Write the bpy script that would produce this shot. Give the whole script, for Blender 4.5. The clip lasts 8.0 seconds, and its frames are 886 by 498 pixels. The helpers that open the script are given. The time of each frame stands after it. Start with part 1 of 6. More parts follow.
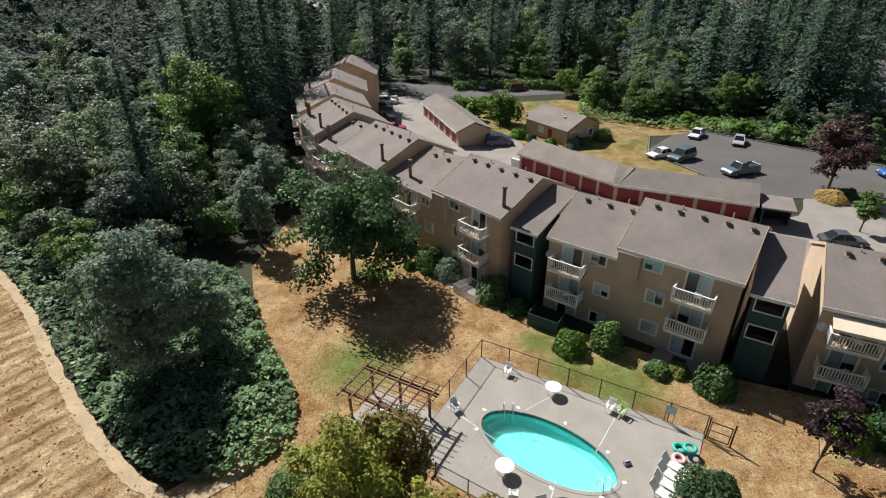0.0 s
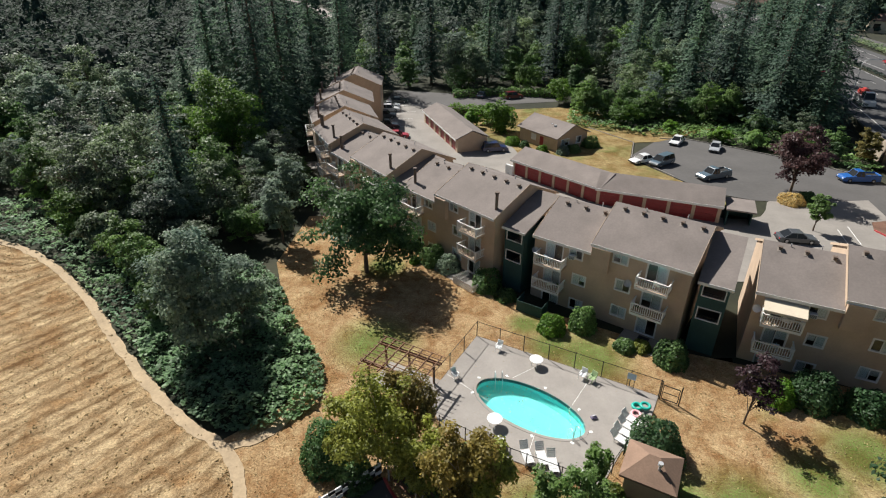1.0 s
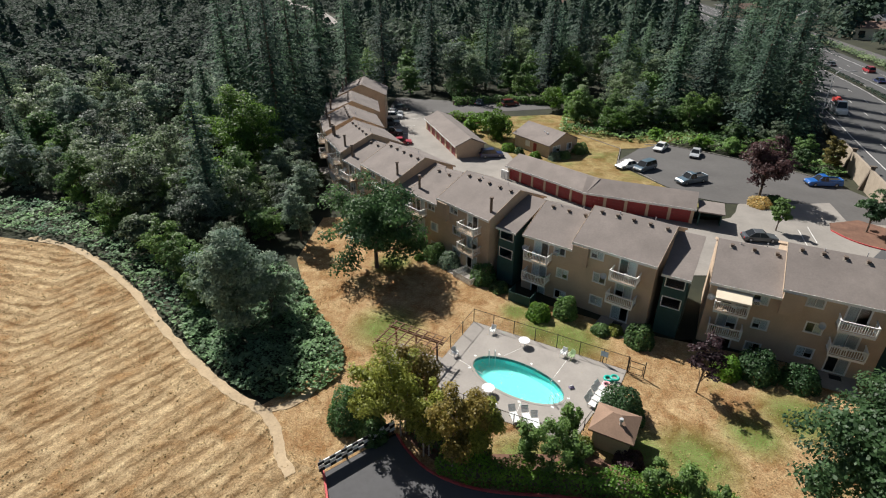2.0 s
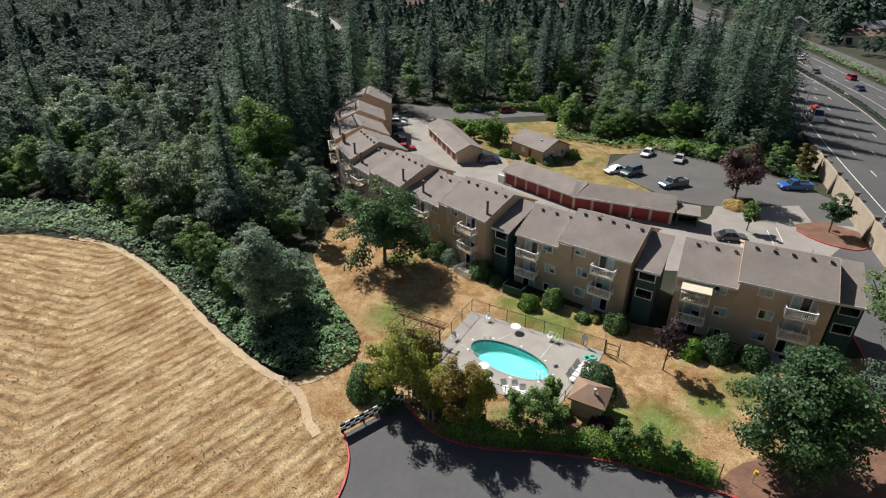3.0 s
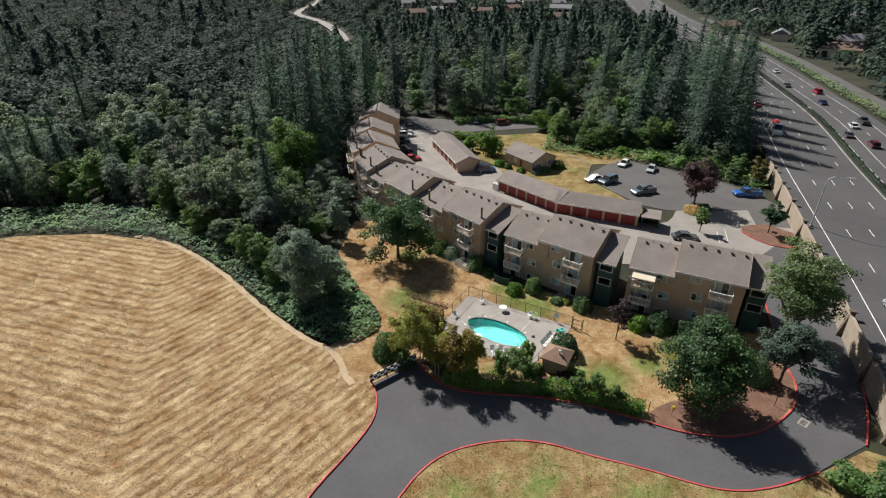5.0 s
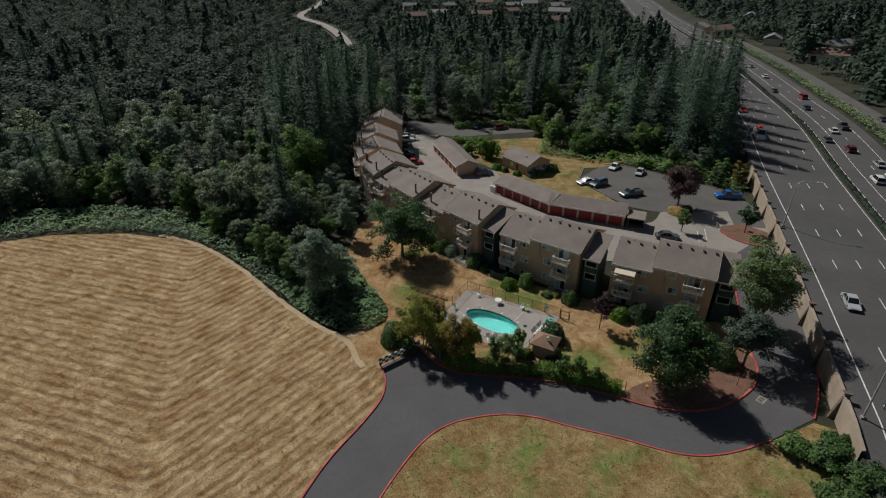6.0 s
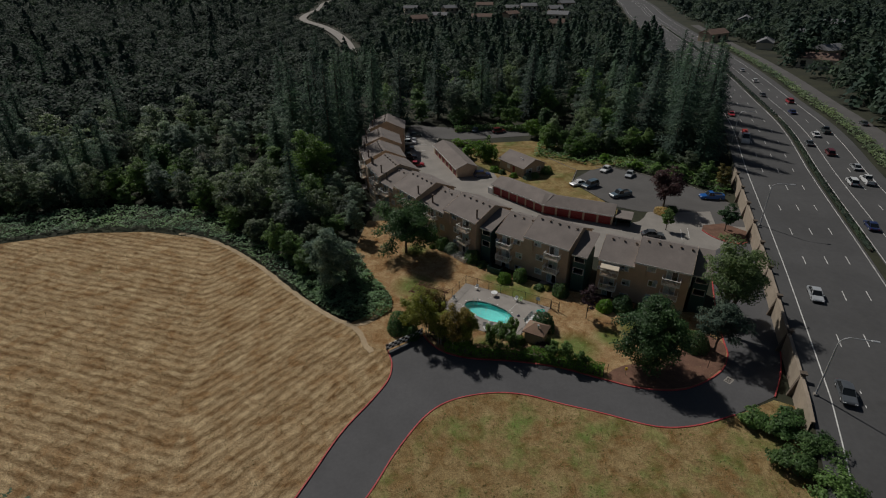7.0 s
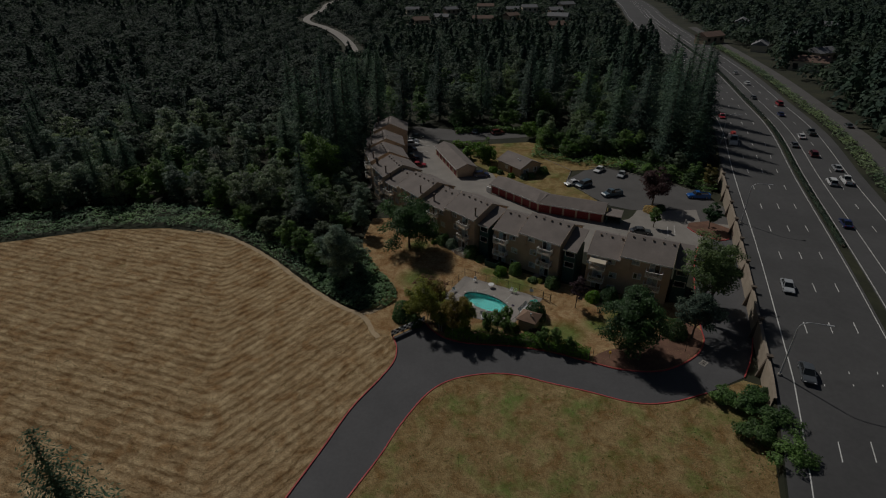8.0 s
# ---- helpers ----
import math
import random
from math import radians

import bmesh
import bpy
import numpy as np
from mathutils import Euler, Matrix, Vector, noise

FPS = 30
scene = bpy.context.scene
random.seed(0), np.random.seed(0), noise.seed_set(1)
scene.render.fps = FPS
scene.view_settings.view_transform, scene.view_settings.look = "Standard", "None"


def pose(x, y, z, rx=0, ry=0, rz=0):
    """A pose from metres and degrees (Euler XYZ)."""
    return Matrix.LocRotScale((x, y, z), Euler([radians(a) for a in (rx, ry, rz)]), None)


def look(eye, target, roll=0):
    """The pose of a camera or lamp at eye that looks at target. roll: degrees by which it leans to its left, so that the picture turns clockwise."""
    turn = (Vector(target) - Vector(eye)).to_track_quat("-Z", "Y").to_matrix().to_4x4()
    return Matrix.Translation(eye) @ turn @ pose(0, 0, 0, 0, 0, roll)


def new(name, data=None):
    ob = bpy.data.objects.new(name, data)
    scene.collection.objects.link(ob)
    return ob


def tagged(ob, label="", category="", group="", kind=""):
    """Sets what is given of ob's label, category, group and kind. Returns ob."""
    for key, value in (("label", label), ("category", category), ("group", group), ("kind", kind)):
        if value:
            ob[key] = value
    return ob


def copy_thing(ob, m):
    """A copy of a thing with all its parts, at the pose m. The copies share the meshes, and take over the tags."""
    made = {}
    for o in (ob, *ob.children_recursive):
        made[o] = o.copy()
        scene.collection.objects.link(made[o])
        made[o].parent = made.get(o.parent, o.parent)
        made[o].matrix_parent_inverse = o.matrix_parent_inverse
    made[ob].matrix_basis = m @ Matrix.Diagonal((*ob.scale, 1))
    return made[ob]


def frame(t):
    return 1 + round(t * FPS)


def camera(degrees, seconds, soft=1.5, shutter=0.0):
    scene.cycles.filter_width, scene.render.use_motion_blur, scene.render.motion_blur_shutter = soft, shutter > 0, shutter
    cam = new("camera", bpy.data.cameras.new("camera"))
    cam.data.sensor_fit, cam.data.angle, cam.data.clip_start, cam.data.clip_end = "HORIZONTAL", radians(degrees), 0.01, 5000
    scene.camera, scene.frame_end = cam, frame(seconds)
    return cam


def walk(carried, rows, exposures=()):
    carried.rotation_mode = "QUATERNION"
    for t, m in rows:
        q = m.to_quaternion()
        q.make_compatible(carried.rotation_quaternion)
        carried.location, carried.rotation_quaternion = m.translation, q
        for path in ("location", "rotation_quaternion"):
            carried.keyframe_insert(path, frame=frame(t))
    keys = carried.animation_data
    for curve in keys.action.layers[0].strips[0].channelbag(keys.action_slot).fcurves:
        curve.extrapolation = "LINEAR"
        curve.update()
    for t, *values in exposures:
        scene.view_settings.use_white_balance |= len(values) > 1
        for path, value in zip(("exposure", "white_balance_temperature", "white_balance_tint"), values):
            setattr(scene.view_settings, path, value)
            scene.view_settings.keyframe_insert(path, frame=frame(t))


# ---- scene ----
cam = camera(79.0, 8.0, 1.15)
PATH = [
    (0, (0.205, -0.897, 28.475), (0.193, 0.858, 27.516), -0.1),
    (0.5, (0.131, -4.443, 30.242), (0.122, -2.688, 29.283), -0.1),
    (1, (0.036, -8.122, 32.044), (0.027, -6.367, 31.084), -0.1),
    (1.5, (-0.074, -11.781, 33.922), (-0.081, -10.027, 32.961), -0.1),
    (3, (-0.236, -22.612, 39.353), (-0.246, -20.858, 38.393), -0.1),
    (3.5, (-0.336, -26.323, 41.255), (-0.346, -24.569, 40.295), -0.1),
    (4, (-0.381, -30.183, 43.265), (-0.393, -28.429, 42.305), -0.1),
    (4.5, (-0.41, -34.077, 45.245), (-0.423, -32.322, 44.285), -0.1),
    (6, (-0.449, -45.278, 51.053), (-0.464, -43.525, 50.09), -0.1),
    (6.5, (-0.45, -49.102, 52.904), (-0.465, -47.349, 51.941), -0.1),
    (7, (-0.465, -52.703, 54.569), (-0.481, -50.951, 53.605), -0.1),
    (7.5, (-0.424, -56.338, 56.174), (-0.441, -54.587, 55.208), -0.1),
    (8, (-0.257, -59.873, 57.625), (-0.278, -58.123, 56.658), -0.1),
]
EXPOSURES = [(t, 0.44 + e) for t, e in ((0.0, 0.0), (4.5, 0.0), (4.8, 0.0), (5.4, -0.7), (6.0, -1.05), (6.5, -1.25), (7.0, -1.5), (7.5, -1.92), (8.0, -2.25))]
walk(cam, [(t, look(eye, target, roll)) for t, eye, target, roll in PATH], EXPOSURES)

# ---- light ----
SUN_FROM = Vector((-0.62 * 0.70, 0.785 * 0.70, 0.715)).normalized()
world = bpy.data.worlds.new("sky")
scene.world = world
world.use_nodes = True
wn = world.node_tree
sky = wn.nodes.new("ShaderNodeTexSky")
sky.sky_type = "NISHITA"
sky.sun_disc = False
sky.sun_elevation = math.asin(SUN_FROM.z)
sky.sun_rotation = math.atan2(SUN_FROM.x, SUN_FROM.y)
sky.air_density, sky.dust_density, sky.ozone_density = 1.0, 1.5, 1.0
wn.links.new(sky.outputs[0], wn.nodes["Background"].inputs[0])
wn.nodes["Background"].inputs[1].default_value = 0.036
sun_data = bpy.data.lights.new("sun", "SUN")
sun_data.energy, sun_data.angle, sun_data.color = 5.0, radians(0.55), (1.0, 0.965, 0.91)
sun = new("sun", sun_data)
sun.matrix_world = look(SUN_FROM * 200, (0, 0, 0))

RNG = np.random.default_rng(7)


# ---- materials ----
def material(name):
    m = bpy.data.materials.new(name)
    m.use_nodes = True
    t = m.node_tree
    return m, t, t.nodes["Principled BSDF"], t.nodes.new, t.links.new


def noise_node(t, scale, detail=4.0, rough=0.55, where=None, warp=0.0):
    n = t.nodes.new("ShaderNodeTexNoise")
    n.inputs["Scale"].default_value = scale
    n.inputs["Detail"].default_value = detail
    n.inputs["Roughness"].default_value = rough
    n.inputs["Distortion"].default_value = warp
    if where is not None:
        t.links.new(where, n.inputs["Vector"])
    return n


def ramp_node(t, source, stops):
    r = t.nodes.new("ShaderNodeValToRGB")
    e = r.color_ramp.elements
    while len(e) < len(stops):
        e.new(0.5)
    for k, (p, c) in zip(e, stops):
        k.position, k.color = p, (*c, 1)
    t.links.new(source, r.inputs[0])
    return r


def mix_node(t, fac, a, b, kind="MIX"):
    m = t.nodes.new("ShaderNodeMix")
    m.data_type, m.blend_type = "RGBA", kind
    for sock, v in ((m.inputs[0], fac), (m.inputs[6], a), (m.inputs[7], b)):
        if isinstance(v, bpy.types.NodeSocket):
            t.links.new(v, sock)
        elif isinstance(v, (int, float)):
            sock.default_value = v
        else:
            sock.default_value = (*v, 1)
    return m.outputs[2]


def grade(c, k):
    return tuple(v * k for v in c)


def surface(name, base, rough=0.85, vary=0.25, scale=1.2, fine=14.0, bump=0.3, second=None, metal=0.0, per_object=0.0, coat=0.0):
    """A weathered surface: a base colour with large stains, fine grain and relief, all in world metres."""
    m, t, b, node, link = material(name)
    pos = node("ShaderNodeNewGeometry").outputs["Position"]
    big, small = noise_node(t, scale, 5, 0.6, pos), noise_node(t, fine, 3, 0.6, pos)
    col = ramp_node(t, big.outputs[0], [(0.3, grade(base, 1 - vary)), (0.7, second or grade(base, 1 + vary))]).outputs[0]
    grain = ramp_node(t, small.outputs[0], [(0.25, (1 - vary * 0.7,) * 3), (0.75, (1 + vary * 0.5,) * 3)]).outputs[0]
    col = mix_node(t, 1.0, col, grain, "MULTIPLY")
    if per_object:
        rnd = node("ShaderNodeObjectInfo").outputs["Random"]
        tone = ramp_node(t, rnd, [(0.0, (1 - per_object,) * 3), (1.0, (1 + per_object,) * 3)]).outputs[0]
        col = mix_node(t, 1.0, col, tone, "MULTIPLY")
    link(col, b.inputs["Base Color"])
    b.inputs["Roughness"].default_value, b.inputs["Metallic"].default_value = rough, metal
    b.inputs["Coat Weight"].default_value = coat
    if bump:
        bm_ = node("ShaderNodeBump")
        bm_.inputs["Strength"].default_value, bm_.inputs["Distance"].default_value = bump, 0.02
        link(small.outputs[0], bm_.inputs["Height"])
        link(bm_.outputs[0], b.inputs["Normal"])
    return m


def plain(name, base, rough=0.5, metal=0.0, coat=0.0):
    return surface(name, base, rough, 0.08, 2.0, 30.0, 0.05, metal=metal, coat=coat)


def foliage(name, dark, light, gloss=0.5, through_light=0.5, spread=0.16):
    m, t, b, node, link = material(name)
    geo, info = node("ShaderNodeNewGeometry"), node("ShaderNodeObjectInfo")
    patch = noise_node(t, 0.55, 3, 0.6, geo.outputs["Position"])
    mixed = node("ShaderNodeMath")
    mixed.operation = "MULTIPLY_ADD"
    link(geo.outputs["Random Per Island"], mixed.inputs[0])
    mixed.inputs[1].default_value = 0.42
    shifted = node("ShaderNodeMath")
    shifted.operation = "MULTIPLY_ADD"
    link(patch.outputs[0], shifted.inputs[0])
    shifted.inputs[1].default_value, shifted.inputs[2].default_value = 0.9, -0.12
    link(shifted.outputs[0], mixed.inputs[2])
    # Lowest stop is deepened so the colour itself holds shade between the leaves.
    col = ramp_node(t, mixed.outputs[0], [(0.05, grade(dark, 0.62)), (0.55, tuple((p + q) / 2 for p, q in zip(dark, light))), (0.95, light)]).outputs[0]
    tone = ramp_node(t, info.outputs["Random"], [(0.0, (1 - spread, 1 - spread, 1 - spread * 0.7)), (0.5, (1, 1, 1)), (1.0, (1 + spread * 0.7, 1 + spread * 0.7, 1 + spread * 0.4))]).outputs[0]
    col = mix_node(t, 1.0, col, tone, "MULTIPLY")
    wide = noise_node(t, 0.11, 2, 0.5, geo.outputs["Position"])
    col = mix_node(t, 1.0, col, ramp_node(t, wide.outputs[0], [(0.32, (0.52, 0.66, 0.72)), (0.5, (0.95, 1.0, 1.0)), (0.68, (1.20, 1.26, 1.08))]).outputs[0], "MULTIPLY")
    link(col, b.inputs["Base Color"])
    b.inputs["Roughness"].default_value = gloss
    b.inputs["Specular IOR Level"].default_value = 0.38
    tr = node("ShaderNodeBsdfTranslucent")
    link(col, tr.inputs[0])
    ms = node("ShaderNodeMixShader")
    ms.inputs[0].default_value = through_light
    link(b.outputs[0], ms.inputs[1])
    link(tr.outputs[0], ms.inputs[2])
    link(ms.outputs[0], t.nodes["Material Output"].inputs[0])
    return m


def grass(name, straw, brown, green, green_amount, scale=0.12, rows=None, spots=()):
    """Dry summer grass in world metres: straw, brown and green patches, a fine blade grain, and mown rows where there are any."""
    m, t, b, node, link = material(name)
    pos = node("ShaderNodeNewGeometry").outputs["Position"]
    n1, n2, n3 = noise_node(t, scale, 6, 0.65, pos), noise_node(t, 1.1, 5, 0.7, pos, 0.6), noise_node(t, 7.0, 4, 0.75, pos)
    col = ramp_node(t, n2.outputs[0], [(0.3, brown), (0.5, tuple((p + q) / 2 for p, q in zip(brown, straw))), (0.72, straw)]).outputs[0]
    amount = ramp_node(t, n1.outputs[0], [(0.62 - green_amount, (0, 0, 0)), (0.80 - green_amount, (1, 1, 1))]).outputs[0]
    for sx, sy, r in spots:
        d = node("ShaderNodeVectorMath")
        d.operation = "DISTANCE"
        link(mix_node(t, 1.0, pos, mix_node(t, 1.0, n2.outputs[1], (1.5, 1.5, 0), "MULTIPLY"), "ADD"), d.inputs[0])
        d.inputs[1].default_value = (sx + 0.75, sy + 0.75, 0)
        mp = node("ShaderNodeMapRange")
        link(d.outputs["Value"], mp.inputs[0])
        mp.inputs[1].default_value, mp.inputs[2].default_value, mp.inputs[3].default_value, mp.inputs[4].default_value = r * 0.35, r * 1.1, 1.0, 0.0
        amount = mix_node(t, 1.0, amount, mp.outputs[0], "LIGHTEN")
    half = mix_node(t, 1.0, amount, ramp_node(t, n3.outputs[0], [(0.3, (0.35,) * 3), (0.65, (0.95,) * 3)]).outputs[0], "MULTIPLY")
    col = mix_node(t, half, col, green)
    n4 = noise_node(t, 0.33, 4, 0.6, pos, 0.8)
    col = mix_node(t, 1.0, col, ramp_node(t, n4.outputs[0], [(0.34, (0.78, 0.66, 0.55)), (0.5, (1.0, 0.98, 0.95)), (0.66, (1.24, 1.28, 1.30))]).outputs[0], "MULTIPLY")
    height = n3.outputs[0]
    if rows:
        def calc(op, a, b=0.0):
            m_ = node("ShaderNodeMath")
            m_.operation = op
            for sock, v in ((m_.inputs[0], a), (m_.inputs[1], b)):
                if isinstance(v, bpy.types.NodeSocket):
                    link(v, sock)
                else:
                    sock.default_value = v
            return m_.outputs[0]
        axes = node("ShaderNodeSeparateXYZ")
        link(pos, axes.inputs[0])
        dx, dy = calc("ADD", axes.outputs[0], -rows[1]), calc("ADD", axes.outputs[1], -rows[2])
        v_ = node("ShaderNodeMath")
        v_.operation = "SMOOTH_MIN"
        link(calc("ADD", calc("MULTIPLY", dx, 0.279), calc("MULTIPLY", dy, 0.96)), v_.inputs[0])
        link(calc("ADD", calc("MULTIPLY", dx, -0.78), calc("MULTIPLY", dy, 0.625)), v_.inputs[1])
        v_.inputs[2].default_value = 2.5
        v_ = v_.outputs[0]
        fold = calc("ADD", calc("MULTIPLY", dx, 0.9), calc("MULTIPLY", dy, 0.5))
        v_ = calc("ADD", v_, calc("MULTIPLY", calc("SUBTRACT", n2.outputs[0], 0.5), 0.7))
        v_ = calc("ADD", v_, calc("MULTIPLY", calc("SUBTRACT", n1.outputs[0], 0.5), 1.8))
        along = node("ShaderNodeCombineXYZ")
        link(calc("MULTIPLY", fold, 0.25), along.inputs[0])
        link(v_, along.inputs[1])
        streak, hair = noise_node(t, 0.55, 5, 0.65, along.outputs[0]), noise_node(t, 2.6, 4, 0.7, along.outputs[0])
        band = calc("MULTIPLY", calc("ADD", calc("SINE", calc("MULTIPLY", v_, math.tau / rows[0])), 1.0), 0.5)
        mixed = calc("ADD", calc("MULTIPLY", band, 0.155), calc("ADD", calc("MULTIPLY", streak.outputs[0], 0.46), calc("MULTIPLY", hair.outputs[0], 0.60)))
        lines = ramp_node(t, mixed, [(0.46, (0.50, 0.44, 0.38)), (0.59, (0.90, 0.88, 0.86)), (0.74, (1.28, 1.28, 1.28))]).outputs[0]
        col = mix_node(t, 1.0, col, lines, "MULTIPLY")
    col = mix_node(t, 1.0, col, ramp_node(t, n3.outputs[0], [(0.28, (0.45,) * 3), (0.72, (1.5,) * 3)]).outputs[0], "MULTIPLY")
    link(col, b.inputs["Base Color"])
    b.inputs["Roughness"].default_value, b.inputs["Specular IOR Level"].default_value = 0.95, 0.1
    bp = node("ShaderNodeBump")
    bp.inputs["Strength"].default_value, bp.inputs["Distance"].default_value = 0.9, 0.12
    link(height, bp.inputs["Height"])
    link(bp.outputs[0], b.inputs["Normal"])
    return m


def clear_glass(name, tint=(0.9, 0.95, 0.95)):
    m, t, b, node, link = material(name)
    b.inputs["Base Color"].default_value = (*tint, 1)
    b.inputs["Roughness"].default_value, b.inputs["Transmission Weight"].default_value, b.inputs["IOR"].default_value = 0.03, 1.0, 1.45
    return m


def netting(name, base, cover):
    m, t, b, node, link = material(name)
    b.inputs["Base Color"].default_value, b.inputs["Roughness"].default_value = (*base, 1), 0.6
    b.inputs["Alpha"].default_value = cover
    return m


STUCCO = surface("beige_siding", (0.52, 0.395, 0.285), 0.9, 0.10, 0.6, 9.0, 0.15)
TRIM = surface("white_paint", (0.78, 0.77, 0.74), 0.5, 0.06, 2.0, 20.0, 0.05)
CREAM = surface("cream_paint", (0.74, 0.64, 0.49), 0.7, 0.08, 1.0, 10.0, 0.1)
SHINGLE = surface("brown_shingles", (0.215, 0.185, 0.168), 0.95, 0.15, 0.35, 5.0, 0.6, per_object=0.06)
GREEN_WALL = surface("dark_green_siding", (0.026, 0.075, 0.070), 0.75, 0.12, 1.0, 8.0, 0.1)
RED_DOOR = surface("dark_red_door_paint", (0.26, 0.022, 0.025), 0.5, 0.10, 1.0, 12.0, 0.05, per_object=0.1)
RED_KERB = surface("worn_red_kerb_paint", (0.50, 0.035, 0.045), 0.7, 0.25, 0.8, 5.0, 0.3, second=(0.62, 0.12, 0.11))
CONCRETE = surface("pale_concrete", (0.275, 0.253, 0.227), 0.9, 0.13, 0.25, 3.0, 0.2)
DECK = surface("pool_deck_concrete", (0.325, 0.298, 0.27), 0.9, 0.10, 0.5, 6.0, 0.2)
JOINT = surface("dark_joint", (0.12, 0.11, 0.10), 0.95, 0.2)
ASPHALT = surface("driveway_asphalt", (0.090, 0.089, 0.092), 0.9, 0.14, 0.15, 2.0, 0.3)
LOT = surface("parking_asphalt", (0.105, 0.10, 0.096), 0.9, 0.14, 0.15, 2.0, 0.3)
HIGHWAY = surface("highway_asphalt", (0.080, 0.079, 0.079), 0.9, 0.16, 0.07, 1.5, 0.3)
LINE = surface("road_line_paint", (0.72, 0.71, 0.68), 0.7, 0.2, 0.7, 4.0, 0.05)
DIRT = surface("pale_trodden_dirt", (0.43, 0.325, 0.205), 0.95, 0.16, 0.5, 4.0, 0.5)
MULCH = surface("red_brown_mulch", (0.17, 0.09, 0.06), 0.95, 0.3, 0.6, 5.0, 0.7)
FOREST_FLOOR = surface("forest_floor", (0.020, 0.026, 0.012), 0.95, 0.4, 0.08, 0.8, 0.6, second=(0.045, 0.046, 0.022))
BARK = surface("grey_brown_bark", (0.14, 0.11, 0.085), 0.95, 0.3, 2.0, 12.0, 0.8)
WOOD = surface("brown_stained_timber", (0.22, 0.12, 0.07), 0.8, 0.2, 1.0, 12.0, 0.4, per_object=0.12)
BLACK = surface("black_painted_metal", (0.018, 0.018, 0.018), 0.45, 0.2, metal=0.3)
STEEL = surface("galvanised_steel", (0.55, 0.56, 0.57), 0.45, 0.1, metal=0.35)
FLASHING = surface("dull_brown_flashing", (0.26, 0.23, 0.20), 0.8, 0.15)
FLUE = surface("brown_metal_flue", (0.16, 0.12, 0.095), 0.6, 0.15, metal=0.2)
PLASTIC = plain("white_plastic", (0.80, 0.81, 0.80), 0.4)
PLASTIC_BLUE = plain("pale_blue_plastic", (0.45, 0.56, 0.66), 0.4)
PLASTIC_GREEN = plain("pale_green_plastic", (0.42, 0.55, 0.30), 0.4)
TEAL = plain("teal_plastic", (0.02, 0.45, 0.36), 0.4)
PINK = plain("pink_plastic", (0.85, 0.45, 0.48), 0.4)
BASIN = surface("turquoise_pool_paint", (0.13, 0.56, 0.53), 0.6, 0.06, 0.4, 4.0, 0.05)
TILE = surface("dark_waterline_tile", (0.03, 0.10, 0.11), 0.4, 0.3, 1.0, 8.0, 0.1)
GLASS = clear_glass("window_glass")
WATER = clear_glass("pool_water", (0.72, 0.97, 0.95))
WATER.node_tree.nodes["Principled BSDF"].inputs["IOR"].default_value = 1.33
WATER.node_tree.nodes["Principled BSDF"].inputs["Roughness"].default_value = 0.066
NET = netting("chain_link", (0.05, 0.05, 0.05), 0.10)
ROOM = surface("dim_room_paint", (0.30, 0.28, 0.25), 0.9, 0.1)
BLIND = surface("pale_window_blind", (0.66, 0.70, 0.70), 0.8, 0.08, per_object=0.3)
RETAIN = surface("beige_block_wall", (0.34, 0.28, 0.215), 0.9, 0.15, 0.4, 3.0, 0.3)
RUBBER = surface("black_rubber", (0.02, 0.02, 0.02), 0.8, 0.2)
CAR_GLASS = plain("dark_car_glass", (0.015, 0.018, 0.02), 0.08)
RED_LAMP = plain("red_tail_lamp", (0.45, 0.02, 0.02), 0.25)
CLEAR_LAMP = plain("clear_head_lamp", (0.75, 0.76, 0.76), 0.2)

FIELD_GRASS = grass("mown_dry_field", (0.445, 0.335, 0.196), (0.295, 0.205, 0.112), (0.22, 0.20, 0.07), -0.03, rows=(1.5, -38.5, 10.0))
LAWN_GRASS = grass("patchy_dry_lawn", (0.47, 0.345, 0.19), (0.27, 0.15, 0.07), (0.075, 0.175, 0.030), 0.03, 0.14,
                   spots=((-6.5, 32, 4.5), (8, 35, 2.2), (13, 30, 4.5), (10, 31.5, 3.0), (16, 15, 3.5), (20, 14.5, 4.0), (-7, 46, 3), (26, 17, 3.0), (31, 19, 4), (6, 14.5, 3)))
VERGE_GRASS = grass("dry_verge", (0.36, 0.265, 0.13), (0.22, 0.15, 0.07), (0.095, 0.18, 0.035), 0.13, 0.16)
BACK_GRASS = grass("back_lawn", (0.34, 0.25, 0.12), (0.22, 0.165, 0.07), (0.105, 0.155, 0.04), 0.14, 0.12)

LEAF_MAPLE = foliage("maple_leaves", (0.018, 0.046, 0.016), (0.15, 0.27, 0.10))
LEAF_WILLOW = foliage("grey_green_leaves", (0.05, 0.09, 0.055), (0.40, 0.48, 0.36), 0.6)
LEAF_LOCUST = foliage("locust_leaves", (0.04, 0.075, 0.022), (0.33, 0.42, 0.17))
LEAF_PINE = foliage("grey_pine_needles", (0.03, 0.05, 0.03), (0.20, 0.25, 0.17), 0.7, 0.25)
LEAF_RUST = foliage("rust_tinged_leaves", (0.07, 0.075, 0.016), (0.50, 0.36, 0.10))
PALE_BARK = surface("pale_smooth_bark", (0.40, 0.36, 0.30), 0.9, 0.25, 2.0, 10.0, 0.5)
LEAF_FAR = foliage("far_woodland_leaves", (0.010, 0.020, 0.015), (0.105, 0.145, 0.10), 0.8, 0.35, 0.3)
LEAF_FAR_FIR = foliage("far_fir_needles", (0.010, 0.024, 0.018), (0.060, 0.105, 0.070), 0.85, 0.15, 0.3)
LEAF_LIGHT = foliage("light_green_leaves", (0.035, 0.075, 0.018), (0.27, 0.41, 0.12))
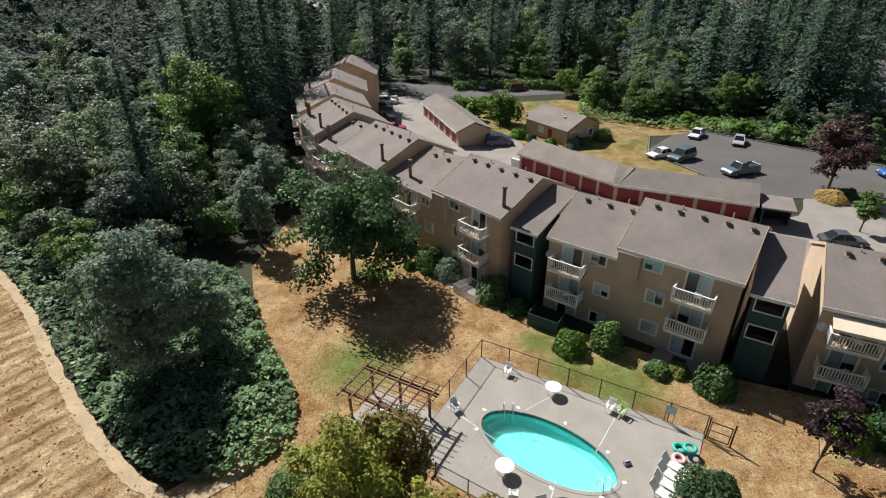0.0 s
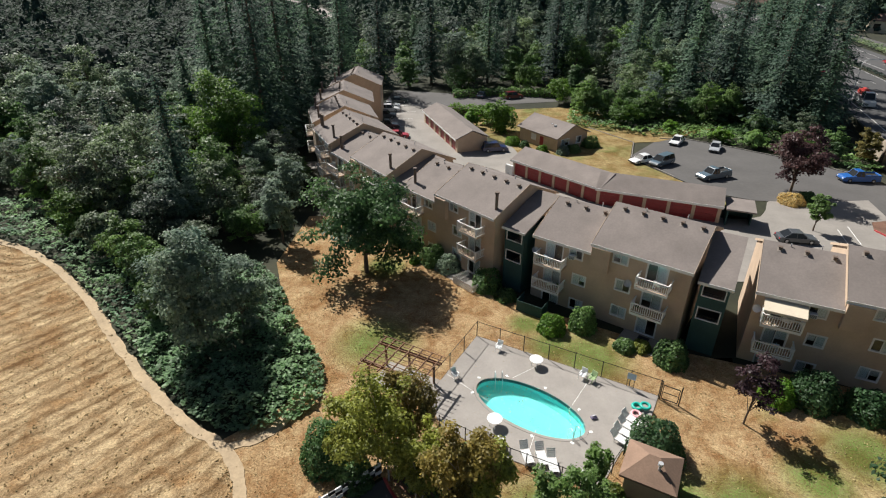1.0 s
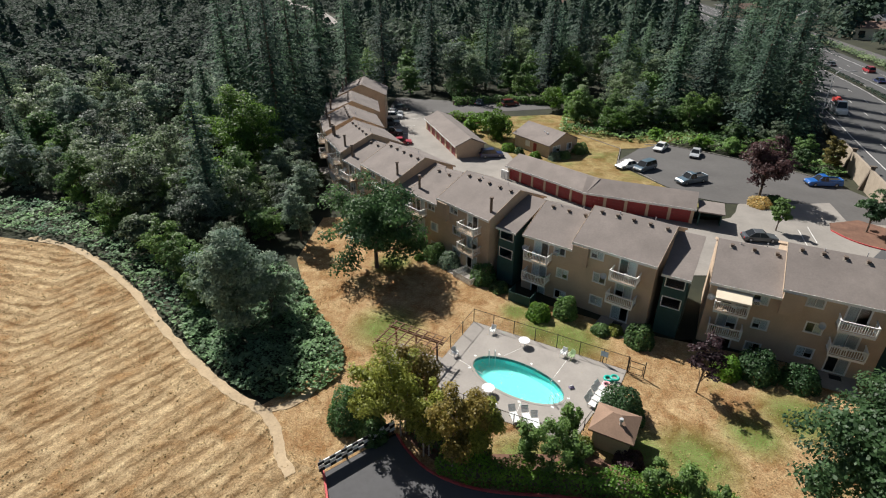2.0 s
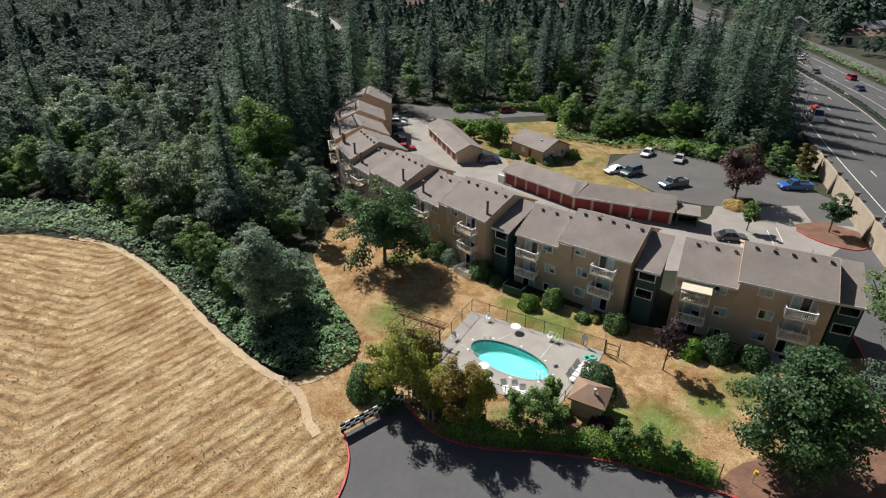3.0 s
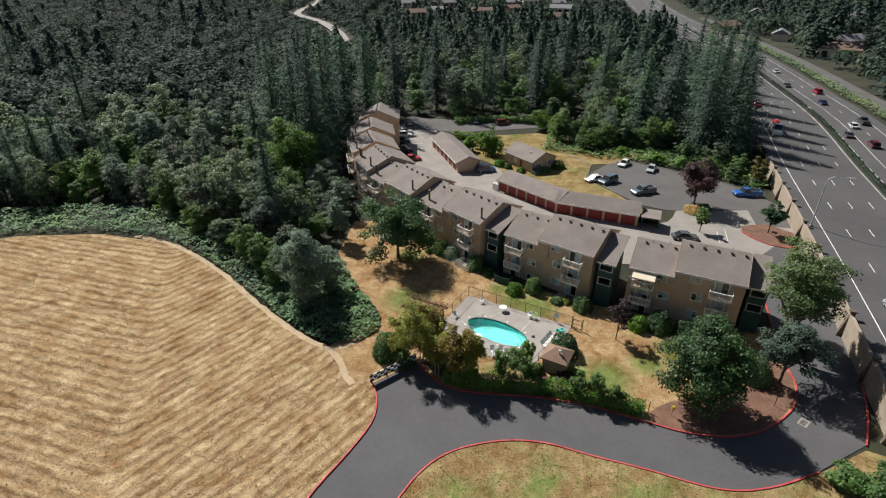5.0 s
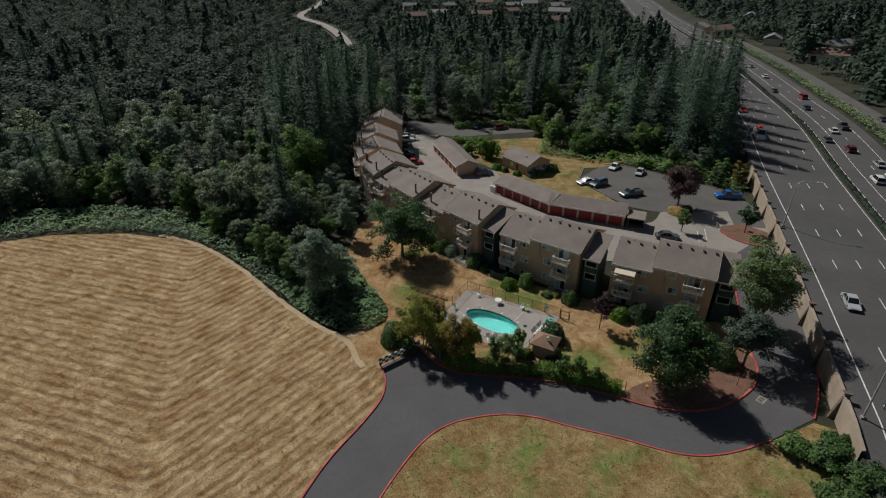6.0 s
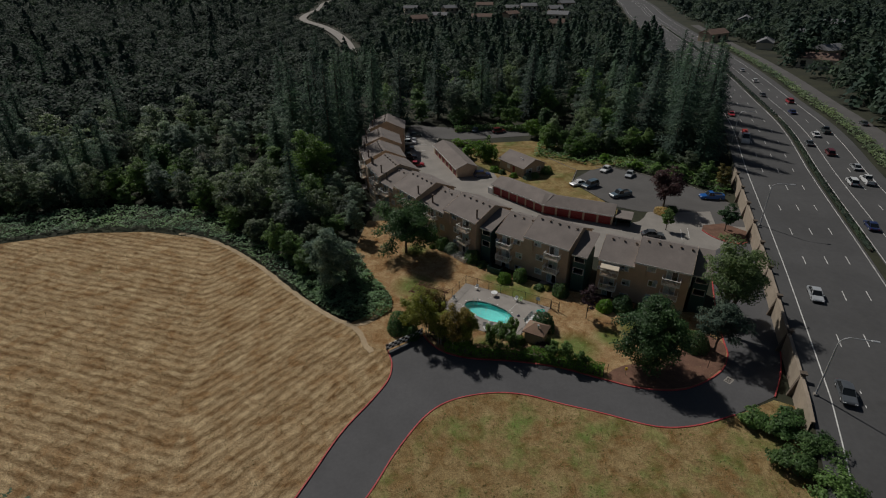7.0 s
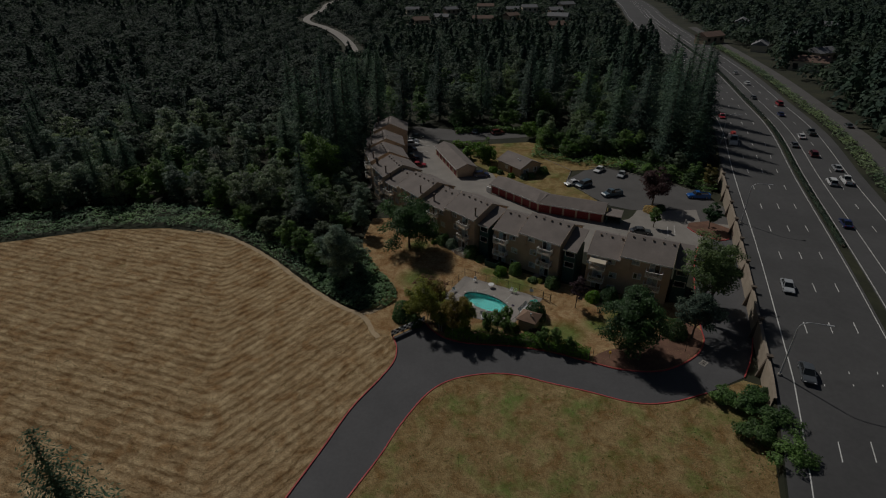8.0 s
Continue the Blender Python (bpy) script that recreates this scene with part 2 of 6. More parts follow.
LEAF_OLIVE = foliage("yellowing_leaves", (0.06, 0.085, 0.014), (0.46, 0.46, 0.10))
LEAF_BRIGHT = foliage("bright_green_leaves", (0.03, 0.075, 0.01), (0.24, 0.41, 0.06))
LEAF_PURPLE = foliage("purple_leaves", (0.02, 0.01, 0.013), (0.15, 0.078, 0.088))
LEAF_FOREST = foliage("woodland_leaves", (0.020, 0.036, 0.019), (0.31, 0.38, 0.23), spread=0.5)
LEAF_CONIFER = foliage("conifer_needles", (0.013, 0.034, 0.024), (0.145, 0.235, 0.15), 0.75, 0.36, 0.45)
LEAF_SHRUB = foliage("shrub_leaves", (0.02, 0.05, 0.014), (0.27, 0.42, 0.14), spread=0.3)
LEAF_BRAMBLE = foliage("bramble_leaves", (0.035, 0.085, 0.038), (0.42, 0.60, 0.33))
LEAF_HEDGE = foliage("clipped_hedge_leaves", (0.045, 0.10, 0.010), (0.30, 0.52, 0.07))
LEAF_STRAW = foliage("dry_grass_blades", (0.36, 0.26, 0.13), (0.58, 0.45, 0.24), 0.9, 0.4)
LEAF_GRASS = foliage("green_grass_blades", (0.05, 0.09, 0.018), (0.20, 0.27, 0.07), 0.9, 0.25)
LEAF_DRY = foliage("dry_ornamental_grass", (0.420, 0.280, 0.123), (0.840, 0.630, 0.298))


# ---- mesh helpers ----
def mesh_of(name, verts, faces, mat, smooth=False):
    me = bpy.data.meshes.new(name)
    me.from_pydata([tuple(map(float, v)) for v in verts], [], faces)
    if mat is not None:
        me.materials.append(mat)
    if smooth:
        me.polygons.foreach_set("use_smooth", [True] * len(me.polygons))
    me.update()
    return me


def part(name, bm, mat, parent=None, label="", smooth=False):
    me = bpy.data.meshes.new(name)
    bm.to_mesh(me)
    bm.free()
    me.materials.append(mat)
    if smooth:
        me.polygons.foreach_set("use_smooth", [True] * len(me.polygons))
    ob = new(name, me)
    if parent is not None:
        ob.parent = parent
    if label:
        ob["label"] = label
    return ob


def piece(name, me, parent, m=None, label=""):
    ob = new(name, me)
    ob.parent = parent
    if m is not None:
        ob.matrix_basis = m
    if label:
        ob["label"] = label
    return ob


def thing(name, label, category, m=None, group="", kind=""):
    ob = tagged(new(name), label, category, group, kind)
    ob.empty_display_size = 0.2
    if m is not None:
        ob.matrix_basis = m
    return ob


def box(bm, x0, x1, y0, y1, z0, z1, bevel=0.0):
    vs = [bm.verts.new((x, y, z)) for z in (z0, z1) for y in (y0, y1) for x in (x0, x1)]
    for f in ((0, 2, 3, 1), (4, 5, 7, 6), (0, 1, 5, 4), (2, 6, 7, 3), (0, 4, 6, 2), (1, 3, 7, 5)):
        bm.faces.new([vs[k] for k in f])
    if bevel:
        edges = list({e for v in vs for e in v.link_edges})
        bmesh.ops.bevel(bm, geom=edges, offset=bevel, segments=1, affect="EDGES")
    return bm


def boxes(*rows, bevel=0.0):
    bm = bmesh.new()
    for r in rows:
        box(bm, *r, bevel=bevel)
    return bm


def prism(bm, outline, along, lo, hi):
    """An outline of (a, b) pairs swept along an axis: 'x' takes (y, z), 'y' takes (x, z), 'z' takes (x, y)."""
    def spot(a, b, c):
        return {"x": (c, a, b), "y": (a, c, b), "z": (a, b, c)}[along]
    lows, highs = [bm.verts.new(spot(a, b, lo)) for a, b in outline], [bm.verts.new(spot(a, b, hi)) for a, b in outline]
    n = len(outline)
    bm.faces.new(lows[::-1])
    bm.faces.new(highs)
    for k in range(n):
        bm.faces.new((lows[k], lows[(k + 1) % n], highs[(k + 1) % n], highs[k]))
    bmesh.ops.recalc_face_normals(bm, faces=bm.faces[:])
    return bm


def tube(bm, a, b, r0, r1, sides=6):
    a, b = Vector(a), Vector(b)
    d = (b - a).normalized()
    side = d.orthogonal().normalized()
    other = d.cross(side)
    rings = []
    for p, r in ((a, r0), (b, r1)):
        rings.append([bm.verts.new(p + (side * math.cos(k * math.tau / sides) + other * math.sin(k * math.tau / sides)) * r) for k in range(sides)])
    for k in range(sides):
        bm.faces.new((rings[0][k], rings[0][(k + 1) % sides], rings[1][(k + 1) % sides], rings[1][k]))
    bm.faces.new(rings[0][::-1])
    bm.faces.new(rings[1])
    return bm


def ring_tube(bm, points, r, sides=6):
    for a, b in zip(points, points[1:]):
        tube(bm, a, b, r, r, sides)
    return bm


def smooth_line(points, steps=6, closed=False):
    """A Catmull-Rom curve through plan points."""
    p = [np.array(q, float) for q in points]
    n = len(p)
    out = []
    for k in range(n if closed else n - 1):
        a, b, c, d = (p[(k - 1) % n], p[k], p[(k + 1) % n], p[(k + 2) % n]) if closed else (p[max(k - 1, 0)], p[k], p[k + 1], p[min(k + 2, n - 1)])
        for s in range(steps):
            t = s / steps
            out.append(0.5 * (2 * b + (c - a) * t + (2 * a - 5 * b + 4 * c - d) * t * t + (3 * b - a - 3 * c + d) * t**3))
    if not closed:
        out.append(p[-1])
    return [tuple(q) for q in out]


def sheet(name, outline, z, mat, label, category, kind="structure", thick=0.0):
    bm = bmesh.new()
    vs = [bm.verts.new((x, y, z)) for x, y in outline]
    f = bm.faces.new(vs)
    if f.calc_area() and f.normal.z < 0:
        f.normal_flip()
    bm.normal_update()
    if bm.faces[:][0].normal.z < 0:
        bm.faces[:][0].normal_flip()
    bmesh.ops.triangulate(bm, faces=bm.faces[:])
    if thick:
        made = bmesh.ops.extrude_face_region(bm, geom=bm.faces[:])
        for v in made["geom"]:
            if isinstance(v, bmesh.types.BMVert):
                v.co.z -= thick
        bmesh.ops.recalc_face_normals(bm, faces=bm.faces[:])
    return tagged(part(name, bm, mat), label, category, kind=kind)


def strip(points, w0, w1, z0, z1):
    """A bar along a plan line between two side distances (to the left of the way), from z0 up to z1."""
    bm = bmesh.new()
    p = [np.array(q, float) for q in points]
    rows = []
    for k in range(len(p)):
        d = p[min(k + 1, len(p) - 1)] - p[max(k - 1, 0)]
        d /= np.hypot(*d)
        n = np.array([-d[1], d[0]])
        a, b = p[k] + n * w0, p[k] + n * w1
        rows.append([bm.verts.new((*q, z)) for q, z in ((a, z0), (a, z1), (b, z1), (b, z0))])
    for r, s in zip(rows, rows[1:]):
        for k in range(4):
            bm.faces.new((r[k], r[(k + 1) % 4], s[(k + 1) % 4], s[k]))
    bm.faces.new(rows[0])
    bm.faces.new(rows[-1][::-1])
    bmesh.ops.recalc_face_normals(bm, faces=bm.faces[:])
    return bm


# ---- foliage helpers ----
def leaf_mesh(name, centres, normals, sizes, mat, aspect=0.62, rng=RNG):
    """Leaves or leafy sprays as small folded diamonds, one face pair each."""
    c, n = np.asarray(centres, float), np.asarray(normals, float)
    n = n / np.maximum(np.linalg.norm(n, axis=1, keepdims=True), 1e-6)
    r = rng.normal(size=c.shape)
    t = np.cross(n, r)
    t /= np.maximum(np.linalg.norm(t, axis=1, keepdims=True), 1e-6)
    b = np.cross(n, t)
    s = np.asarray(sizes, float)[:, None]
    v = np.stack([c - t * s, c + b * s * aspect - n * s * 0.15, c + t * s, c - b * s * aspect - n * s * 0.15], 1).reshape(-1, 3)
    count = len(c)
    me = bpy.data.meshes.new(name)
    me.vertices.add(count * 4)
    me.vertices.foreach_set("co", v.ravel())
    me.loops.add(count * 4)
    me.loops.foreach_set("vertex_index", np.arange(count * 4, dtype=np.int32))
    me.polygons.add(count)
    me.polygons.foreach_set("loop_start", np.arange(0, count * 4, 4, dtype=np.int32))
    me.polygons.foreach_set("loop_total", np.full(count, 4, np.int32))
    me.materials.append(mat)
    me.update(calc_edges=True)
    return me


def unit(rng, n):
    d = rng.normal(size=(n, 3))
    return d / np.linalg.norm(d, axis=1, keepdims=True)


def broad_crown(rng, height, radius, base, blobs, leaves, size, droop=0.0, flat=1.0):
    """Leaf places on many small clumps inside a lobed, gappy envelope; returns centres, normals, sizes and the clump middles."""
    blobs = int(blobs * 1.9)
    mid, half = (height + base) / 2, (height - base) / 2
    d = unit(rng, blobs)
    ph = rng.uniform(0, math.tau, 4)
    a = np.arctan2(d[:, 1], d[:, 0])
    lobe = 1 + 0.17 * np.sin(2 * a + ph[0] + 1.5 * d[:, 2]) + 0.15 * np.sin(3 * a + ph[1] - 2.2 * d[:, 2]) + 0.12 * np.sin(5 * a + ph[2] + 3 * d[:, 2])
    where = d * (rng.random((blobs, 1)) ** 0.36 * lobe[:, None]) * [radius * 0.80, radius * 0.80, half * 0.84 * flat]
    where[:, :2] *= 1.0 - 0.42 * np.clip(where[:, 2:3] / half, 0, 1) ** 1.3
    where[:, 2] += mid
    r = radius * rng.uniform(0.13, 0.27, blobs)
    pick = rng.choice(blobs, leaves, p=r**2 / (r**2).sum())
    d = unit(rng, leaves)
    d[:, 2] = np.where(d[:, 2] < -0.3, -d[:, 2] * 0.6, d[:, 2])
    c = where[pick] + d * (r[pick] * rng.uniform(0.5, 1.15, leaves))[:, None] * [1.08, 1.08, 0.72]
    c[:, 2] -= droop * rng.random(leaves) ** 2
    out = c - [0, 0, mid]
    out /= np.maximum(np.linalg.norm(out, axis=1, keepdims=True), 0.1)
    n = d * 0.55 + out * 0.35 + unit(rng, leaves) * 0.6 + [0, 0, 0.4]
    return c, n, rng.uniform(0.6, 1.25, leaves) * size, where


def trunk_mesh(rng, height, where, r, stems=1, lean=0.0, pale=False):
    bm = bmesh.new()
    for s in range(stems):
        a = Vector((0, 0, -0.2)) if stems == 1 else Vector((rng.uniform(-0.6, 0.6), rng.uniform(-0.6, 0.6), -0.2))
        p = a.copy()
        segs, top = 4, height * 0.62
        for k in range(segs):
            q = Vector((a.x + rng.normal() * 0.12 * k + lean * k, a.y + rng.normal() * 0.12 * k, top * (k + 1) / segs))
            tube(bm, p, q, r * (1 - 0.2 * k), r * (1 - 0.2 * (k + 1)), 7)
            p = q
    for k in rng.choice(len(where), min(len(where), 12), replace=False):
        w = Vector(where[k])
        a = Vector((lean * 2, 0, max(height * 0.18, w.z * rng.uniform(0.35, 0.6))))
        m = a.lerp(w, 0.5) + Vector((0, 0, 0.25))
        tube(bm, a, m, r * 0.42, r * 0.26, 5)
        tube(bm, m, w, r * 0.26, r * 0.08, 5)
    return bm


def broad_tree(name, label, category, seed, height, radius, base, leaf, bark=None, blobs=26, leaves=7000, size=0.2, stems=1, droop=0.0, flat=1.0, trunk_r=None, group=""):
    rng = np.random.default_rng(seed)
    c, n, s, where = broad_crown(rng, height, radius, base, blobs, leaves, size, droop, flat)
    tree = thing(name, label, category, group=group)
    part("trunk", trunk_mesh(rng, height, where, trunk_r or height * 0.022, stems), bark or BARK, tree)
    piece("crown", leaf_mesh("crown", c, n, s, leaf, rng=rng), tree)
    return tree


def conifer_leaves(rng, height, radius, whorls=30, per=9, sprays=6, base=0.10, size=0.34, ragged=0.35):
    cs, ns, ss = [], [], []
    for k in range(whorls):
        f = base + (1 - base) * (k + rng.uniform(-0.3, 0.3)) / whorls
        f = min(max(f, base), 0.985)
        reach = radius * (1 - f) ** 0.62 * rng.uniform(1 - ragged, 1.15) + 0.25
        count = max(4, int(per * (1.1 - 0.5 * f)))
        turn = rng.uniform(0, math.tau)
        for j in range(count):
            if rng.random() < 0.08:
                continue
            a = turn + j * math.tau / count + rng.uniform(-0.25, 0.25)
            long = reach * rng.uniform(0.7, 1.12)
            m = max(2, int(1.45 * sprays * long / radius + 1.5))
            u = (np.arange(m) + rng.uniform(0.4, 0.9)) / m
            out = u * long
            side = rng.uniform(-0.22, 0.22, m) * out
            drop = -0.28 * out - 0.05 * out**2 / max(radius, 1) + 0.08 * long * u**3
            cs.append(np.stack([np.cos(a) * out - np.sin(a) * side, np.sin(a) * out + np.cos(a) * side, f * height + drop + rng.uniform(-0.15, 0.15, m)], 1))
            n = np.stack([np.cos(a) * 0.5 + rng.normal(0, 0.24, m), np.sin(a) * 0.5 + rng.normal(0, 0.24, m), np.full(m, 0.8)], 1)
            ns.append(n)
            ss.append(0.8 * size * rng.uniform(0.7, 1.3, m) * (0.75 + 0.5 * (1 - f)))
    return np.concatenate(cs), np.concatenate(ns), np.concatenate(ss)


def conifer(name, label, seed, height, radius, leaf=None, whorls=34, per=10, sprays=6, base=0.1, size=0.42, ragged=0.35, group=""):
    rng = np.random.default_rng(seed)
    tree = thing(name, label, "conifer", group=group)
    bm = tube(bmesh.new(), (0, 0, -0.3), (0, 0, height * 0.5), height * 0.016, height * 0.009, 6)
    tube(bm, (0, 0, height * 0.5), (0, 0, height * 0.98), height * 0.009, 0.02, 5)
    part("trunk", bm, BARK, tree)
    c, n, s = conifer_leaves(rng, height, radius, whorls, per, sprays, base, size, ragged)
    piece("crown", leaf_mesh("crown", c, n, s, leaf or LEAF_CONIFER, 0.36, rng), tree)
    return tree


def set_at(ob, x, y, z=0.0, rz=0.0, k=1.0):
    ob.matrix_basis = Matrix.Translation((x, y, z)) @ Euler((0, 0, radians(rz))).to_matrix().to_4x4() @ Matrix.Scale(k, 4)
    return ob


def copy_at(ob, x, y, z=0.0, rz=0.0, k=1.0):
    c = copy_thing(ob, Matrix.Translation((x, y, z)))
    return set_at(c, x, y, z, rz, k)


# ---- the lie of the land ----
ROAD_Y = [-400, -120, -60, -14, 19, 44, 86, 130, 170, 250, 365, 480, 690, 1200, 3500]
ROAD_X = [-130, 0, 25, 44.5, 57.0, 66.0, 80.5, 96.5, 107.0, 126.0, 146.0, 166.0, 206.0, 260.0, 500.0]
LEVEL = 3.0


ROAD_PTS = smooth_line(list(zip(ROAD_X, ROAD_Y))[1:-1], 8)
_rx, _ry = np.array([p[0] for p in ROAD_PTS]), np.array([p[1] for p in ROAD_PTS])


def road_x(y):
    return float(np.interp(y, np.r_[-400, _ry, 3500], np.r_[-130, _rx, 500]))


def ground_height(s, y):
    """Height of the ground at a distance s east of the highway's west line."""
    if s < -3.35:
        rise = 0.0
    elif s < -3.1:
        rise = (s + 3.35) / 0.25
    else:
        rise = 1.0
    if y > 85 and s < -3.1:
        rise = min(1.0, max(0.0, 1 - (-3.1 - s) / 14.0)) * min(1, (y - 85) / 20) if s > -18 else 0.0
    rise *= min(1.0, max(0.0, (y + 30) / 30)) if y < 0 else 1.0
    far = max(0.0, min(1.0, (y - 250) / 900)) ** 1.3 * 22.0
    west = max(0.0, (-s - 130) / 200.0)
    return LEVEL * rise - 0.06 + far * 0.3 - min(west, 1.0) * 5.0 * min(1.0, max(0.0, (y - 20) / 60.0))


def ground_at(x, y):
    return ground_height(x - road_x(y), y)


SS = [-1800, -900, -500, -330, -250, -200, -160, -130, -110, -90, -70, -50, -35, -18, -15, -12, -9, -6, -3.35, -3.1, -1, 10, 25, 48, 60, 90, 130, 200, 320, 600, 1200, 2600]
YS = [-400, -200, -120, -60, -30, -20, -10] + list(range(0, 180, 6)) + list(range(180, 420, 20)) + [470, 540, 620, 720, 850, 1000, 1300, 1800, 2500, 3500]
gv = [(road_x(y) + s, y, ground_height(s, y)) for y in YS for s in SS]
POOL_BOX = (-1.0, 14.0, 18.0, 30.0)


def over_pool(k, r):
    xa, xb = road_x(YS[r]) + SS[k], road_x(YS[r]) + SS[k + 1]
    return xb > POOL_BOX[0] and xa < POOL_BOX[1] and YS[r + 1] > POOL_BOX[2] and YS[r] < POOL_BOX[3]


gf = [(r * len(SS) + k, r * len(SS) + k + 1, (r + 1) * len(SS) + k + 1, (r + 1) * len(SS) + k) for r in range(len(YS) - 1) for k in range(len(SS) - 1) if not over_pool(k, r)]
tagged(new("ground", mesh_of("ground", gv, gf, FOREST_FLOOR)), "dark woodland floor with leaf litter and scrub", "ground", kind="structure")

# ---- roads, kerbs and paved ground ----
KERB_N = smooth_line([(-4.3, 17.0), (-3.2, 15.2), (-1.0, 13.0), (2.9, 11.5), (10, 10.8), (16.5, 9.4), (22.5, 6.9), (27, 5.2), (32, 4.8), (36, 6.0), (40.5, 9.0), (43, 12.5), (43.8, 15.5), (45, 20), (48, 29), (51.5, 38), (55.5, 46)], 5)
KERB_S = smooth_line([(-34, -62), (-22, -38), (-13.5, -20), (-9.3, -11.8), (-6.9, -6.2), (-3.4, -0.2), (0.3, 2.8), (5.7, 4.2), (10.5, 3.9), (15, 2.3), (20.5, 0.5), (27, -1.8), (32.3, -1.6), (38.3, 0.3)], 5)
KERB_W = smooth_line([(-9.7, 13.4), (-9.2, 12.0), (-8.7, 9.8), (-9.0, 6.6), (-10.9, 2.5), (-14.2, -3.5), (-17.6, -12.6), (-24, -28), (-34, -47), (-46, -66)], 5)
KERB_E = smooth_line([(45.4, 3.7), (48.2, 7.6), (50.4, 11.4), (52.9, 16.8), (58.2, 30.5), (63.5, 46), (66.5, 55)], 5)
drive = KERB_W[::-1] + [(-9.7, 13.4)] + KERB_N + KERB_E[::-1] + KERB_S[::-1]
sheet("driveway", drive, 0.010, ASPHALT, "smooth dark grey asphalt driveway with tree shade", "driveway")
for pts, side, lab in ((KERB_N, 1, "red painted concrete kerb along the hedge"), (KERB_S, -1, "worn red painted kerb round the verge"),
                       (KERB_W, -1, "red painted kerb beside the dry field"), (KERB_E, -1, "red painted kerb below the retaining wall")):
    tagged(part("kerb", strip(pts, 0.0, 0.17 * side, -0.05, 0.16), RED_KERB), lab, "kerb", kind="structure")

sheet("concrete_drive", smooth_line([(-15, 128), (-4, 128), (-4, 112), (3, 93), (13, 92), (15, 82), (24, 67), (37, 60), (44, 60), (50, 67), (64, 67), (69, 58), (62, 47), (56, 45.5), (48, 45), (39, 43), (28, 43.5), (20, 48), (10, 56), (2, 66), (-3, 74), (-8, 86), (-10, 100)], 3, True),
      0.004, CONCRETE, "pale sunlit concrete drive between homes and garages", "driveway")
sheet("parking_lot", [(33.2, 85.2), (42.5, 96), (47, 96), (54, 90.5), (64, 81.5), (68.5, 75), (71, 66), (67, 57), (61, 58.5), (62.8, 65.6), (53, 64.8), (46, 65.5), (41.5, 68), (38, 74)], 0.016, LOT, "dark asphalt parking lot with a kerbed edge", "parking lot")
sheet("rear_lot", [(-15, 126), (4, 122), (28, 127), (27, 136), (5, 135), (-14, 140)], 0.016, LOT, "shaded asphalt parking strip under the trees", "parking lot")
tagged(part("kerb", strip([(30, 104), (36.5, 93.5), (33.5, 85), (37.5, 75)], 0, 0.15, -0.02, 0.14), CONCRETE), "plain concrete kerb at the lawn", "kerb", kind="structure")
tagged(part("kerb", strip([(42.5, 96.1), (47, 96.1), (54, 90.6), (64, 81.6), (68.5, 75.1)], 0, 0.15, -0.02, 0.14), CONCRETE), "plain concrete kerb at the woodland edge", "kerb", kind="structure")
for k in range(2):
    a = np.array([50.5 + 1.9 * k, 50.8 + 0.9 * k])
    tagged(part("parking_line", strip([a, a + [1.6, 5.0]], 0, 0.1, 0.0, 0.022), LINE), "faded white parking bay line", "road marking", kind="structure")
for k in range(5):
    a = np.array([-12.5 + 0.3 * k, 98 + 6.2 * k])
    tagged(part("parking_line", strip([a, a + [4.6, 0.6]], 0, 0.1, 0.0, 0.022), LINE), "faded white parking bay line", "road marking", kind="structure")

FIELD = [(-9.9, 13.3), (-12.2, 14.2), (-14.6, 16.5), (-16.2, 19.3), (-20.0, 22.0), (-26.0, 27.2), (-37.8, 39.2), (-45, 46), (-52.5, 50.4), (-67, 54.0), (-82, 53.2), (-100, 47), (-125, 40), (-150, 20), (-150, -80), (-52, -80)] + [(x - 0.2, y) for x, y in KERB_W[::-1]]


def inside(poly, x, y):
    hit = False
    for (xa, ya), (xb, yb) in zip(poly, poly[1:] + poly[:1]):
        if (ya > y) != (yb > y) and x < (xb - xa) * (y - ya) / (yb - ya) + xa:
            hit = not hit
    return hit


def lumpy_sheet(name, poly, step, low, high, mat, label, category, freq=0.5, cut=None):
    """A ground sheet with gentle real unevenness, cut along its outline."""
    bm = bmesh.new()
    vs = [bm.verts.new((x, y, 0)) for x, y in poly]
    bm.faces.new(vs)
    xs, ys = [p[0] for p in poly], [p[1] for p in poly]
    for axis, lo, hi in (((1, 0, 0), min(xs), max(xs)), ((0, 1, 0), min(ys), max(ys))):
        for v in np.arange(lo + step / 2, hi, step):
            bmesh.ops.bisect_plane(bm, geom=bm.verts[:] + bm.edges[:] + bm.faces[:], plane_co=Vector(axis) * v, plane_no=axis)
    if cut:
        gone = [f for f in bm.faces if inside(cut, f.calc_center_median().x, f.calc_center_median().y)]
        bmesh.ops.delete(bm, geom=gone, context="FACES")
    for v in bm.verts:
        v.co.z = low + (high - low) * (0.5 + 0.5 * noise.noise((v.co.x * freq, v.co.y * freq, 3.1)))
    bmesh.ops.recalc_face_normals(bm, faces=bm.faces[:])
    if sum(f.normal.z for f in bm.faces) < 0:
        bmesh.ops.reverse_faces(bm, faces=bm.faces[:])
    return tagged(part(name, bm, mat, smooth=True), label, category, kind="structure")


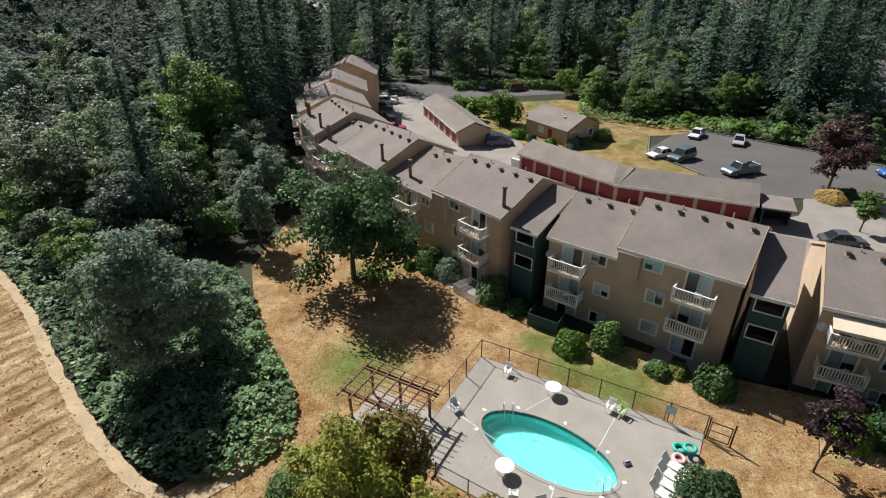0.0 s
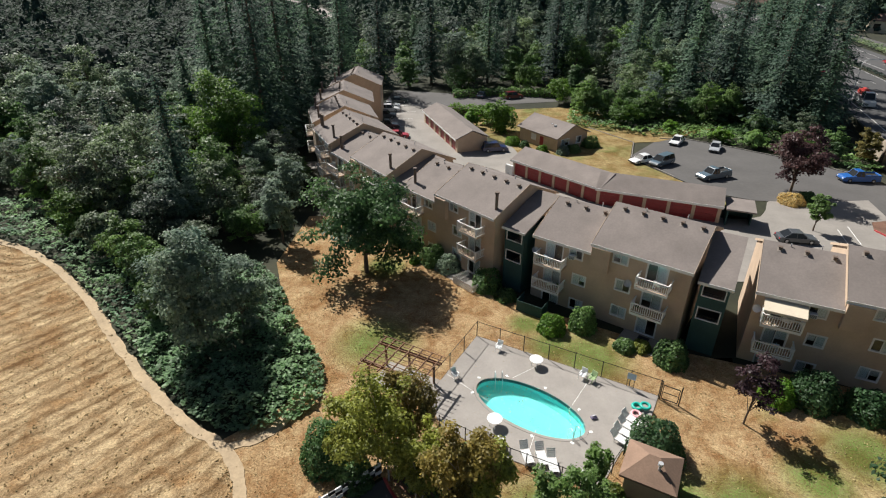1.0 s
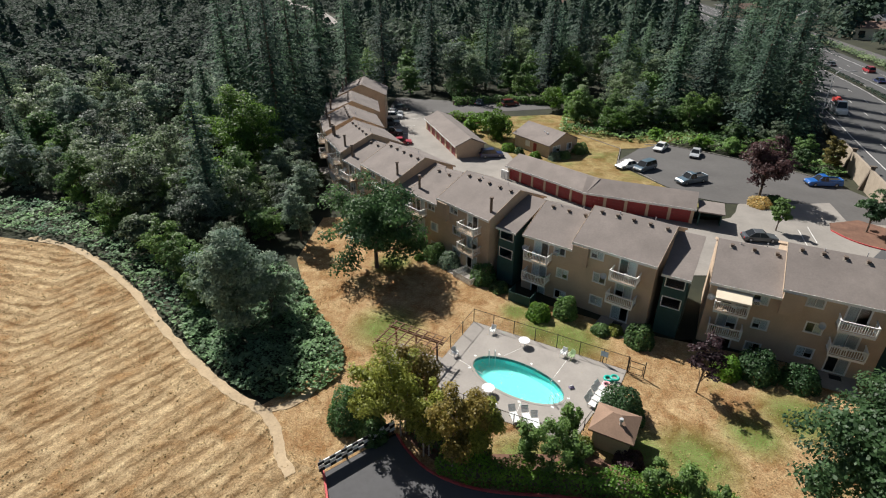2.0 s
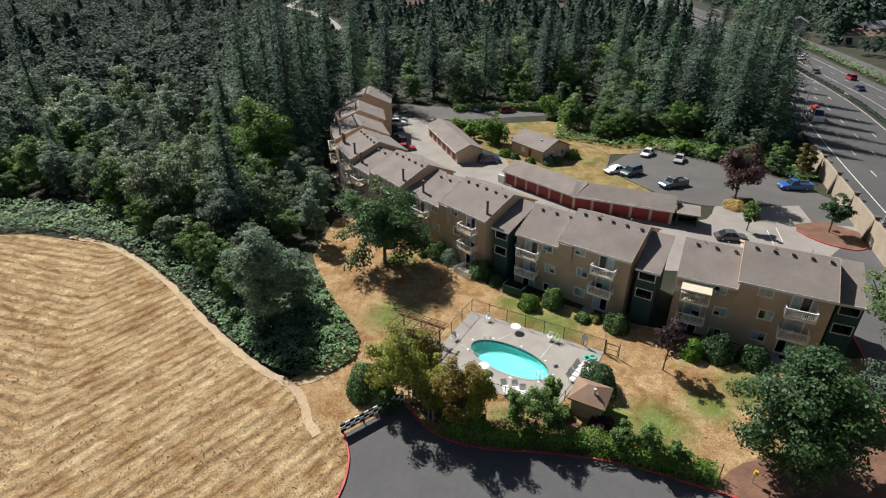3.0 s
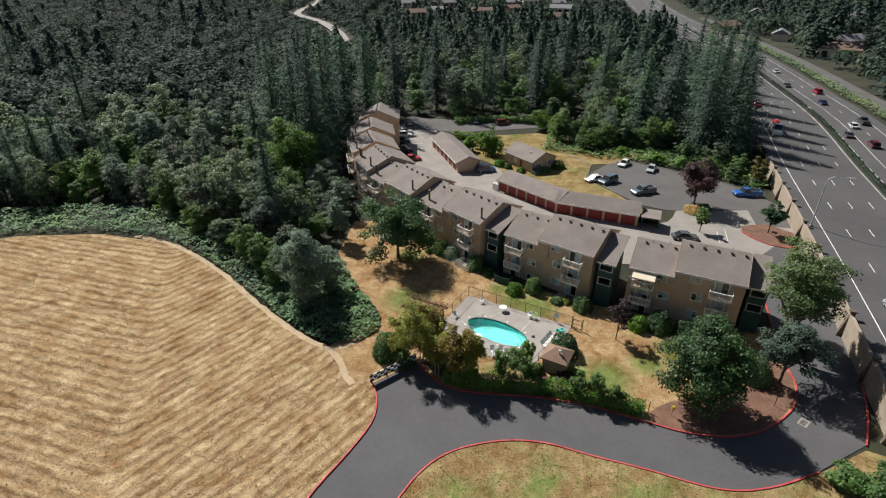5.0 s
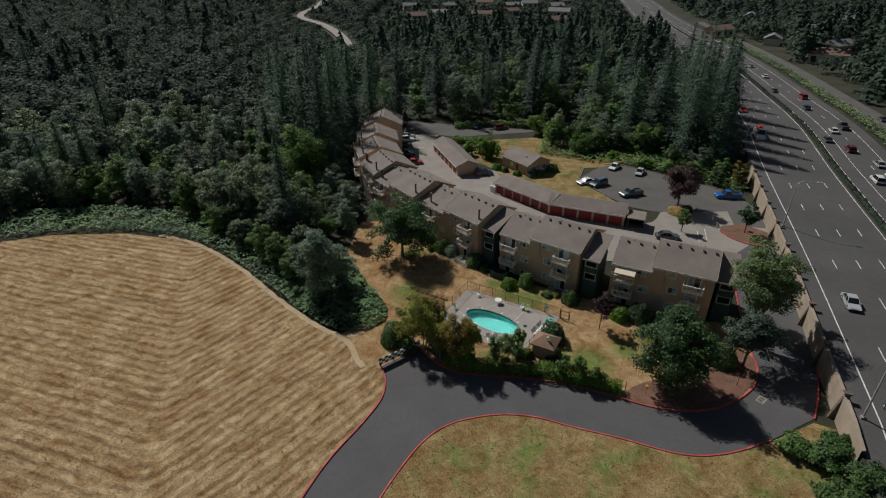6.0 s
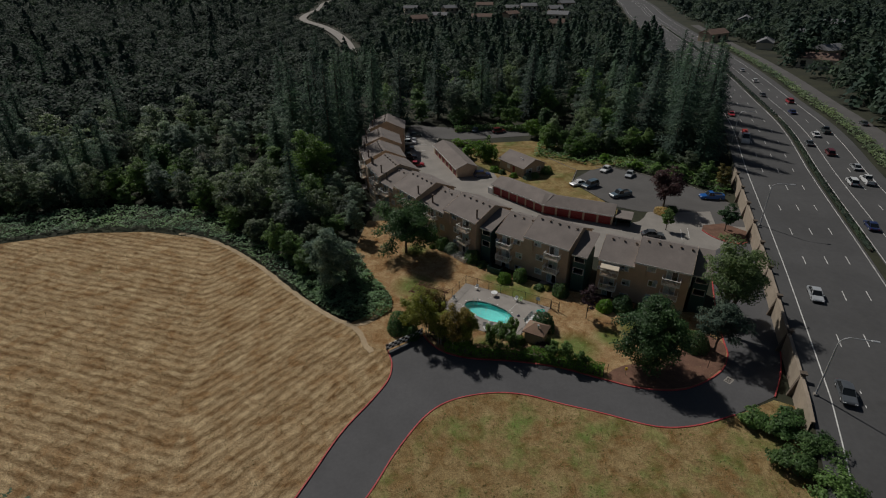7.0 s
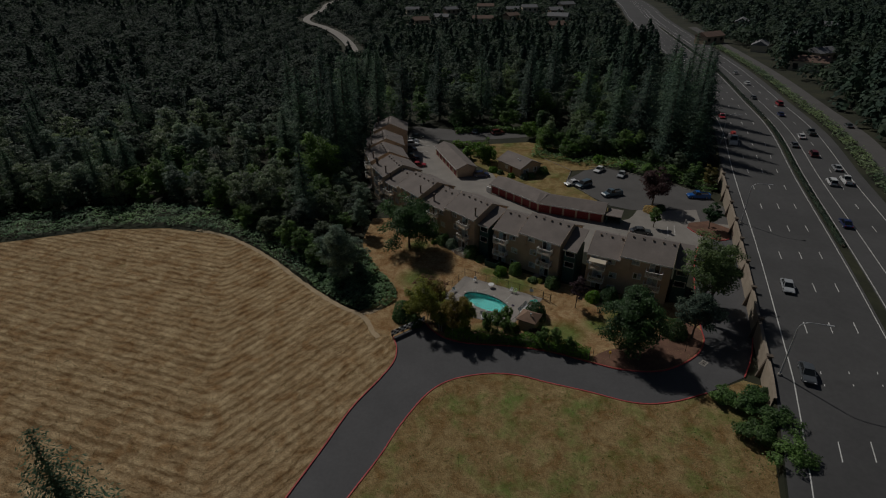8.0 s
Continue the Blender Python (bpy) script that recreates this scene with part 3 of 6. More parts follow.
lumpy_sheet("field", FIELD, 3.4, 0.02, 0.07, FIELD_GRASS, "mown straw-coloured dry grass field in curved rows", "field", 0.25)
POOL_CUT = [(1.2, 25.6), (3.0, 28.6), (6.5, 28.6), (11.0, 25.5), (12.4, 22.0), (10.6, 19.2), (6.5, 19.2), (2.5, 22.6)]
LAWN = [(-4.4, 17.2), (-9.9, 13.0), (-12.8, 14.0), (-15.2, 16.6), (-17.2, 20.0), (-13, 24), (-11.5, 30), (-16, 36), (-20, 47), (-19, 60), (-13, 60), (-3, 49), (8, 38.5), (21, 31), (40, 24), (46, 24), (44.3, 17)] + [(x, y) for x, y in KERB_N[::-1] if y < 16.2]
lumpy_sheet("lawn", LAWN, 1.6, 0.004, 0.05, LAWN_GRASS, "dry brown lawn with green watered patches", "lawn", 0.4, POOL_CUT)
VERGE = [(x, y - 0.2) for x, y in KERB_S if y > -60] + [(45, 3.0), (48, 1.5), (43, -12), (30, -45), (10, -80), (-40, -80)]
lumpy_sheet("verge", VERGE, 2.6, 0.02, 0.12, VERGE_GRASS, "dry grass verge with thin green patches", "lawn", 0.3)
lumpy_sheet("back_lawn", [(12.5, 92), (14, 84), (22, 72), (30, 66), (42, 63.5), (38, 73.5), (33, 84), (36.4, 93.5), (41.5, 94), (55, 102), (66, 99.5), (72, 92), (74, 96), (66, 105), (52, 108), (40, 100), (34, 118), (27, 121), (10, 118), (5, 112), (8, 98)], 1.5, 0.01, 0.05, BACK_GRASS, "half-green lawn behind the office", "lawn", 0.4)
sheet("mulch_bed", smooth_line([(23, 7.4), (27, 5.6), (32, 5.2), (36, 6.4), (40.3, 9.3), (42.7, 12.6), (43.4, 16), (40, 18), (34, 12), (26, 10)], 3, True), 0.06, MULCH, "red-brown bark mulch bed under trees", "planting bed")
sheet("mulch_strip", [(-4, 17.2), (0, 13.4), (10.5, 11.4), (22.6, 7.6), (23, 9.2), (16, 11.5), (12, 15), (3, 15), (-1, 17.5)], 0.055, MULCH, "red-brown bark mulch strip behind the hedge", "planting bed")
def worn(bm):
    """Frayed edges for a trodden path."""
    for v in bm.verts:
        v.co.x += 0.22 * noise.noise((v.co.x * 0.8, v.co.y * 0.8, 0)) + 0.07 * noise.noise((v.co.x * 2.5, v.co.y * 2.5, 3))
        v.co.y += 0.22 * noise.noise((v.co.x * 0.8, v.co.y * 0.8, 5)) + 0.07 * noise.noise((v.co.x * 2.5, v.co.y * 2.5, 9))
    return bm


PATH_LINE = smooth_line([(-60, 53.2), (-52.4, 50.3), (-45, 45.3), (-37.6, 38.9), (-31, 32), (-25.8, 26.9), (-20.5, 22.3), (-16.4, 19.6), (-14.6, 17.4), (-13.6, 15.0), (-12.6, 13.6), (-12.2, 12.9)], 24)
tagged(part("footpath", worn(strip(PATH_LINE, -0.45, 0.45, 0.0, 0.078)), DIRT), "pale trodden dirt footpath along the field", "path", kind="structure")
tagged(part("footpath", worn(strip(smooth_line([(-16.4, 19.6), (-13.5, 21.0), (-12, 24), (-11.4, 28)], 12), -0.4, 0.4, 0.0, 0.075)), DIRT), "pale trodden dirt track round the brambles", "path", kind="structure")

ISLAND = smooth_line([(56.6, 55.5), (57.4, 52.6), (59.2, 50.2), (61.8, 48.8), (64, 49.5)], 5)
tagged(part("kerb", strip(ISLAND, 0.0, 0.17, -0.05, 0.16), RED_KERB), "red painted kerb of a planted island", "kerb", kind="structure")
sheet("island_bed", ISLAND + [(66.4, 55), (63, 59), (58, 58)], 0.05, MULCH, "bark bed in the parking island", "planting bed")

# ---- highway ----
def road_band(a, b, lo=-60.0, hi=900.0, step=6.0):
    ys = np.arange(lo, hi, step)
    out = []
    for y in ys:
        g = math.atan2(road_x(y + 2) - road_x(y - 2), 4.0)
        out.append(((road_x(y) + a / math.cos(g), y), (road_x(y) + b / math.cos(g), y)))
    return out


def band_mesh(name, a, b, z, mat, label, category, lo=-60.0, hi=900.0, step=6.0):
    rows = road_band(a, b, lo, hi, step)
    verts, faces = [], []
    for k, (p, q) in enumerate(rows):
        h = ground_height(5, p[1]) + 0.06
        verts += [(*p, h + z), (*q, h + z)]
        if k:
            faces.append((2 * k - 2, 2 * k - 1, 2 * k + 1, 2 * k))
    return tagged(new(name, mesh_of(name, verts, faces, mat)), label, category, kind="structure")


band_mesh("highway", -2.6, 33.4, 0.02, HIGHWAY, "wide grey asphalt highway with a planted median", "road")
for a, w in ((0.0, 0.16), (15.6, 0.14), (18.3, 0.14), (22.0, 0.14), (30.0, 0.16)):
    band_mesh("lane_line", a, a + w, 0.04, LINE, "solid white highway edge line", "road marking")
for lane in (4.0, 7.9, 11.8, 26.0):
    verts, faces = [], []
    for y in np.arange(-50, 420, 12.2):
        for p, q in road_band(lane, lane + 0.14, y, y + 3.1, 3.0):
            h = ground_height(5, p[1]) + 0.102
            verts += [(*p, h), (*q, h)]
        n = len(verts)
        faces.append((n - 4, n - 3, n - 1, n - 2))
    tagged(new("lane_dashes", mesh_of("lane_dashes", verts, faces, LINE)), "broken white lane line on the highway", "road marking", kind="structure")
med = road_band(16.2, 17.9, -60, 420, 5)
verts, faces = [], []
for k, (p, q) in enumerate(med):
    h = ground_height(5, p[1]) + 0.06
    verts += [(*p, h), (*p, h + 0.2), (*q, h + 0.2), (*q, h)]
    if k:
        a, b = 4 * k - 4, 4 * k
        faces += [(a + j, a + j + 1, b + j + 1, b + j) for j in range(3)]
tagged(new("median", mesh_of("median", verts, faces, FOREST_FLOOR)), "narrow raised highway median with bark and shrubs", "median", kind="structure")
band_mesh("frontage_road", 39.6, 46.2, 0.03, LOT, "side road beyond the highway bank", "road", 60, 420)

# retaining wall with leaning pilasters
rows = road_band(-3.2, -2.75, -4, 92, 4)
bm = bmesh.new()
prev = None
for p, q in rows:
    top = ground_height(5, p[1]) + 0.75
    now = [bm.verts.new((*p, -0.1)), bm.verts.new((*p, top)), bm.verts.new((*q, top)), bm.verts.new((*q, -0.1))]
    if prev:
        for j in range(4):
            bm.faces.new((prev[j], prev[(j + 1) % 4], now[(j + 1) % 4], now[j]))
    prev = now
bmesh.ops.recalc_face_normals(bm, faces=bm.faces[:])
wall = tagged(part("retaining_wall", bm, RETAIN), "beige block retaining wall below the highway", "retaining wall", kind="structure")
for k, y in enumerate(np.arange(4, 90, 9.6)):
    (p, q), = road_band(-3.75, -2.55, y, y + 1, 2)
    g = -math.atan2(road_x(y + 2) - road_x(y - 2), 4.0)
    bm = bmesh.new()
    prism(bm, [(-0.75, -0.1), (0.55, -0.1), (0.55, 4.1), (0.05, 4.1)], "y", -0.22, 0.22)
    box(bm, -0.2, 0.7, -0.36, 0.36, 4.1, 4.3)
    ob = part("pilaster", bm, BARK, wall, "dark leaning buttress post")
    ob.matrix_basis = pose((p[0] + q[0]) / 2, y, 0, 0, 0, math.degrees(g))


# ---- apartment buildings ----
def wall_panel(width, z0, z1, holes, thick=0.2):
    """A wall in the x-z plane, its face at y = 0 and its back at y = thick, with openings through it."""
    xs = sorted({0.0, width, *(v for h in holes for v in h[:2])})
    zs = sorted({z0, z1, *(v for h in holes for v in h[2:])})
    bm = bmesh.new()
    cache = {}

    def vert(x, y, z):
        key = (round(x, 4), y, round(z, 4))
        if key not in cache:
            cache[key] = bm.verts.new((x, y, z))
        return cache[key]

    def solid(i, k):
        if not (0 <= i < len(xs) - 1 and 0 <= k < len(zs) - 1):
            return False
        x, z = (xs[i] + xs[i + 1]) / 2, (zs[k] + zs[k + 1]) / 2
        return not any(a < x < b and c < z < d for a, b, c, d in holes)

    for i in range(len(xs) - 1):
        for k in range(len(zs) - 1):
            if not solid(i, k):
                continue
            a, b, c, d = xs[i], xs[i + 1], zs[k], zs[k + 1]
            bm.faces.new((vert(a, 0, c), vert(b, 0, c), vert(b, 0, d), vert(a, 0, d)))
            bm.faces.new((vert(a, thick, c), vert(a, thick, d), vert(b, thick, d), vert(b, thick, c)))
            for ok, e in ((solid(i - 1, k), ((a, c), (a, d))), (solid(i + 1, k), ((b, d), (b, c))), (solid(i, k - 1), ((b, c), (a, c))), (solid(i, k + 1), ((a, d), (b, d)))):
                if not ok:
                    (x1, q1), (x2, q2) = e
                    bm.faces.new((vert(x1, 0, q1), vert(x1, thick, q1), vert(x2, thick, q2), vert(x2, 0, q2)))
    bmesh.ops.recalc_face_normals(bm, faces=bm.faces[:])
    return bm


def frame_bm(w, h, t=0.07, d=0.09, bars=1):
    bm = boxes((0, w, -0.03, d, 0, t), (0, w, -0.03, d, h - t, h), (0, t, -0.03, d, t, h - t), (w - t, w, -0.03, d, t, h - t))
    for k in range(bars):
        x = w * (k + 1) / (bars + 1)
        box(bm, x - t * 0.5, x + t * 0.5, -0.01, d - 0.02, t, h - t)
    return bm


def add_window(parent, x, y, z, w, h, seed, name="window", bars=1):
    win = part(name, frame_bm(w, h, bars=bars), TRIM, parent, "white framed sliding glass door" if name == "sliding_door" else "white framed sliding window")
    win.matrix_basis = pose(x, y, z)
    e = 0.075
    part("window_casing", boxes((-e, w + e, -0.045, -0.004, -e, -0.002), (-e, w + e, -0.045, -0.004, h + 0.002, h + e), (-e, -0.002, -0.045, -0.004, -0.002, h + 0.002), (w + 0.002, w + e, -0.045, -0.004, -0.002, h + 0.002)), TRIM, win)
    panes = bars + 1
    for k in range(panes):
        a, b = w * k / panes + 0.05, w * (k + 1) / panes - 0.05
        g = part("pane", boxes((a, b, 0.045, 0.052, 0.05, h - 0.05)), GLASS, win)
        g.visible_shadow = False
    for k in range(panes):
        if (seed + 2 * k) % 4 == 3:
            continue
        a, b = w * k / panes + 0.06, w * (k + 1) / panes - 0.06
        low = h * (0.05 if (seed + k) % 3 else 0.4)
        part("blind", boxes((a, b, 0.10, 0.115, low, h - 0.06)), BLIND, win, "pale drawn blind")
    return win


def add_balcony(parent, x, y, z, w, d=1.35):
    b = part("balcony", boxes((0, w, -d, 0.0, 0.0, 0.2)), STUCCO, parent, "cream balcony with a slatted rail")
    b.matrix_basis = pose(x, y, z)
    part("balcony_fascia", boxes((-0.01, w + 0.01, -d - 0.03, -d - 0.003, -0.03, 0.23)), TRIM, b)
    part("top_rail", boxes((-0.03, w + 0.03, -d - 0.04, -d + 0.07, 1.16, 1.24), (-0.03, 0.08, -d + 0.07, 0, 1.16, 1.24), (w - 0.08, w + 0.03, -d + 0.07, 0, 1.16, 1.24)), TRIM, b)
    part("lower_rail", boxes((0, w, -d, -d + 0.05, 0.30, 0.36), (0, 0.05, -d + 0.05, 0, 0.30, 0.36), (w - 0.05, w, -d + 0.05, 0, 0.30, 0.36)), TRIM, b)
    me = bpy.data.meshes.new("baluster")
    bm = boxes((-0.026, 0.026, -0.02, 0.02, 0.34, 1.17))
    bm.to_mesh(me)
    bm.free()
    me.materials.append(TRIM)
    post = bpy.data.meshes.new("rail_post")
    bm = boxes((-0.06, 0.06, -0.06, 0.06, 0.2, 1.28))
    bm.to_mesh(post)
    bm.free()
    post.materials.append(TRIM)
    for px in (0.02, w - 0.02):
        piece("rail_post", post, b, pose(px, -d + 0.02, 0))
    n = int(w / 0.185)
    for k in range(1, n):
        piece("baluster", me, b, pose(w * k / n, -d + 0.025, 0))
    for px in (0.025, w - 0.025):
        for k in range(1, 8):
            piece("baluster", me, b, pose(px, -d + d * k / 8, 0, 0, 0, 90))
    return b


EAVE, RISE, HALF = 8.05, 2.25, 5.1
FLOORS, SILLS, SHIFT = (0.15, 2.95, 5.7), (0.95, 1.05, 1.12), (0.6, 0.6, 0.0)


def add_roof(parent, x0, x1, y0, seed, vents=4, lift=0.0):
    """A shingled gable roof over one block, its ridge along x, with a white fascia and roof vents."""
    ov, th = 0.35, 0.16
    sl = RISE / HALF
    ya, ym, yb = y0 - ov, y0 + HALF, y0 + 2 * HALF + ov
    za, zm = EAVE - ov * sl + 0.12 + lift, EAVE + RISE + 0.12 + lift
    bm = bmesh.new()
    prism(bm, [(ya, za), (ym, zm), (yb, za), (yb, za + th), (ym, zm + th), (ya, za + th)], "x", x0 - 0.12, x1 + 0.12)
    part("roof", bm, SHINGLE, parent, "grey-brown asphalt shingle roof")
    part("fascia", boxes((x0 - 0.14, x1 + 0.14, ya - 0.035, ya - 0.003, za - 0.1, za + th + 0.02)), TRIM, parent, "white fascia board and gutter")
    for x, name in ((x0 - 0.155, "rake_board"), (x1 + 0.123, "rake_board")):
        bm = bmesh.new()
        prism(bm, [(ya, za - 0.06), (ym, zm - 0.06), (yb, za - 0.06), (yb, za + th + 0.03), (ym, zm + th + 0.03), (ya, za + th + 0.03)], "x", x, x + 0.032)
        part(name, bm, STUCCO, parent)
    for k in range(vents):
        x = x0 + (x1 - x0) * (k + 0.6) / vents
        y = ym - 0.75
        z = zm + th - 0.75 * sl
        v = part("roof_vent", boxes((-0.17, 0.17, -0.19, 0.19, 0.16, 0.30), (-0.11, 0.11, -0.12, 0.12, -0.1, 0.16), bevel=0.02), FLUE, parent, "small boxed roof vent")
        v.matrix_basis = pose(x, y, z)
        part("vent_flashing", boxes((-0.24, 0.24, -0.26, 0.22, -0.005, 0.02)), FLASHING, v).matrix_basis = pose(0, 0, 0, math.degrees(math.atan(sl)))
    for k in range(2):
        p = part("vent_pipe", tube(bmesh.new(), (0, 0, -0.1), (0, 0, 0.45), 0.05, 0.05, 8), STEEL, parent)
        p.matrix_basis = pose(x0 + (x1 - x0) * (0.33 + 0.4 * k), ym - 0.25 + 0.9 * k, zm - 0.12)


def add_chimney(parent, x, y, lift=0.0):
    z = EAVE + RISE * (y / HALF) + 0.2 + lift
    c = part("flue", tube(bmesh.new(), (0, 0, -0.2), (0, 0, 1.75), 0.17, 0.17, 12), FLUE, parent, "round brown metal chimney flue")
    c.matrix_basis = pose(x, y, z)
    part("flue_cap", tube(tube(bmesh.new(), (0, 0, 1.82), (0, 0, 1.98), 0.25, 0.23, 12), (0, 0, 1.74), (0, 0, 1.83), 0.14, 0.14, 8), FLUE, c)
    part("flashing", boxes((-0.38, 0.38, -0.4, 0.4, -0.02, 0.03)), FLASHING, c, "dull metal flashing").matrix_basis = pose(0, 0, -0.0, math.degrees(math.atan(RISE / HALF)))


def add_block(parent, x0, w, y0, holes, lift=0.0):
    """One block of a building: four walls and inner floors, its front wall at y0."""
    front = part("front_wall", wall_panel(w, 0, EAVE + 0.1, holes), STUCCO, parent)
    front.matrix_basis = pose(x0, y0, lift)
    part("back_wall", boxes((x0, x0 + w, y0 + 2 * HALF - 0.2, y0 + 2 * HALF, lift, EAVE + 0.1 + lift)), STUCCO, parent)
    for x in (x0, x0 + w - 0.2):
        bm = bmesh.new()
        prism(bm, [(y0 + 0.203, lift), (y0 + 2 * HALF - 0.203, lift), (y0 + 2 * HALF - 0.203, EAVE + 0.1 + lift), (y0 + HALF, EAVE + RISE + 0.1 + lift), (y0 + 0.203, EAVE + 0.16 + lift)], "x", x, x + 0.2)
        part("gable_wall", bm, STUCCO, parent)
    for z in (0.0, *FLOORS[1:], EAVE - 0.05):
        part("inner_floor", boxes((x0 + 0.21, x0 + w - 0.21, y0 + 0.21, y0 + 2 * HALF - 0.21, z + lift, z + 0.12 + lift)), ROOM, parent)
    part("inner_wall", boxes((x0 + 0.21, x0 + w - 0.21, y0 + 3.6, y0 + 3.7, 0.12 + lift, EAVE - 0.06 + lift)), ROOM, parent)


LW, RW, BACK, DROP = 6.1, 9.0, 0.0, -0.95


def apartment(label, left=True, chimneys=(), group="apartment blocks", awning=False, seed=0):
    b = thing("apartment_building", label, "apartment building", group=group)
    xr = LW if left else 0.0
    back = BACK if left else 0.0
    if left:
        holes = []
        for k, z in enumerate(FLOORS):
            holes += [(1.35, 3.15, z + 0.05, z + 2.1), (3.85 + SHIFT[k], 5.2 + SHIFT[k], z + SILLS[k], z + SILLS[k] + 1.15)]
        add_block(b, 0, LW, 0, holes, DROP)
        for k, z in enumerate(FLOORS):
            add_window(b, 1.35, 0, z + 0.05 + DROP, 1.8, 2.05, seed + k, "sliding_door")
            add_window(b, 3.85 + SHIFT[k], 0, z + SILLS[k] + DROP, 1.35, 1.15, seed + k + 4)
            if k:
                add_balcony(b, 0.7, 0, z - 0.12 + DROP, 3.0)
        add_roof(b, 0, LW, 0, seed, 3, DROP)
    holes = []
    for k, z in enumerate(FLOORS):
        holes += [(2.05 + SHIFT[k], 3.45 + SHIFT[k], z + SILLS[k], z + SILLS[k] + 1.15), (5.25, 7.05, z + 0.05, z + 2.1)]
    add_block(b, xr, RW, back, holes)
    for k, z in enumerate(FLOORS):
        add_window(b, xr + 2.05 + SHIFT[k], back, z + SILLS[k], 1.4, 1.15, seed + k + 1)
        add_window(b, xr + 5.25, back, z + 0.05, 1.8, 2.05, seed + k + 2, "sliding_door")
        if k:
            add_balcony(b, xr + 4.75, back, z - 0.12, 2.9)
    part("projecting_closet", boxes((xr + 0.06, xr + 1.85, back - 0.5, back - 0.002, FLOORS[2] - 0.15, EAVE - 0.12)), STUCCO, b, "plain beige projecting closet")
    add_roof(b, xr, xr + RW, back, seed, 5)
    for x, y in chimneys:
        add_chimney(b, xr + x, y + back, DROP if x < 0 else 0.0)
    part("patio", boxes((xr + 4.3, xr + 8.0, back - 2.6, back - 0.01, -0.1, 0.09)), CONCRETE, b, "ground-floor concrete patio slab")
    if awning:
        bm = bmesh.new()
        prism(bm, [(a, c + DROP) for a, c in ((-1.55, 7.28), (-0.004, 7.83), (-0.004, 7.88), (-1.57, 7.33), (-1.6, 7.12), (-1.57, 7.12))], "x", 0.6, 3.75)
        part("awning", bm, CREAM, b, "cream fabric balcony awning")
    for x, y, z in ((0.35, 0, 5.0), (xr + 3.9, back, 4.6)) if left else ():
        d = part("satellite_dish", bmesh.new(), STEEL, b, "small grey satellite dish")
        bm = bmesh.new()
        bmesh.ops.create_uvsphere(bm, u_segments=12, v_segments=6, radius=0.42)
        bmesh.ops.delete(bm, geom=[v for v in bm.verts if v.co.z > -0.12], context="VERTS")
        tube(bm, (0, 0, -0.4), (0, 0.35, -0.55), 0.03, 0.03, 5)
        bm.to_mesh(d.data)
        bm.free()
        d.matrix_basis = pose(x, y - 0.45, z + 0.7, 60, 0, 20)
    return b


def place_corner(ob, x, y, rz, total, back):
    """Puts a block so that its front right eave corner stands at x, y."""
    ob.matrix_basis = pose(x, y, 0, 0, 0, rz) @ Matrix.Translation((-total - 0.12, -(back - 0.35), 0))
    return ob


FULL = LW + RW
b4 = place_corner(apartment("three-storey beige apartment block with cream awning and balconies", True, (), awning=True, seed=1), 39.9, 23.0, -26.5, FULL, BACK)
b3 = place_corner(apartment("three-storey beige apartment block behind the pool with white balconies", True, (), seed=3), 21.2, 31.1, -36.5, FULL, BACK)
b2 = place_corner(apartment("three-storey beige apartment block with chimney flues behind the maple", True, ((-5.0, 0.9), (8.3, 0.9)), seed=5), 5.0, 41.8, -47.5, FULL, BACK)
b1 = copy_thing(b2, Matrix())
place_corner(b1, -7.3, 54.2, -53.0, FULL, BACK)
b1["label"] = "three-storey beige apartment block with flues, half behind trees"
b0 = place_corner(apartment("shorter beige apartment block with chimney flues beside the woods", False, ((0.9, 0.9), (1.9, 0.9), (7.9, 0.9)), seed=2), -16.8, 66.8, -64.0, RW, 0)
for x, y, rz in ((-21.6, 78.0, -74.0), (-23.9, 90.3, -81.0), (-24.2, 106.0, -87.0)):
    c = copy_thing(b0, Matrix())
    place_corner(c, x, y, rz, RW, 0)
    c["label"] = "beige apartment block at the wooded end of the row"


def stair_tower(label):
    """The dark green landing block between two buildings, open on each floor."""
    s = thing("stair_tower", label, "stair tower", group="stair towers")
    w, d, h = 2.35, 5.0, 7.2
    holes = [(0.2, w - 0.2, 1.0 + 0.0, 2.35), (0.2, w - 0.2, 3.45, 4.75), (0.2, w - 0.2, 5.85, 7.0)]
    part("front_wall", wall_panel(w, 0, h, holes[1:]), GREEN_WALL, s)
    for x in (0.0, w - 0.15):
        part("side_wall", boxes((x, x + 0.15, 0.203, d, 0, h)), GREEN_WALL, s)
    part("back_wall", boxes((0.16, w - 0.16, d - 0.15, d, 0, h)), GREEN_WALL, s)
    for z in (2.5, 5.0):
        part("landing", boxes((0.16, w - 0.16, 0.21, d - 0.16, z, z + 0.15)), ROOM, s)
    for a, b, z0, z1 in holes[1:]:
        f = part("opening_frame", frame_bm(b - a, z1 - z0, 0.09, 0.06, 0), TRIM, s, "white opening trim")
        f.matrix_basis = pose(a, -0.01, z0)
        part("railing", boxes((a, b, 0.12, 0.16, z0 + 0.35, z0 + 0.39), *[(a + 0.22 * k, a + 0.22 * k + 0.03, 0.12, 0.15, z0, z0 + 0.35) for k in range(1, 10)]), BLACK, s)
    bm = bmesh.new()
    prism(bm, [(-0.3, h - 0.02), (6.2, h + 2.1), (6.2, h + 2.26), (-0.3, h + 0.14)], "x", -0.25, w + 0.25)
    part("roof", bm, SHINGLE, s, "low sloping shingle roof")
    part("fascia", boxes((-0.25, w + 0.25, -0.34, -0.302, h - 0.1, h + 0.16)), TRIM, s)
    return s


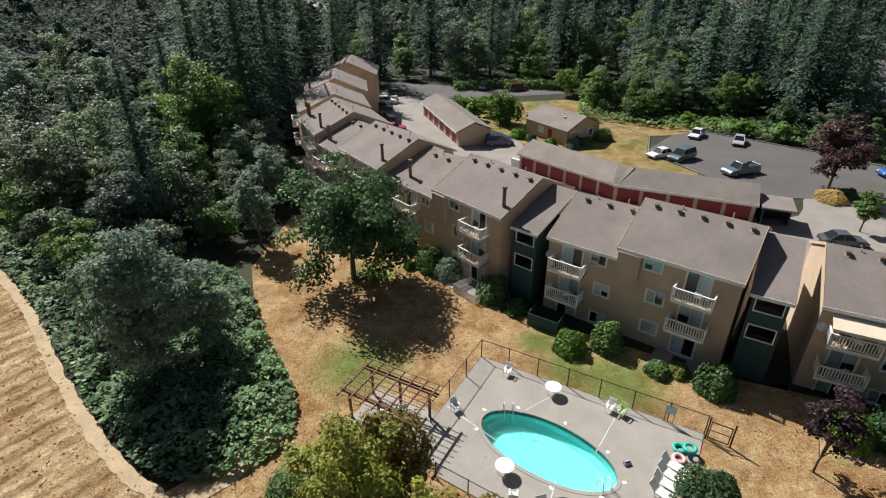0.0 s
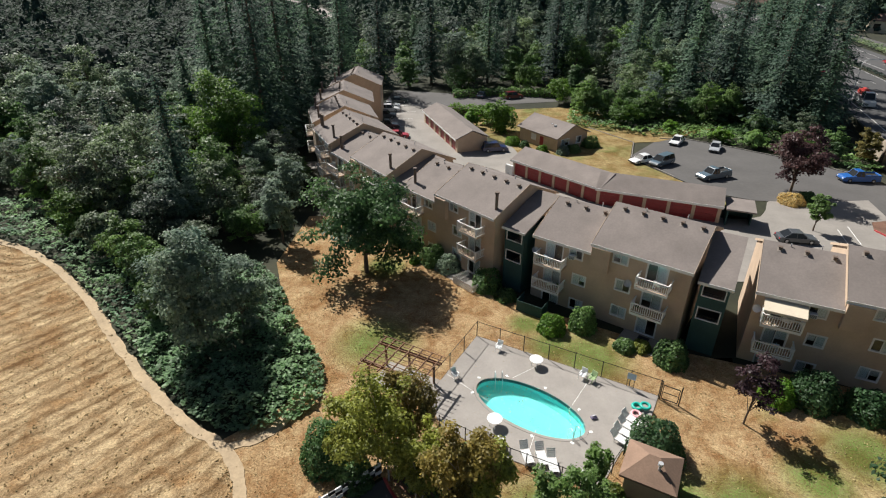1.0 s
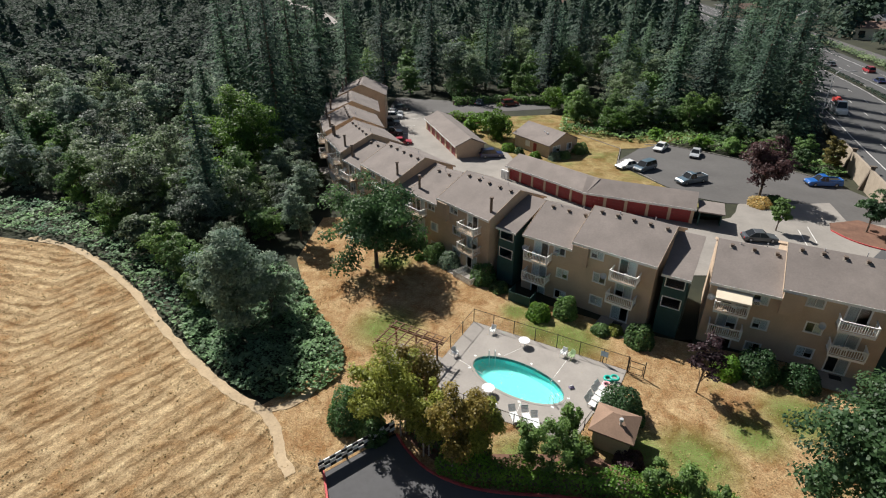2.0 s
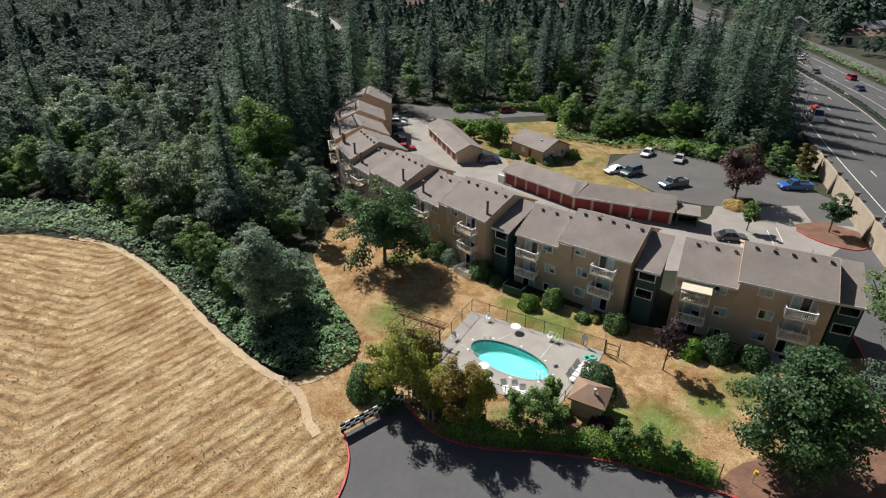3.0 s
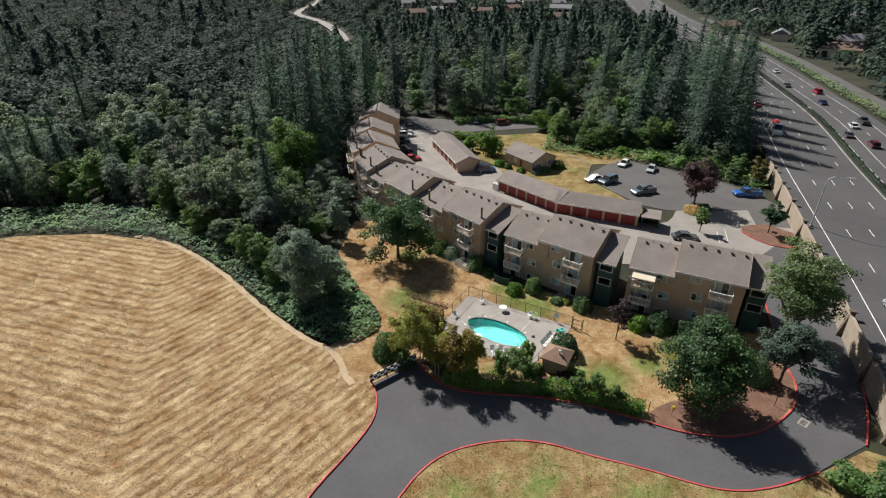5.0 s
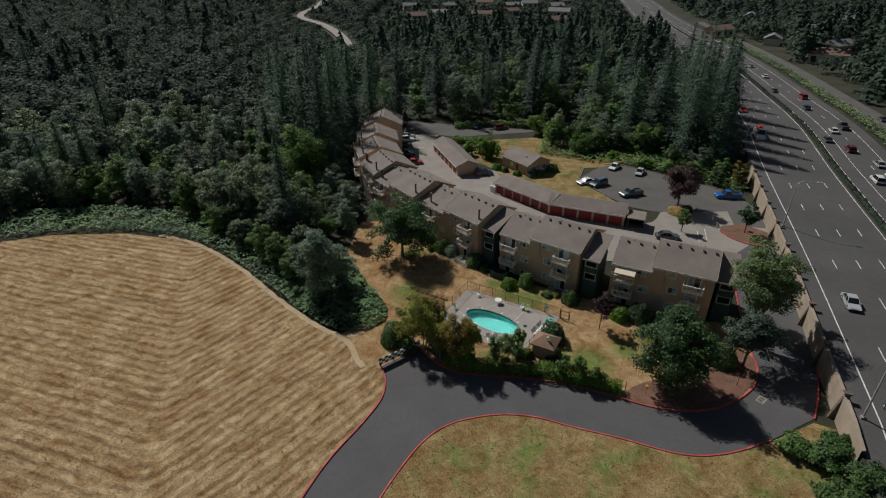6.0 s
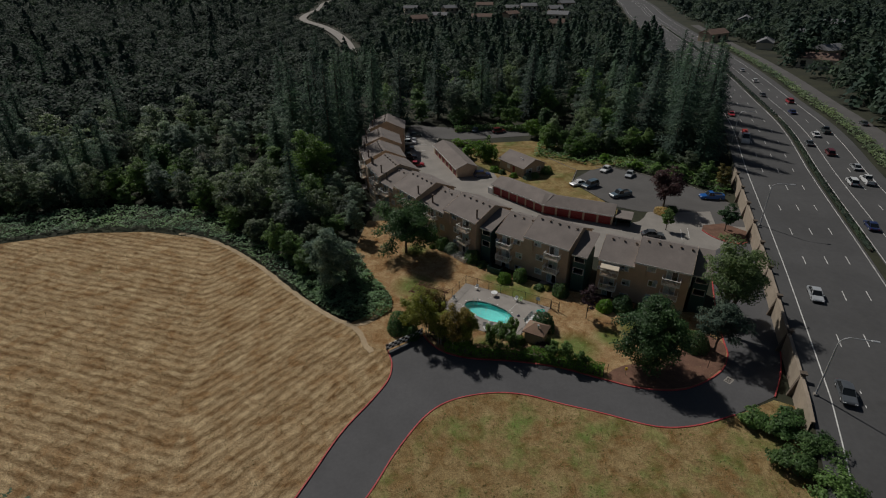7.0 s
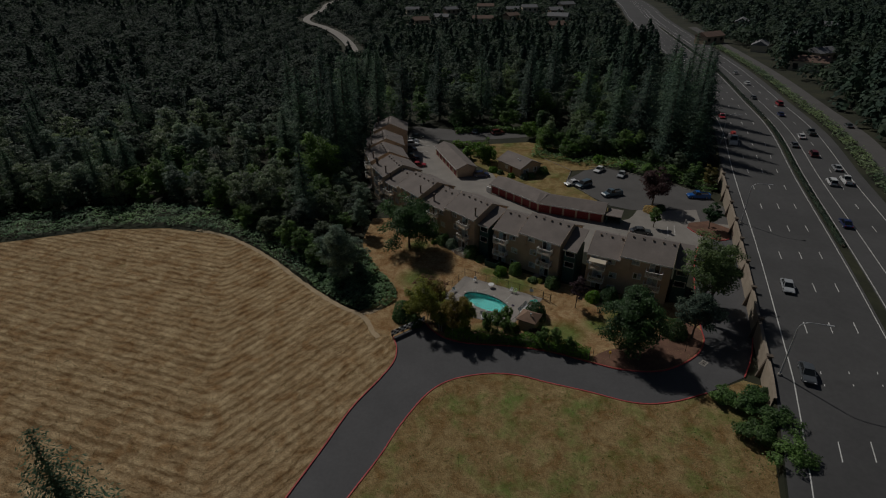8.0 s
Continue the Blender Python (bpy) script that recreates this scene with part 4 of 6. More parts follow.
st = stair_tower("dark green open stair tower between beige blocks")
st.matrix_basis = pose(22.2, 31.4, 0.0, 0, 0, -31)
copy_thing(st, pose(6.3, 42.1, 0.0, 0, 0, -41))
copy_thing(st, pose(-6.3, 54.7, 0.0, 0, 0, -49))
copy_thing(st, pose(41.1, 24.4, 0.0, 0, 0, -24))


# ---- garages, office, shed ----
def garage_row(n, door_w, pier, depth, label):
    g = thing("garage_row", label, "garage", group="garages")
    w = n * (door_w + pier) + pier
    h = 2.55
    holes = [(pier + k * (door_w + pier), pier + k * (door_w + pier) + door_w, 0.0, 2.15) for k in range(n)]
    part("front_wall", wall_panel(w, 0, h, holes), STUCCO, g)
    part("back_wall", boxes((0, w, depth - 0.2, depth, 0, h)), STUCCO, g)
    rise = 1.25
    for x in (0.0, w - 0.2):
        bm = bmesh.new()
        prism(bm, [(0.203, 0), (depth - 0.203, 0), (depth - 0.203, h), (depth / 2, h + rise - 0.1), (0.203, h + 0.02)], "x", x, x + 0.2)
        part("end_wall", bm, STUCCO, g)
    bm = bmesh.new()
    sl = rise / (depth / 2)
    prism(bm, [(-0.45, h - 0.45 * sl + 0.05), (depth / 2, h + rise + 0.05), (depth + 0.45, h - 0.45 * sl + 0.05), (depth + 0.45, h - 0.45 * sl + 0.2), (depth / 2, h + rise + 0.2), (-0.45, h - 0.45 * sl + 0.2)], "x", -0.2, w + 0.2)
    part("roof", bm, SHINGLE, g)
    part("fascia", boxes((-0.2, w + 0.2, -0.49, -0.452, h - 0.28, h + 0.04)), TRIM, g)
    for a, b, z0, z1 in holes:
        rows = [(a, b, 0.1, 0.14, 0.02 + 0.53 * k, 0.02 + 0.53 * k + 0.515) for k in range(4)]
        d = part("garage_door", boxes(*rows, bevel=0.012), RED_DOOR, g, "dark red panelled garage door")
        part("door_trim", boxes((a, b, 0.05, 0.09, 2.1, 2.148)), TRIM, d)
    return g


g = garage_row(6, 2.3, 0.42, 6.2, "long low garage with dark red roll-up doors")
g.matrix_basis = pose(11.2, 76.6, 0, 0, 0, -48)
g = garage_row(5, 2.75, 0.45, 6.2, "low garage row with red doors and brown roof")
g.matrix_basis = pose(22.0, 64.3, 0, 0, 0, -23)
g = garage_row(6, 2.4, 1.1, 5.8, "beige garage with red doors in full sun")
g.matrix_basis = pose(-4.6, 108.5, 0, 0, 0, -72)

sh = thing("bin_store", "dark green open-fronted bin store with flat roof", "bin store")
part("wall", boxes((0, 3.2, 3.8, 4.0, 0, 2.3), (0, 0.15, 0, 3.8, 0, 2.3), (3.05, 3.2, 1.2, 3.8, 0, 2.3)), GREEN_WALL, sh)
part("roof", boxes((-0.2, 3.4, -0.3, 4.2, 2.3, 2.5)), SHINGLE, sh)
sh.matrix_basis = pose(37.6, 57.2, 0, 0, 0, -23)

off = thing("office", "single-storey beige office with shallow gable roof", "office building")
ol, ow, oh = 10.2, 7.8, 2.7
part("front_wall", wall_panel(ow, 0, oh, [(1.0, 3.0, 0.9, 2.2), (4.9, 6.2, 0.9, 2.2)]), STUCCO, off)
part("side_wall", boxes((0, 0.2, 0.203, ol, 0, oh), (ow - 0.2, ow, 0.203, ol, 0, oh), (0.2, ow - 0.2, ol - 0.2, ol, 0, oh)), STUCCO, off)
bm = bmesh.new()
prism(bm, [(0, oh), (ow, oh), (ow / 2, oh + 1.75)], "y", 0.0, 0.2)
part("gable_wall", bm, STUCCO, off)
bm = bmesh.new()
sl = 1.75 / (ow / 2)
prism(bm, [(-0.5, oh - 0.5 * sl + 0.03), (ow / 2, oh + 1.78), (ow + 0.5, oh - 0.5 * sl + 0.03), (ow + 0.5, oh - 0.5 * sl + 0.2), (ow / 2, oh + 1.95), (-0.5, oh - 0.5 * sl + 0.2)], "y", -0.4, ol + 0.4)
part("roof", bm, SHINGLE, off)
add_window(off, 1.0, 0, 0.9, 2.0, 1.3, 2)
add_window(off, 4.9, 0, 0.9, 1.3, 1.3, 5)
part("inner_wall", boxes((0.25, ow - 0.25, 3.0, 3.1, 0, oh)), ROOM, off)
part("side_door", boxes((-0.06, -0.003, 3.6, 4.5, 0.0, 2.05)), RED_DOOR, off, "red painted door")
part("side_window", boxes((-0.05, -0.003, 5.6, 6.9, 0.9, 2.1)), TRIM, off)
for x, y in ((2.2, 3.0), (2.6, 4.2)):
    part("roof_vent", boxes((x - 0.2, x + 0.2, y - 0.2, y + 0.2, oh + 1.05, oh + 1.4)), STEEL, off, "pale metal roof vent")
off.matrix_basis = pose(20.5, 87.6, 0, 0, 0, 34.5)

shed = thing("pump_house", "small pool pump house with brown hipped roof", "shed")
part("wall", boxes((0, 2.9, 0, 2.7, 0, 2.2)), STUCCO, shed)
v = [(-0.35, -0.35, 2.15), (3.25, -0.35, 2.15), (3.25, 3.05, 2.15), (-0.35, 3.05, 2.15), (1.1, 1.35, 3.15), (1.8, 1.35, 3.15)]
v += [(x, y, z - 0.16) for x, y, z in v[:4]]
piece("roof", mesh_of("roof", v, [(0, 1, 5, 4), (1, 2, 5), (2, 3, 4, 5), (3, 0, 4), (6, 7, 1, 0), (7, 8, 2, 1), (8, 9, 3, 2), (9, 6, 0, 3), (9, 8, 7, 6)], surface("tan_shingles", (0.26, 0.17, 0.12), 0.95, 0.15, 0.5, 6.0, 0.6)), shed)
part("vent_cap", tube(tube(bmesh.new(), (1.9, 0.7, 2.5), (1.9, 0.7, 3.2), 0.09, 0.09, 8), (1.9, 0.7, 3.2), (1.9, 0.7, 3.4), 0.18, 0.16, 10), STEEL, shed)
shed.matrix_basis = pose(11.9, 15.9, 0, 0, 0, -28.5)


# ---- pool ----
DK = pose(3.05, 33.0, 0, 0, 0, -28.5)


def deck(e1, e2, z=0.0):
    return DK @ Vector((e1, -e2, z))


POOL_C, POOL_A = (6.75, 23.85), -35.0


def pool_ring(grow, n=56):
    out = []
    for k in range(n):
        a = k * math.tau / n
        x, y = math.cos(a) * (4.75 + grow), math.sin(a) * (2.3 + grow)
        r = math.radians(POOL_A)
        out.append((POOL_C[0] + x * math.cos(r) - y * math.sin(r), POOL_C[1] + x * math.sin(r) + y * math.cos(r)))
    return out


outline = [deck(0, 0), deck(16.6, 0), deck(16.4, 5.8), deck(15.2, 7.2), deck(14.6, 11.4), deck(7.0, 11.9), deck(2.6, 11.6), deck(0.2, 9.6), deck(-0.1, 8.2)]
bm = bmesh.new()
ov = [bm.verts.new((p.x, p.y, 0.09)) for p in outline]
iv = [bm.verts.new((x, y, 0.09)) for x, y in pool_ring(0.28)]
for vs in (ov, iv):
    for k in range(len(vs)):
        bm.edges.new((vs[k], vs[(k + 1) % len(vs)]))
bmesh.ops.triangle_fill(bm, use_beauty=True, edges=bm.edges[:])
made = bmesh.ops.extrude_face_region(bm, geom=bm.faces[:])
for q in made["geom"]:
    if isinstance(q, bmesh.types.BMVert):
        q.co.z = -0.03
bmesh.ops.recalc_face_normals(bm, faces=bm.faces[:])
tagged(part("pool_deck", bm, DECK), "pale grey concrete pool deck with saw-cut joints", "pool deck", kind="structure")

pool = thing("swimming_pool", "oval turquoise swimming pool full of clear water", "swimming pool")
n = 56
rings = [(0.27, 0.11), (0.0, 0.11), (0.0, -0.28)]
bm = bmesh.new()
prev = None
for grow, z in rings:
    now = [bm.verts.new((x, y, z)) for x, y in pool_ring(grow, n)]
    if prev:
        for k in range(n):
            bm.faces.new((prev[k], prev[(k + 1) % n], now[(k + 1) % n], now[k]))
    prev = now
bmesh.ops.recalc_face_normals(bm, faces=bm.faces[:])
part("coping", bm, DECK, pool, "rounded pale coping edge")
bm = bmesh.new()
prev = None
for grow, z in ((-0.004, 0.02), (-0.004, -0.30)):
    now = [bm.verts.new((x, y, z)) for x, y in pool_ring(grow, n)]
    if prev:
        for k in range(n):
            bm.faces.new((prev[k], prev[(k + 1) % n], now[(k + 1) % n], now[k]))
    prev = now
part("waterline_tile", bm, TILE, pool, "dark waterline tile band")
bm = bmesh.new()
prev = None
for grow, z in ((0.0, -0.28), (-0.05, -0.9), (-0.5, -1.25), (-1.4, -1.35)):
    now = [bm.verts.new((x, y, z)) for x, y in pool_ring(grow, n)]
    if prev:
        for k in range(n):
            bm.faces.new((prev[k], prev[(k + 1) % n], now[(k + 1) % n], now[k]))
    prev = now
bm.faces.new(prev)
bmesh.ops.recalc_face_normals(bm, faces=bm.faces[:])
part("basin", bm, BASIN, pool, "turquoise painted basin")
bm = bmesh.new()
bm.faces.new([bm.verts.new((x, y, -0.12)) for x, y in pool_ring(-0.006, n)])
w = part("water", bm, WATER, pool, "clear still water")
w.visible_shadow = False


# ---- trees close to the homes ----
set_at(broad_tree("maple_tree", "broad dark green maple on the dry lawn", "tree", 11, 13.4, 7.2, 0.5, LEAF_MAPLE, blobs=48, leaves=18000, size=0.20, trunk_r=0.3), -9.0, 44.8)
set_at(broad_tree("maple_tree", "dense round green maple by the driveway kerb", "tree", 12, 12.4, 5.3, 0.3, LEAF_MAPLE, blobs=85, leaves=24000, size=0.18, trunk_r=0.22), 29.6, 9.6)
set_at(broad_tree("locust_tree", "tall light green tree beside the end block", "tree", 13, 16.8, 5.6, 4.5, LEAF_LOCUST, blobs=36, leaves=12000, size=0.18), 44.2, 19.4)
set_at(broad_tree("locust_tree", "light green tree over the side drive", "tree", 14, 13.0, 4.4, 3.2, LEAF_LOCUST, blobs=28, leaves=8000, size=0.18), 48.0, 22.6)
set_at(broad_tree("pine_tree", "grey-green spreading pine over a mulch bed", "tree", 15, 9.6, 4.2, 2.6, LEAF_PINE, blobs=30, leaves=9000, size=0.15), 41.2, 13.4)
set_at(broad_tree("plum_tree", "small purple-leaved plum tree on the lawn", "tree", 16, 6.9, 2.3, 1.5, LEAF_PURPLE, blobs=22, leaves=2300, size=0.13, trunk_r=0.09), 23.2, 22.1)
set_at(broad_tree("willow_tree", "tall grey-green multi-stemmed willow in brambles", "tree", 17, 13.4, 4.5, 0.3, LEAF_WILLOW, blobs=60, leaves=17000, size=0.16, stems=4, trunk_r=0.13), -22.0, 31.2)
set_at(broad_tree("willow_tree", "lower grey-green willow stem leaning from brambles", "tree", 27, 9.0, 3.4, 0.3, LEAF_WILLOW, blobs=36, leaves=7000, size=0.16, stems=3, trunk_r=0.1), -19.2, 33.6)
for seed, x, y, h, r, leaf in ((21, -4.0, 16.9, 10.8, 3.0, LEAF_OLIVE), (22, 1.0, 13.7, 9.6, 2.7, LEAF_RUST), (23, -2.6, 19.6, 8.6, 2.6, LEAF_RUST), (24, -1.4, 15.4, 8.0, 2.2, LEAF_OLIVE), (25, 2.9, 14.4, 7.2, 2.0, LEAF_OLIVE), (26, -6.4, 18.0, 7.4, 2.4, LEAF_OLIVE)):
    set_at(broad_tree("birch_tree", "slim rust-tinged yellowing tree beside the pool fence" if leaf is LEAF_RUST else "slim pale-stemmed yellowing green tree beside the pool", "tree", seed, h, r, 1.4, leaf, PALE_BARK, blobs=24, leaves=7000, size=0.125, trunk_r=0.08, stems=2, droop=0.9, group="yellowing trees"), x, y)
for seed, x, y, h, r in ((31, 8.1, 12.9, 7.6, 1.9), (32, 9.9, 15.6, 6.0, 1.2), (33, 17.3, 10.2, 5.2, 1.6), (34, 15.4, 11.2, 4.0, 1.2), (35, 6.4, 13.6, 5.4, 1.5), (36, 9.8, 13.0, 5.0, 1.5), (37, 19.4, 9.3, 3.8, 1.1)):
    set_at(broad_tree("young_tree", "thin light green young tree behind the hedge", "tree", seed, h, r, 0.7, LEAF_LIGHT, blobs=15, leaves=2600, size=0.115, trunk_r=0.05, droop=0.6, group="young trees"), x, y)
set_at(broad_tree("plum_tree", "large dark purple-leaved tree by the parking lot", "tree", 18, 11.4, 4.6, 1.8, LEAF_PURPLE, blobs=40, leaves=9000, size=0.2), 52.2, 67.6)
set_at(broad_tree("young_tree", "small green tree in a parking island", "tree", 19, 5.2, 2.0, 1.6, LEAF_LIGHT, blobs=16, leaves=2000, size=0.2), 48.6, 55.6)
set_at(broad_tree("young_tree", "round green tree beside the side drive", "tree", 20, 6.6, 2.8, 1.6, LEAF_MAPLE, blobs=20, leaves=3000, size=0.22), 61.5, 55.0)
set_at(broad_tree("weeping_willow", "drooping green willow near the office", "tree", 41, 7.4, 3.6, 0.8, LEAF_BRIGHT, blobs=24, leaves=4000, size=0.25, droop=2.5), 11.5, 101)
set_at(broad_tree("green_ash", "tall bright green tree at the woodland edge", "tree", 42, 17.4, 6.3, 0.5, LEAF_BRIGHT, blobs=70, leaves=16000, size=0.2), -34.6, 75.0)
set_at(broad_tree("birch_tree", "pale stemmed grey-green tree at the lawn's end", "tree", 43, 8.5, 3.2, 1.6, LEAF_WILLOW, blobs=26, leaves=3500, size=0.22), -20.5, 52.0)


def bush(name, label, seed, r, h, leaf, leaves=1500, size=0.13, group="shrubs"):
    rng = np.random.default_rng(seed)
    d = unit(rng, leaves)
    d[:, 2] = np.abs(d[:, 2])
    lump = 1 + 0.13 * np.sin(d[:, 0] * 5 + seed) * np.cos(d[:, 1] * 4 + seed) + rng.uniform(-0.12, 0.06, leaves)
    c = d * lump[:, None] * [r, r, h]
    low = rng.random(leaves) < 0.3
    c[low, 2] *= 0.4
    b = thing(name, label, "shrub", group=group)
    piece("leaves", leaf_mesh("leaves", c, d + unit(rng, leaves) * 0.7, rng.uniform(0.7, 1.3, leaves) * size, leaf, rng=rng), b)
    bm = bmesh.new()
    for k in range(5):
        a = k * math.tau / 5
        tube(bm, (0, 0, -0.05), (math.cos(a) * r * 0.5, math.sin(a) * r * 0.5, h * 0.7), 0.04, 0.015, 5)
    part("stems", bm, BARK, b)
    return b


for seed, x, y, r, h, leaf in ((51, 10.4, 34.0, 1.35, 1.7, LEAF_HEDGE), (52, 13.4, 34.2, 1.3, 2.6, LEAF_SHRUB), (53, -1.4, 47.2, 1.6, 2.2, LEAF_SHRUB), (54, 0.5, 45.6, 1.5, 1.8, LEAF_WILLOW), (55, 4.6, 41.6, 1.6, 2.4, LEAF_SHRUB),
                               (56, -3.6, 47.0, 0.6, 0.8, LEAF_HEDGE), (57, 15.4, 19.4, 2.0, 2.8, LEAF_MAPLE), (58, 20.2, 29.4, 1.5, 2.3, LEAF_SHRUB), (59, 27.0, 24.6, 1.35, 2.0, LEAF_HEDGE), (60, 30.0, 24.6, 1.9, 2.7, LEAF_MAPLE), (61, 33.4, 23.2, 1.7, 2.2, LEAF_MAPLE),
                               (62, 16.6, 31.2, 1.0, 0.9, LEAF_SHRUB), (63, 18.2, 31.2, 0.9, 0.8, LEAF_OLIVE), (64, -8.2, 18.6, 2.0, 3.6, LEAF_MAPLE), (65, -6.2, 16.8, 1.3, 2.2, LEAF_SHRUB), (66, 6.5, 39.6, 1.2, 1.0, LEAF_SHRUB), (67, 51.0, 64.8, 1.9, 1.4, LEAF_DRY), (68, 53.6, 65.6, 1.3, 1.3, LEAF_MAPLE),
                               (69, 18.0, 88.2, 1.1, 1.2, LEAF_HEDGE), (70, 21.6, 86.9, 1.2, 1.5, LEAF_WILLOW), (71, 23.6, 88.0, 1.4, 1.4, LEAF_SHRUB), (72, 27.6, 91.4, 1.8, 1.9, LEAF_SHRUB), (73, 15.0, 90.8, 1.0, 1.2, LEAF_LIGHT), (74, 13.0, 92.6, 1.4, 1.6, LEAF_HEDGE), (75, 11.2, 15.6, 0.9, 1.1, LEAF_OLIVE), (76, 14.6, 14.2, 1.2, 1.0, LEAF_PURPLE), (77, 38.5, 14.5, 2.2, 3.0, LEAF_SHRUB)):
    set_at(bush("shrub", {LEAF_HEDGE: "clipped round light green garden shrub", LEAF_SHRUB: "leafy green shrub by a wall", LEAF_MAPLE: "dense dark green rounded shrub", LEAF_WILLOW: "loose grey-green garden shrub", LEAF_OLIVE: "yellowing loose garden shrub", LEAF_DRY: "straw-coloured ornamental grass clump", LEAF_LIGHT: "pale green shrub near the office", LEAF_PURPLE: "low purple-brown shrub by the pump house"}[leaf], seed, r, h, leaf, int(700 + 500 * r * h)), x, y)
WILD = ((81, 42.6, -3.0, 3.0, 3.2), (82, 44.6, -7.0, 3.2, 4.0), (83, 41.0, -8.5, 2.8, 3.0), (84, 43.4, -12.5, 3.4, 4.2), (85, 39.8, -1.4, 2.2, 2.2), (86, 45.2, -1.0, 1.8, 2.4))
for seed, x, y, r, h in WILD:
    set_at(broad_tree("wild_shrub", "wild green thicket at the wall's end", "shrub", seed, h, r, 0.0, LEAF_SHRUB, blobs=30, leaves=4200, size=0.17, stems=3, trunk_r=0.06, group="wild shrubs"), x, y)


def hedge_run(points, w, h, seed, leaf, label, dens=95, size=0.12):
    rng = np.random.default_rng(seed)
    p = np.array(smooth_line(points, 6))
    seg = np.linalg.norm(np.diff(p, axis=0), axis=1)
    total = seg.sum()
    n = int(dens * total)
    at = rng.random(n) * total
    cum = np.r_[0, np.cumsum(seg)]
    k = np.clip(np.searchsorted(cum, at) - 1, 0, len(seg) - 1)
    f = (at - cum[k]) / seg[k]
    q = p[k] + (p[k + 1] - p[k]) * f[:, None]
    d = (p[k + 1] - p[k]) / seg[k][:, None]
    nrm = np.stack([-d[:, 1], d[:, 0]], 1)
    a = rng.uniform(0, math.pi, n)
    bulge = 1 + 0.12 * np.sin(at * 1.7 + seed) + rng.uniform(-0.15, 0.08, n)
    side = np.clip(np.cos(a) * 1.35, -1, 1) * w * bulge
    up = np.clip(np.sin(a) * 1.3, 0.02, 1) * h * bulge
    c = np.column_stack([q + nrm * side[:, None], up])
    nn = np.column_stack([nrm * np.cos(a)[:, None], np.sin(a)]) + unit(rng, n) * 0.7
    hd = thing("hedge", label, "hedge", kind="stuff")
    piece("leaves", leaf_mesh("leaves", c, nn, rng.uniform(0.7, 1.3, n) * size, leaf, rng=rng), hd)
    part("stems", strip(smooth_line(points, 2), -w * 0.35, w * 0.35, 0.0, h * 0.6), BARK, hd)
    return hd


hedge_run([(-0.6, 13.9), (3.4, 12.7), (10, 12.0), (16, 10.6), (22.6, 8.2)], 0.95, 1.7, 91, LEAF_HEDGE, "trimmed green hedge behind the red kerb", 330)
hedge_run([(-3.2, 18.6), (-0.6, 15.6), (3.5, 14.2)], 0.9, 1.7, 92, LEAF_MAPLE, "dark green hedge under yellowing trees", 160)
hedge_run([(1, 116.5), (6, 115.0), (12, 113.5)], 0.9, 1.9, 93, LEAF_HEDGE, "clipped hedge behind the sunny garage", 90, 0.2)
hedge_run([(2, 131.5), (16, 134), (30, 131)], 1.2, 1.8, 94, LEAF_SHRUB, "ivy bank behind the rear parking", 90, 0.25)
for y0, y1 in ((40, 140), (140, 420)):
    pts = [((p[0] + q[0]) / 2, p[1]) for p, q in road_band(16.2, 17.9, y0, y1, 12)]
    hd = hedge_run(pts, 0.5, 0.6, int(y0), LEAF_FAR, "low dry shrubs along the highway median", 45, 0.22)
    hd.location.z = LEVEL + 0.15

set_at(conifer("fir_tree", "dark green fir standing alone in the field", 99, 18.0, 5.6, whorls=44, per=12, sprays=9, size=0.36, base=0.05), -40.5, -23.7)
for k, (x, y, h, r, leaf) in enumerate(((38, 106, 5.5, 3.6, LEAF_BRIGHT), (43, 108, 7.5, 4.2, LEAF_LIGHT), (48.5, 109, 7.0, 4.0, LEAF_BRIGHT), (53.5, 108.5, 6.0, 3.6, LEAF_LIGHT), (58.5, 106, 5.0, 3.0, LEAF_SHRUB), (33, 113, 6.0, 3.8, LEAF_LIGHT), (46, 113, 10.5, 4.4, LEAF_WILLOW), (28, 126, 6.5, 4.2, LEAF_BRIGHT), (22, 138, 8.0, 4.6, LEAF_LIGHT), (3, 139, 7.0, 4.4, LEAF_SHRUB), (64.5, 102.5, 3.2, 2.2, LEAF_HEDGE), (46.5, 101.5, 2.2, 2.0, LEAF_HEDGE), (71, 88, 4.6, 2.4, LEAF_SHRUB), (72.2, 81, 6.5, 2.4, LEAF_RUST), (67.5, 82.5, 3.6, 2.2, LEAF_SHRUB), (53.5, 94.5, 2.6, 2.2, LEAF_HEDGE), (58.5, 90.5, 3.4, 2.4, LEAF_SHRUB), (63.5, 87.5, 4.4, 2.6, LEAF_SHRUB), (60.5, 95.5, 5.5, 3.0, LEAF_SHRUB), (67, 92.5, 6.5, 3.2, LEAF_FOREST), (9, 107, 4.5, 3.0, LEAF_HEDGE), (5.5, 104, 4.0, 2.2, LEAF_HEDGE))):
    set_at(broad_tree("bushy_tree", "sunlit light green bushy tree behind the parking lot", "tree", 330 + k, h, r, 0.0, leaf, blobs=34, leaves=4200, size=0.19, trunk_r=0.09, group="bushy trees"), x, y)

# bramble thicket: a lumpy mound of leaves on the plan of the thicket
BRAMBLE = smooth_line([(-22.5, 24.8), (-18.5, 21.8), (-14.8, 21.2), (-11.2, 22.8), (-10.2, 25.8), (-11.5, 30), (-15.0, 35.5), (-19, 43), (-24, 47), (-29, 42), (-30, 35), (-27, 29)], 4, True)


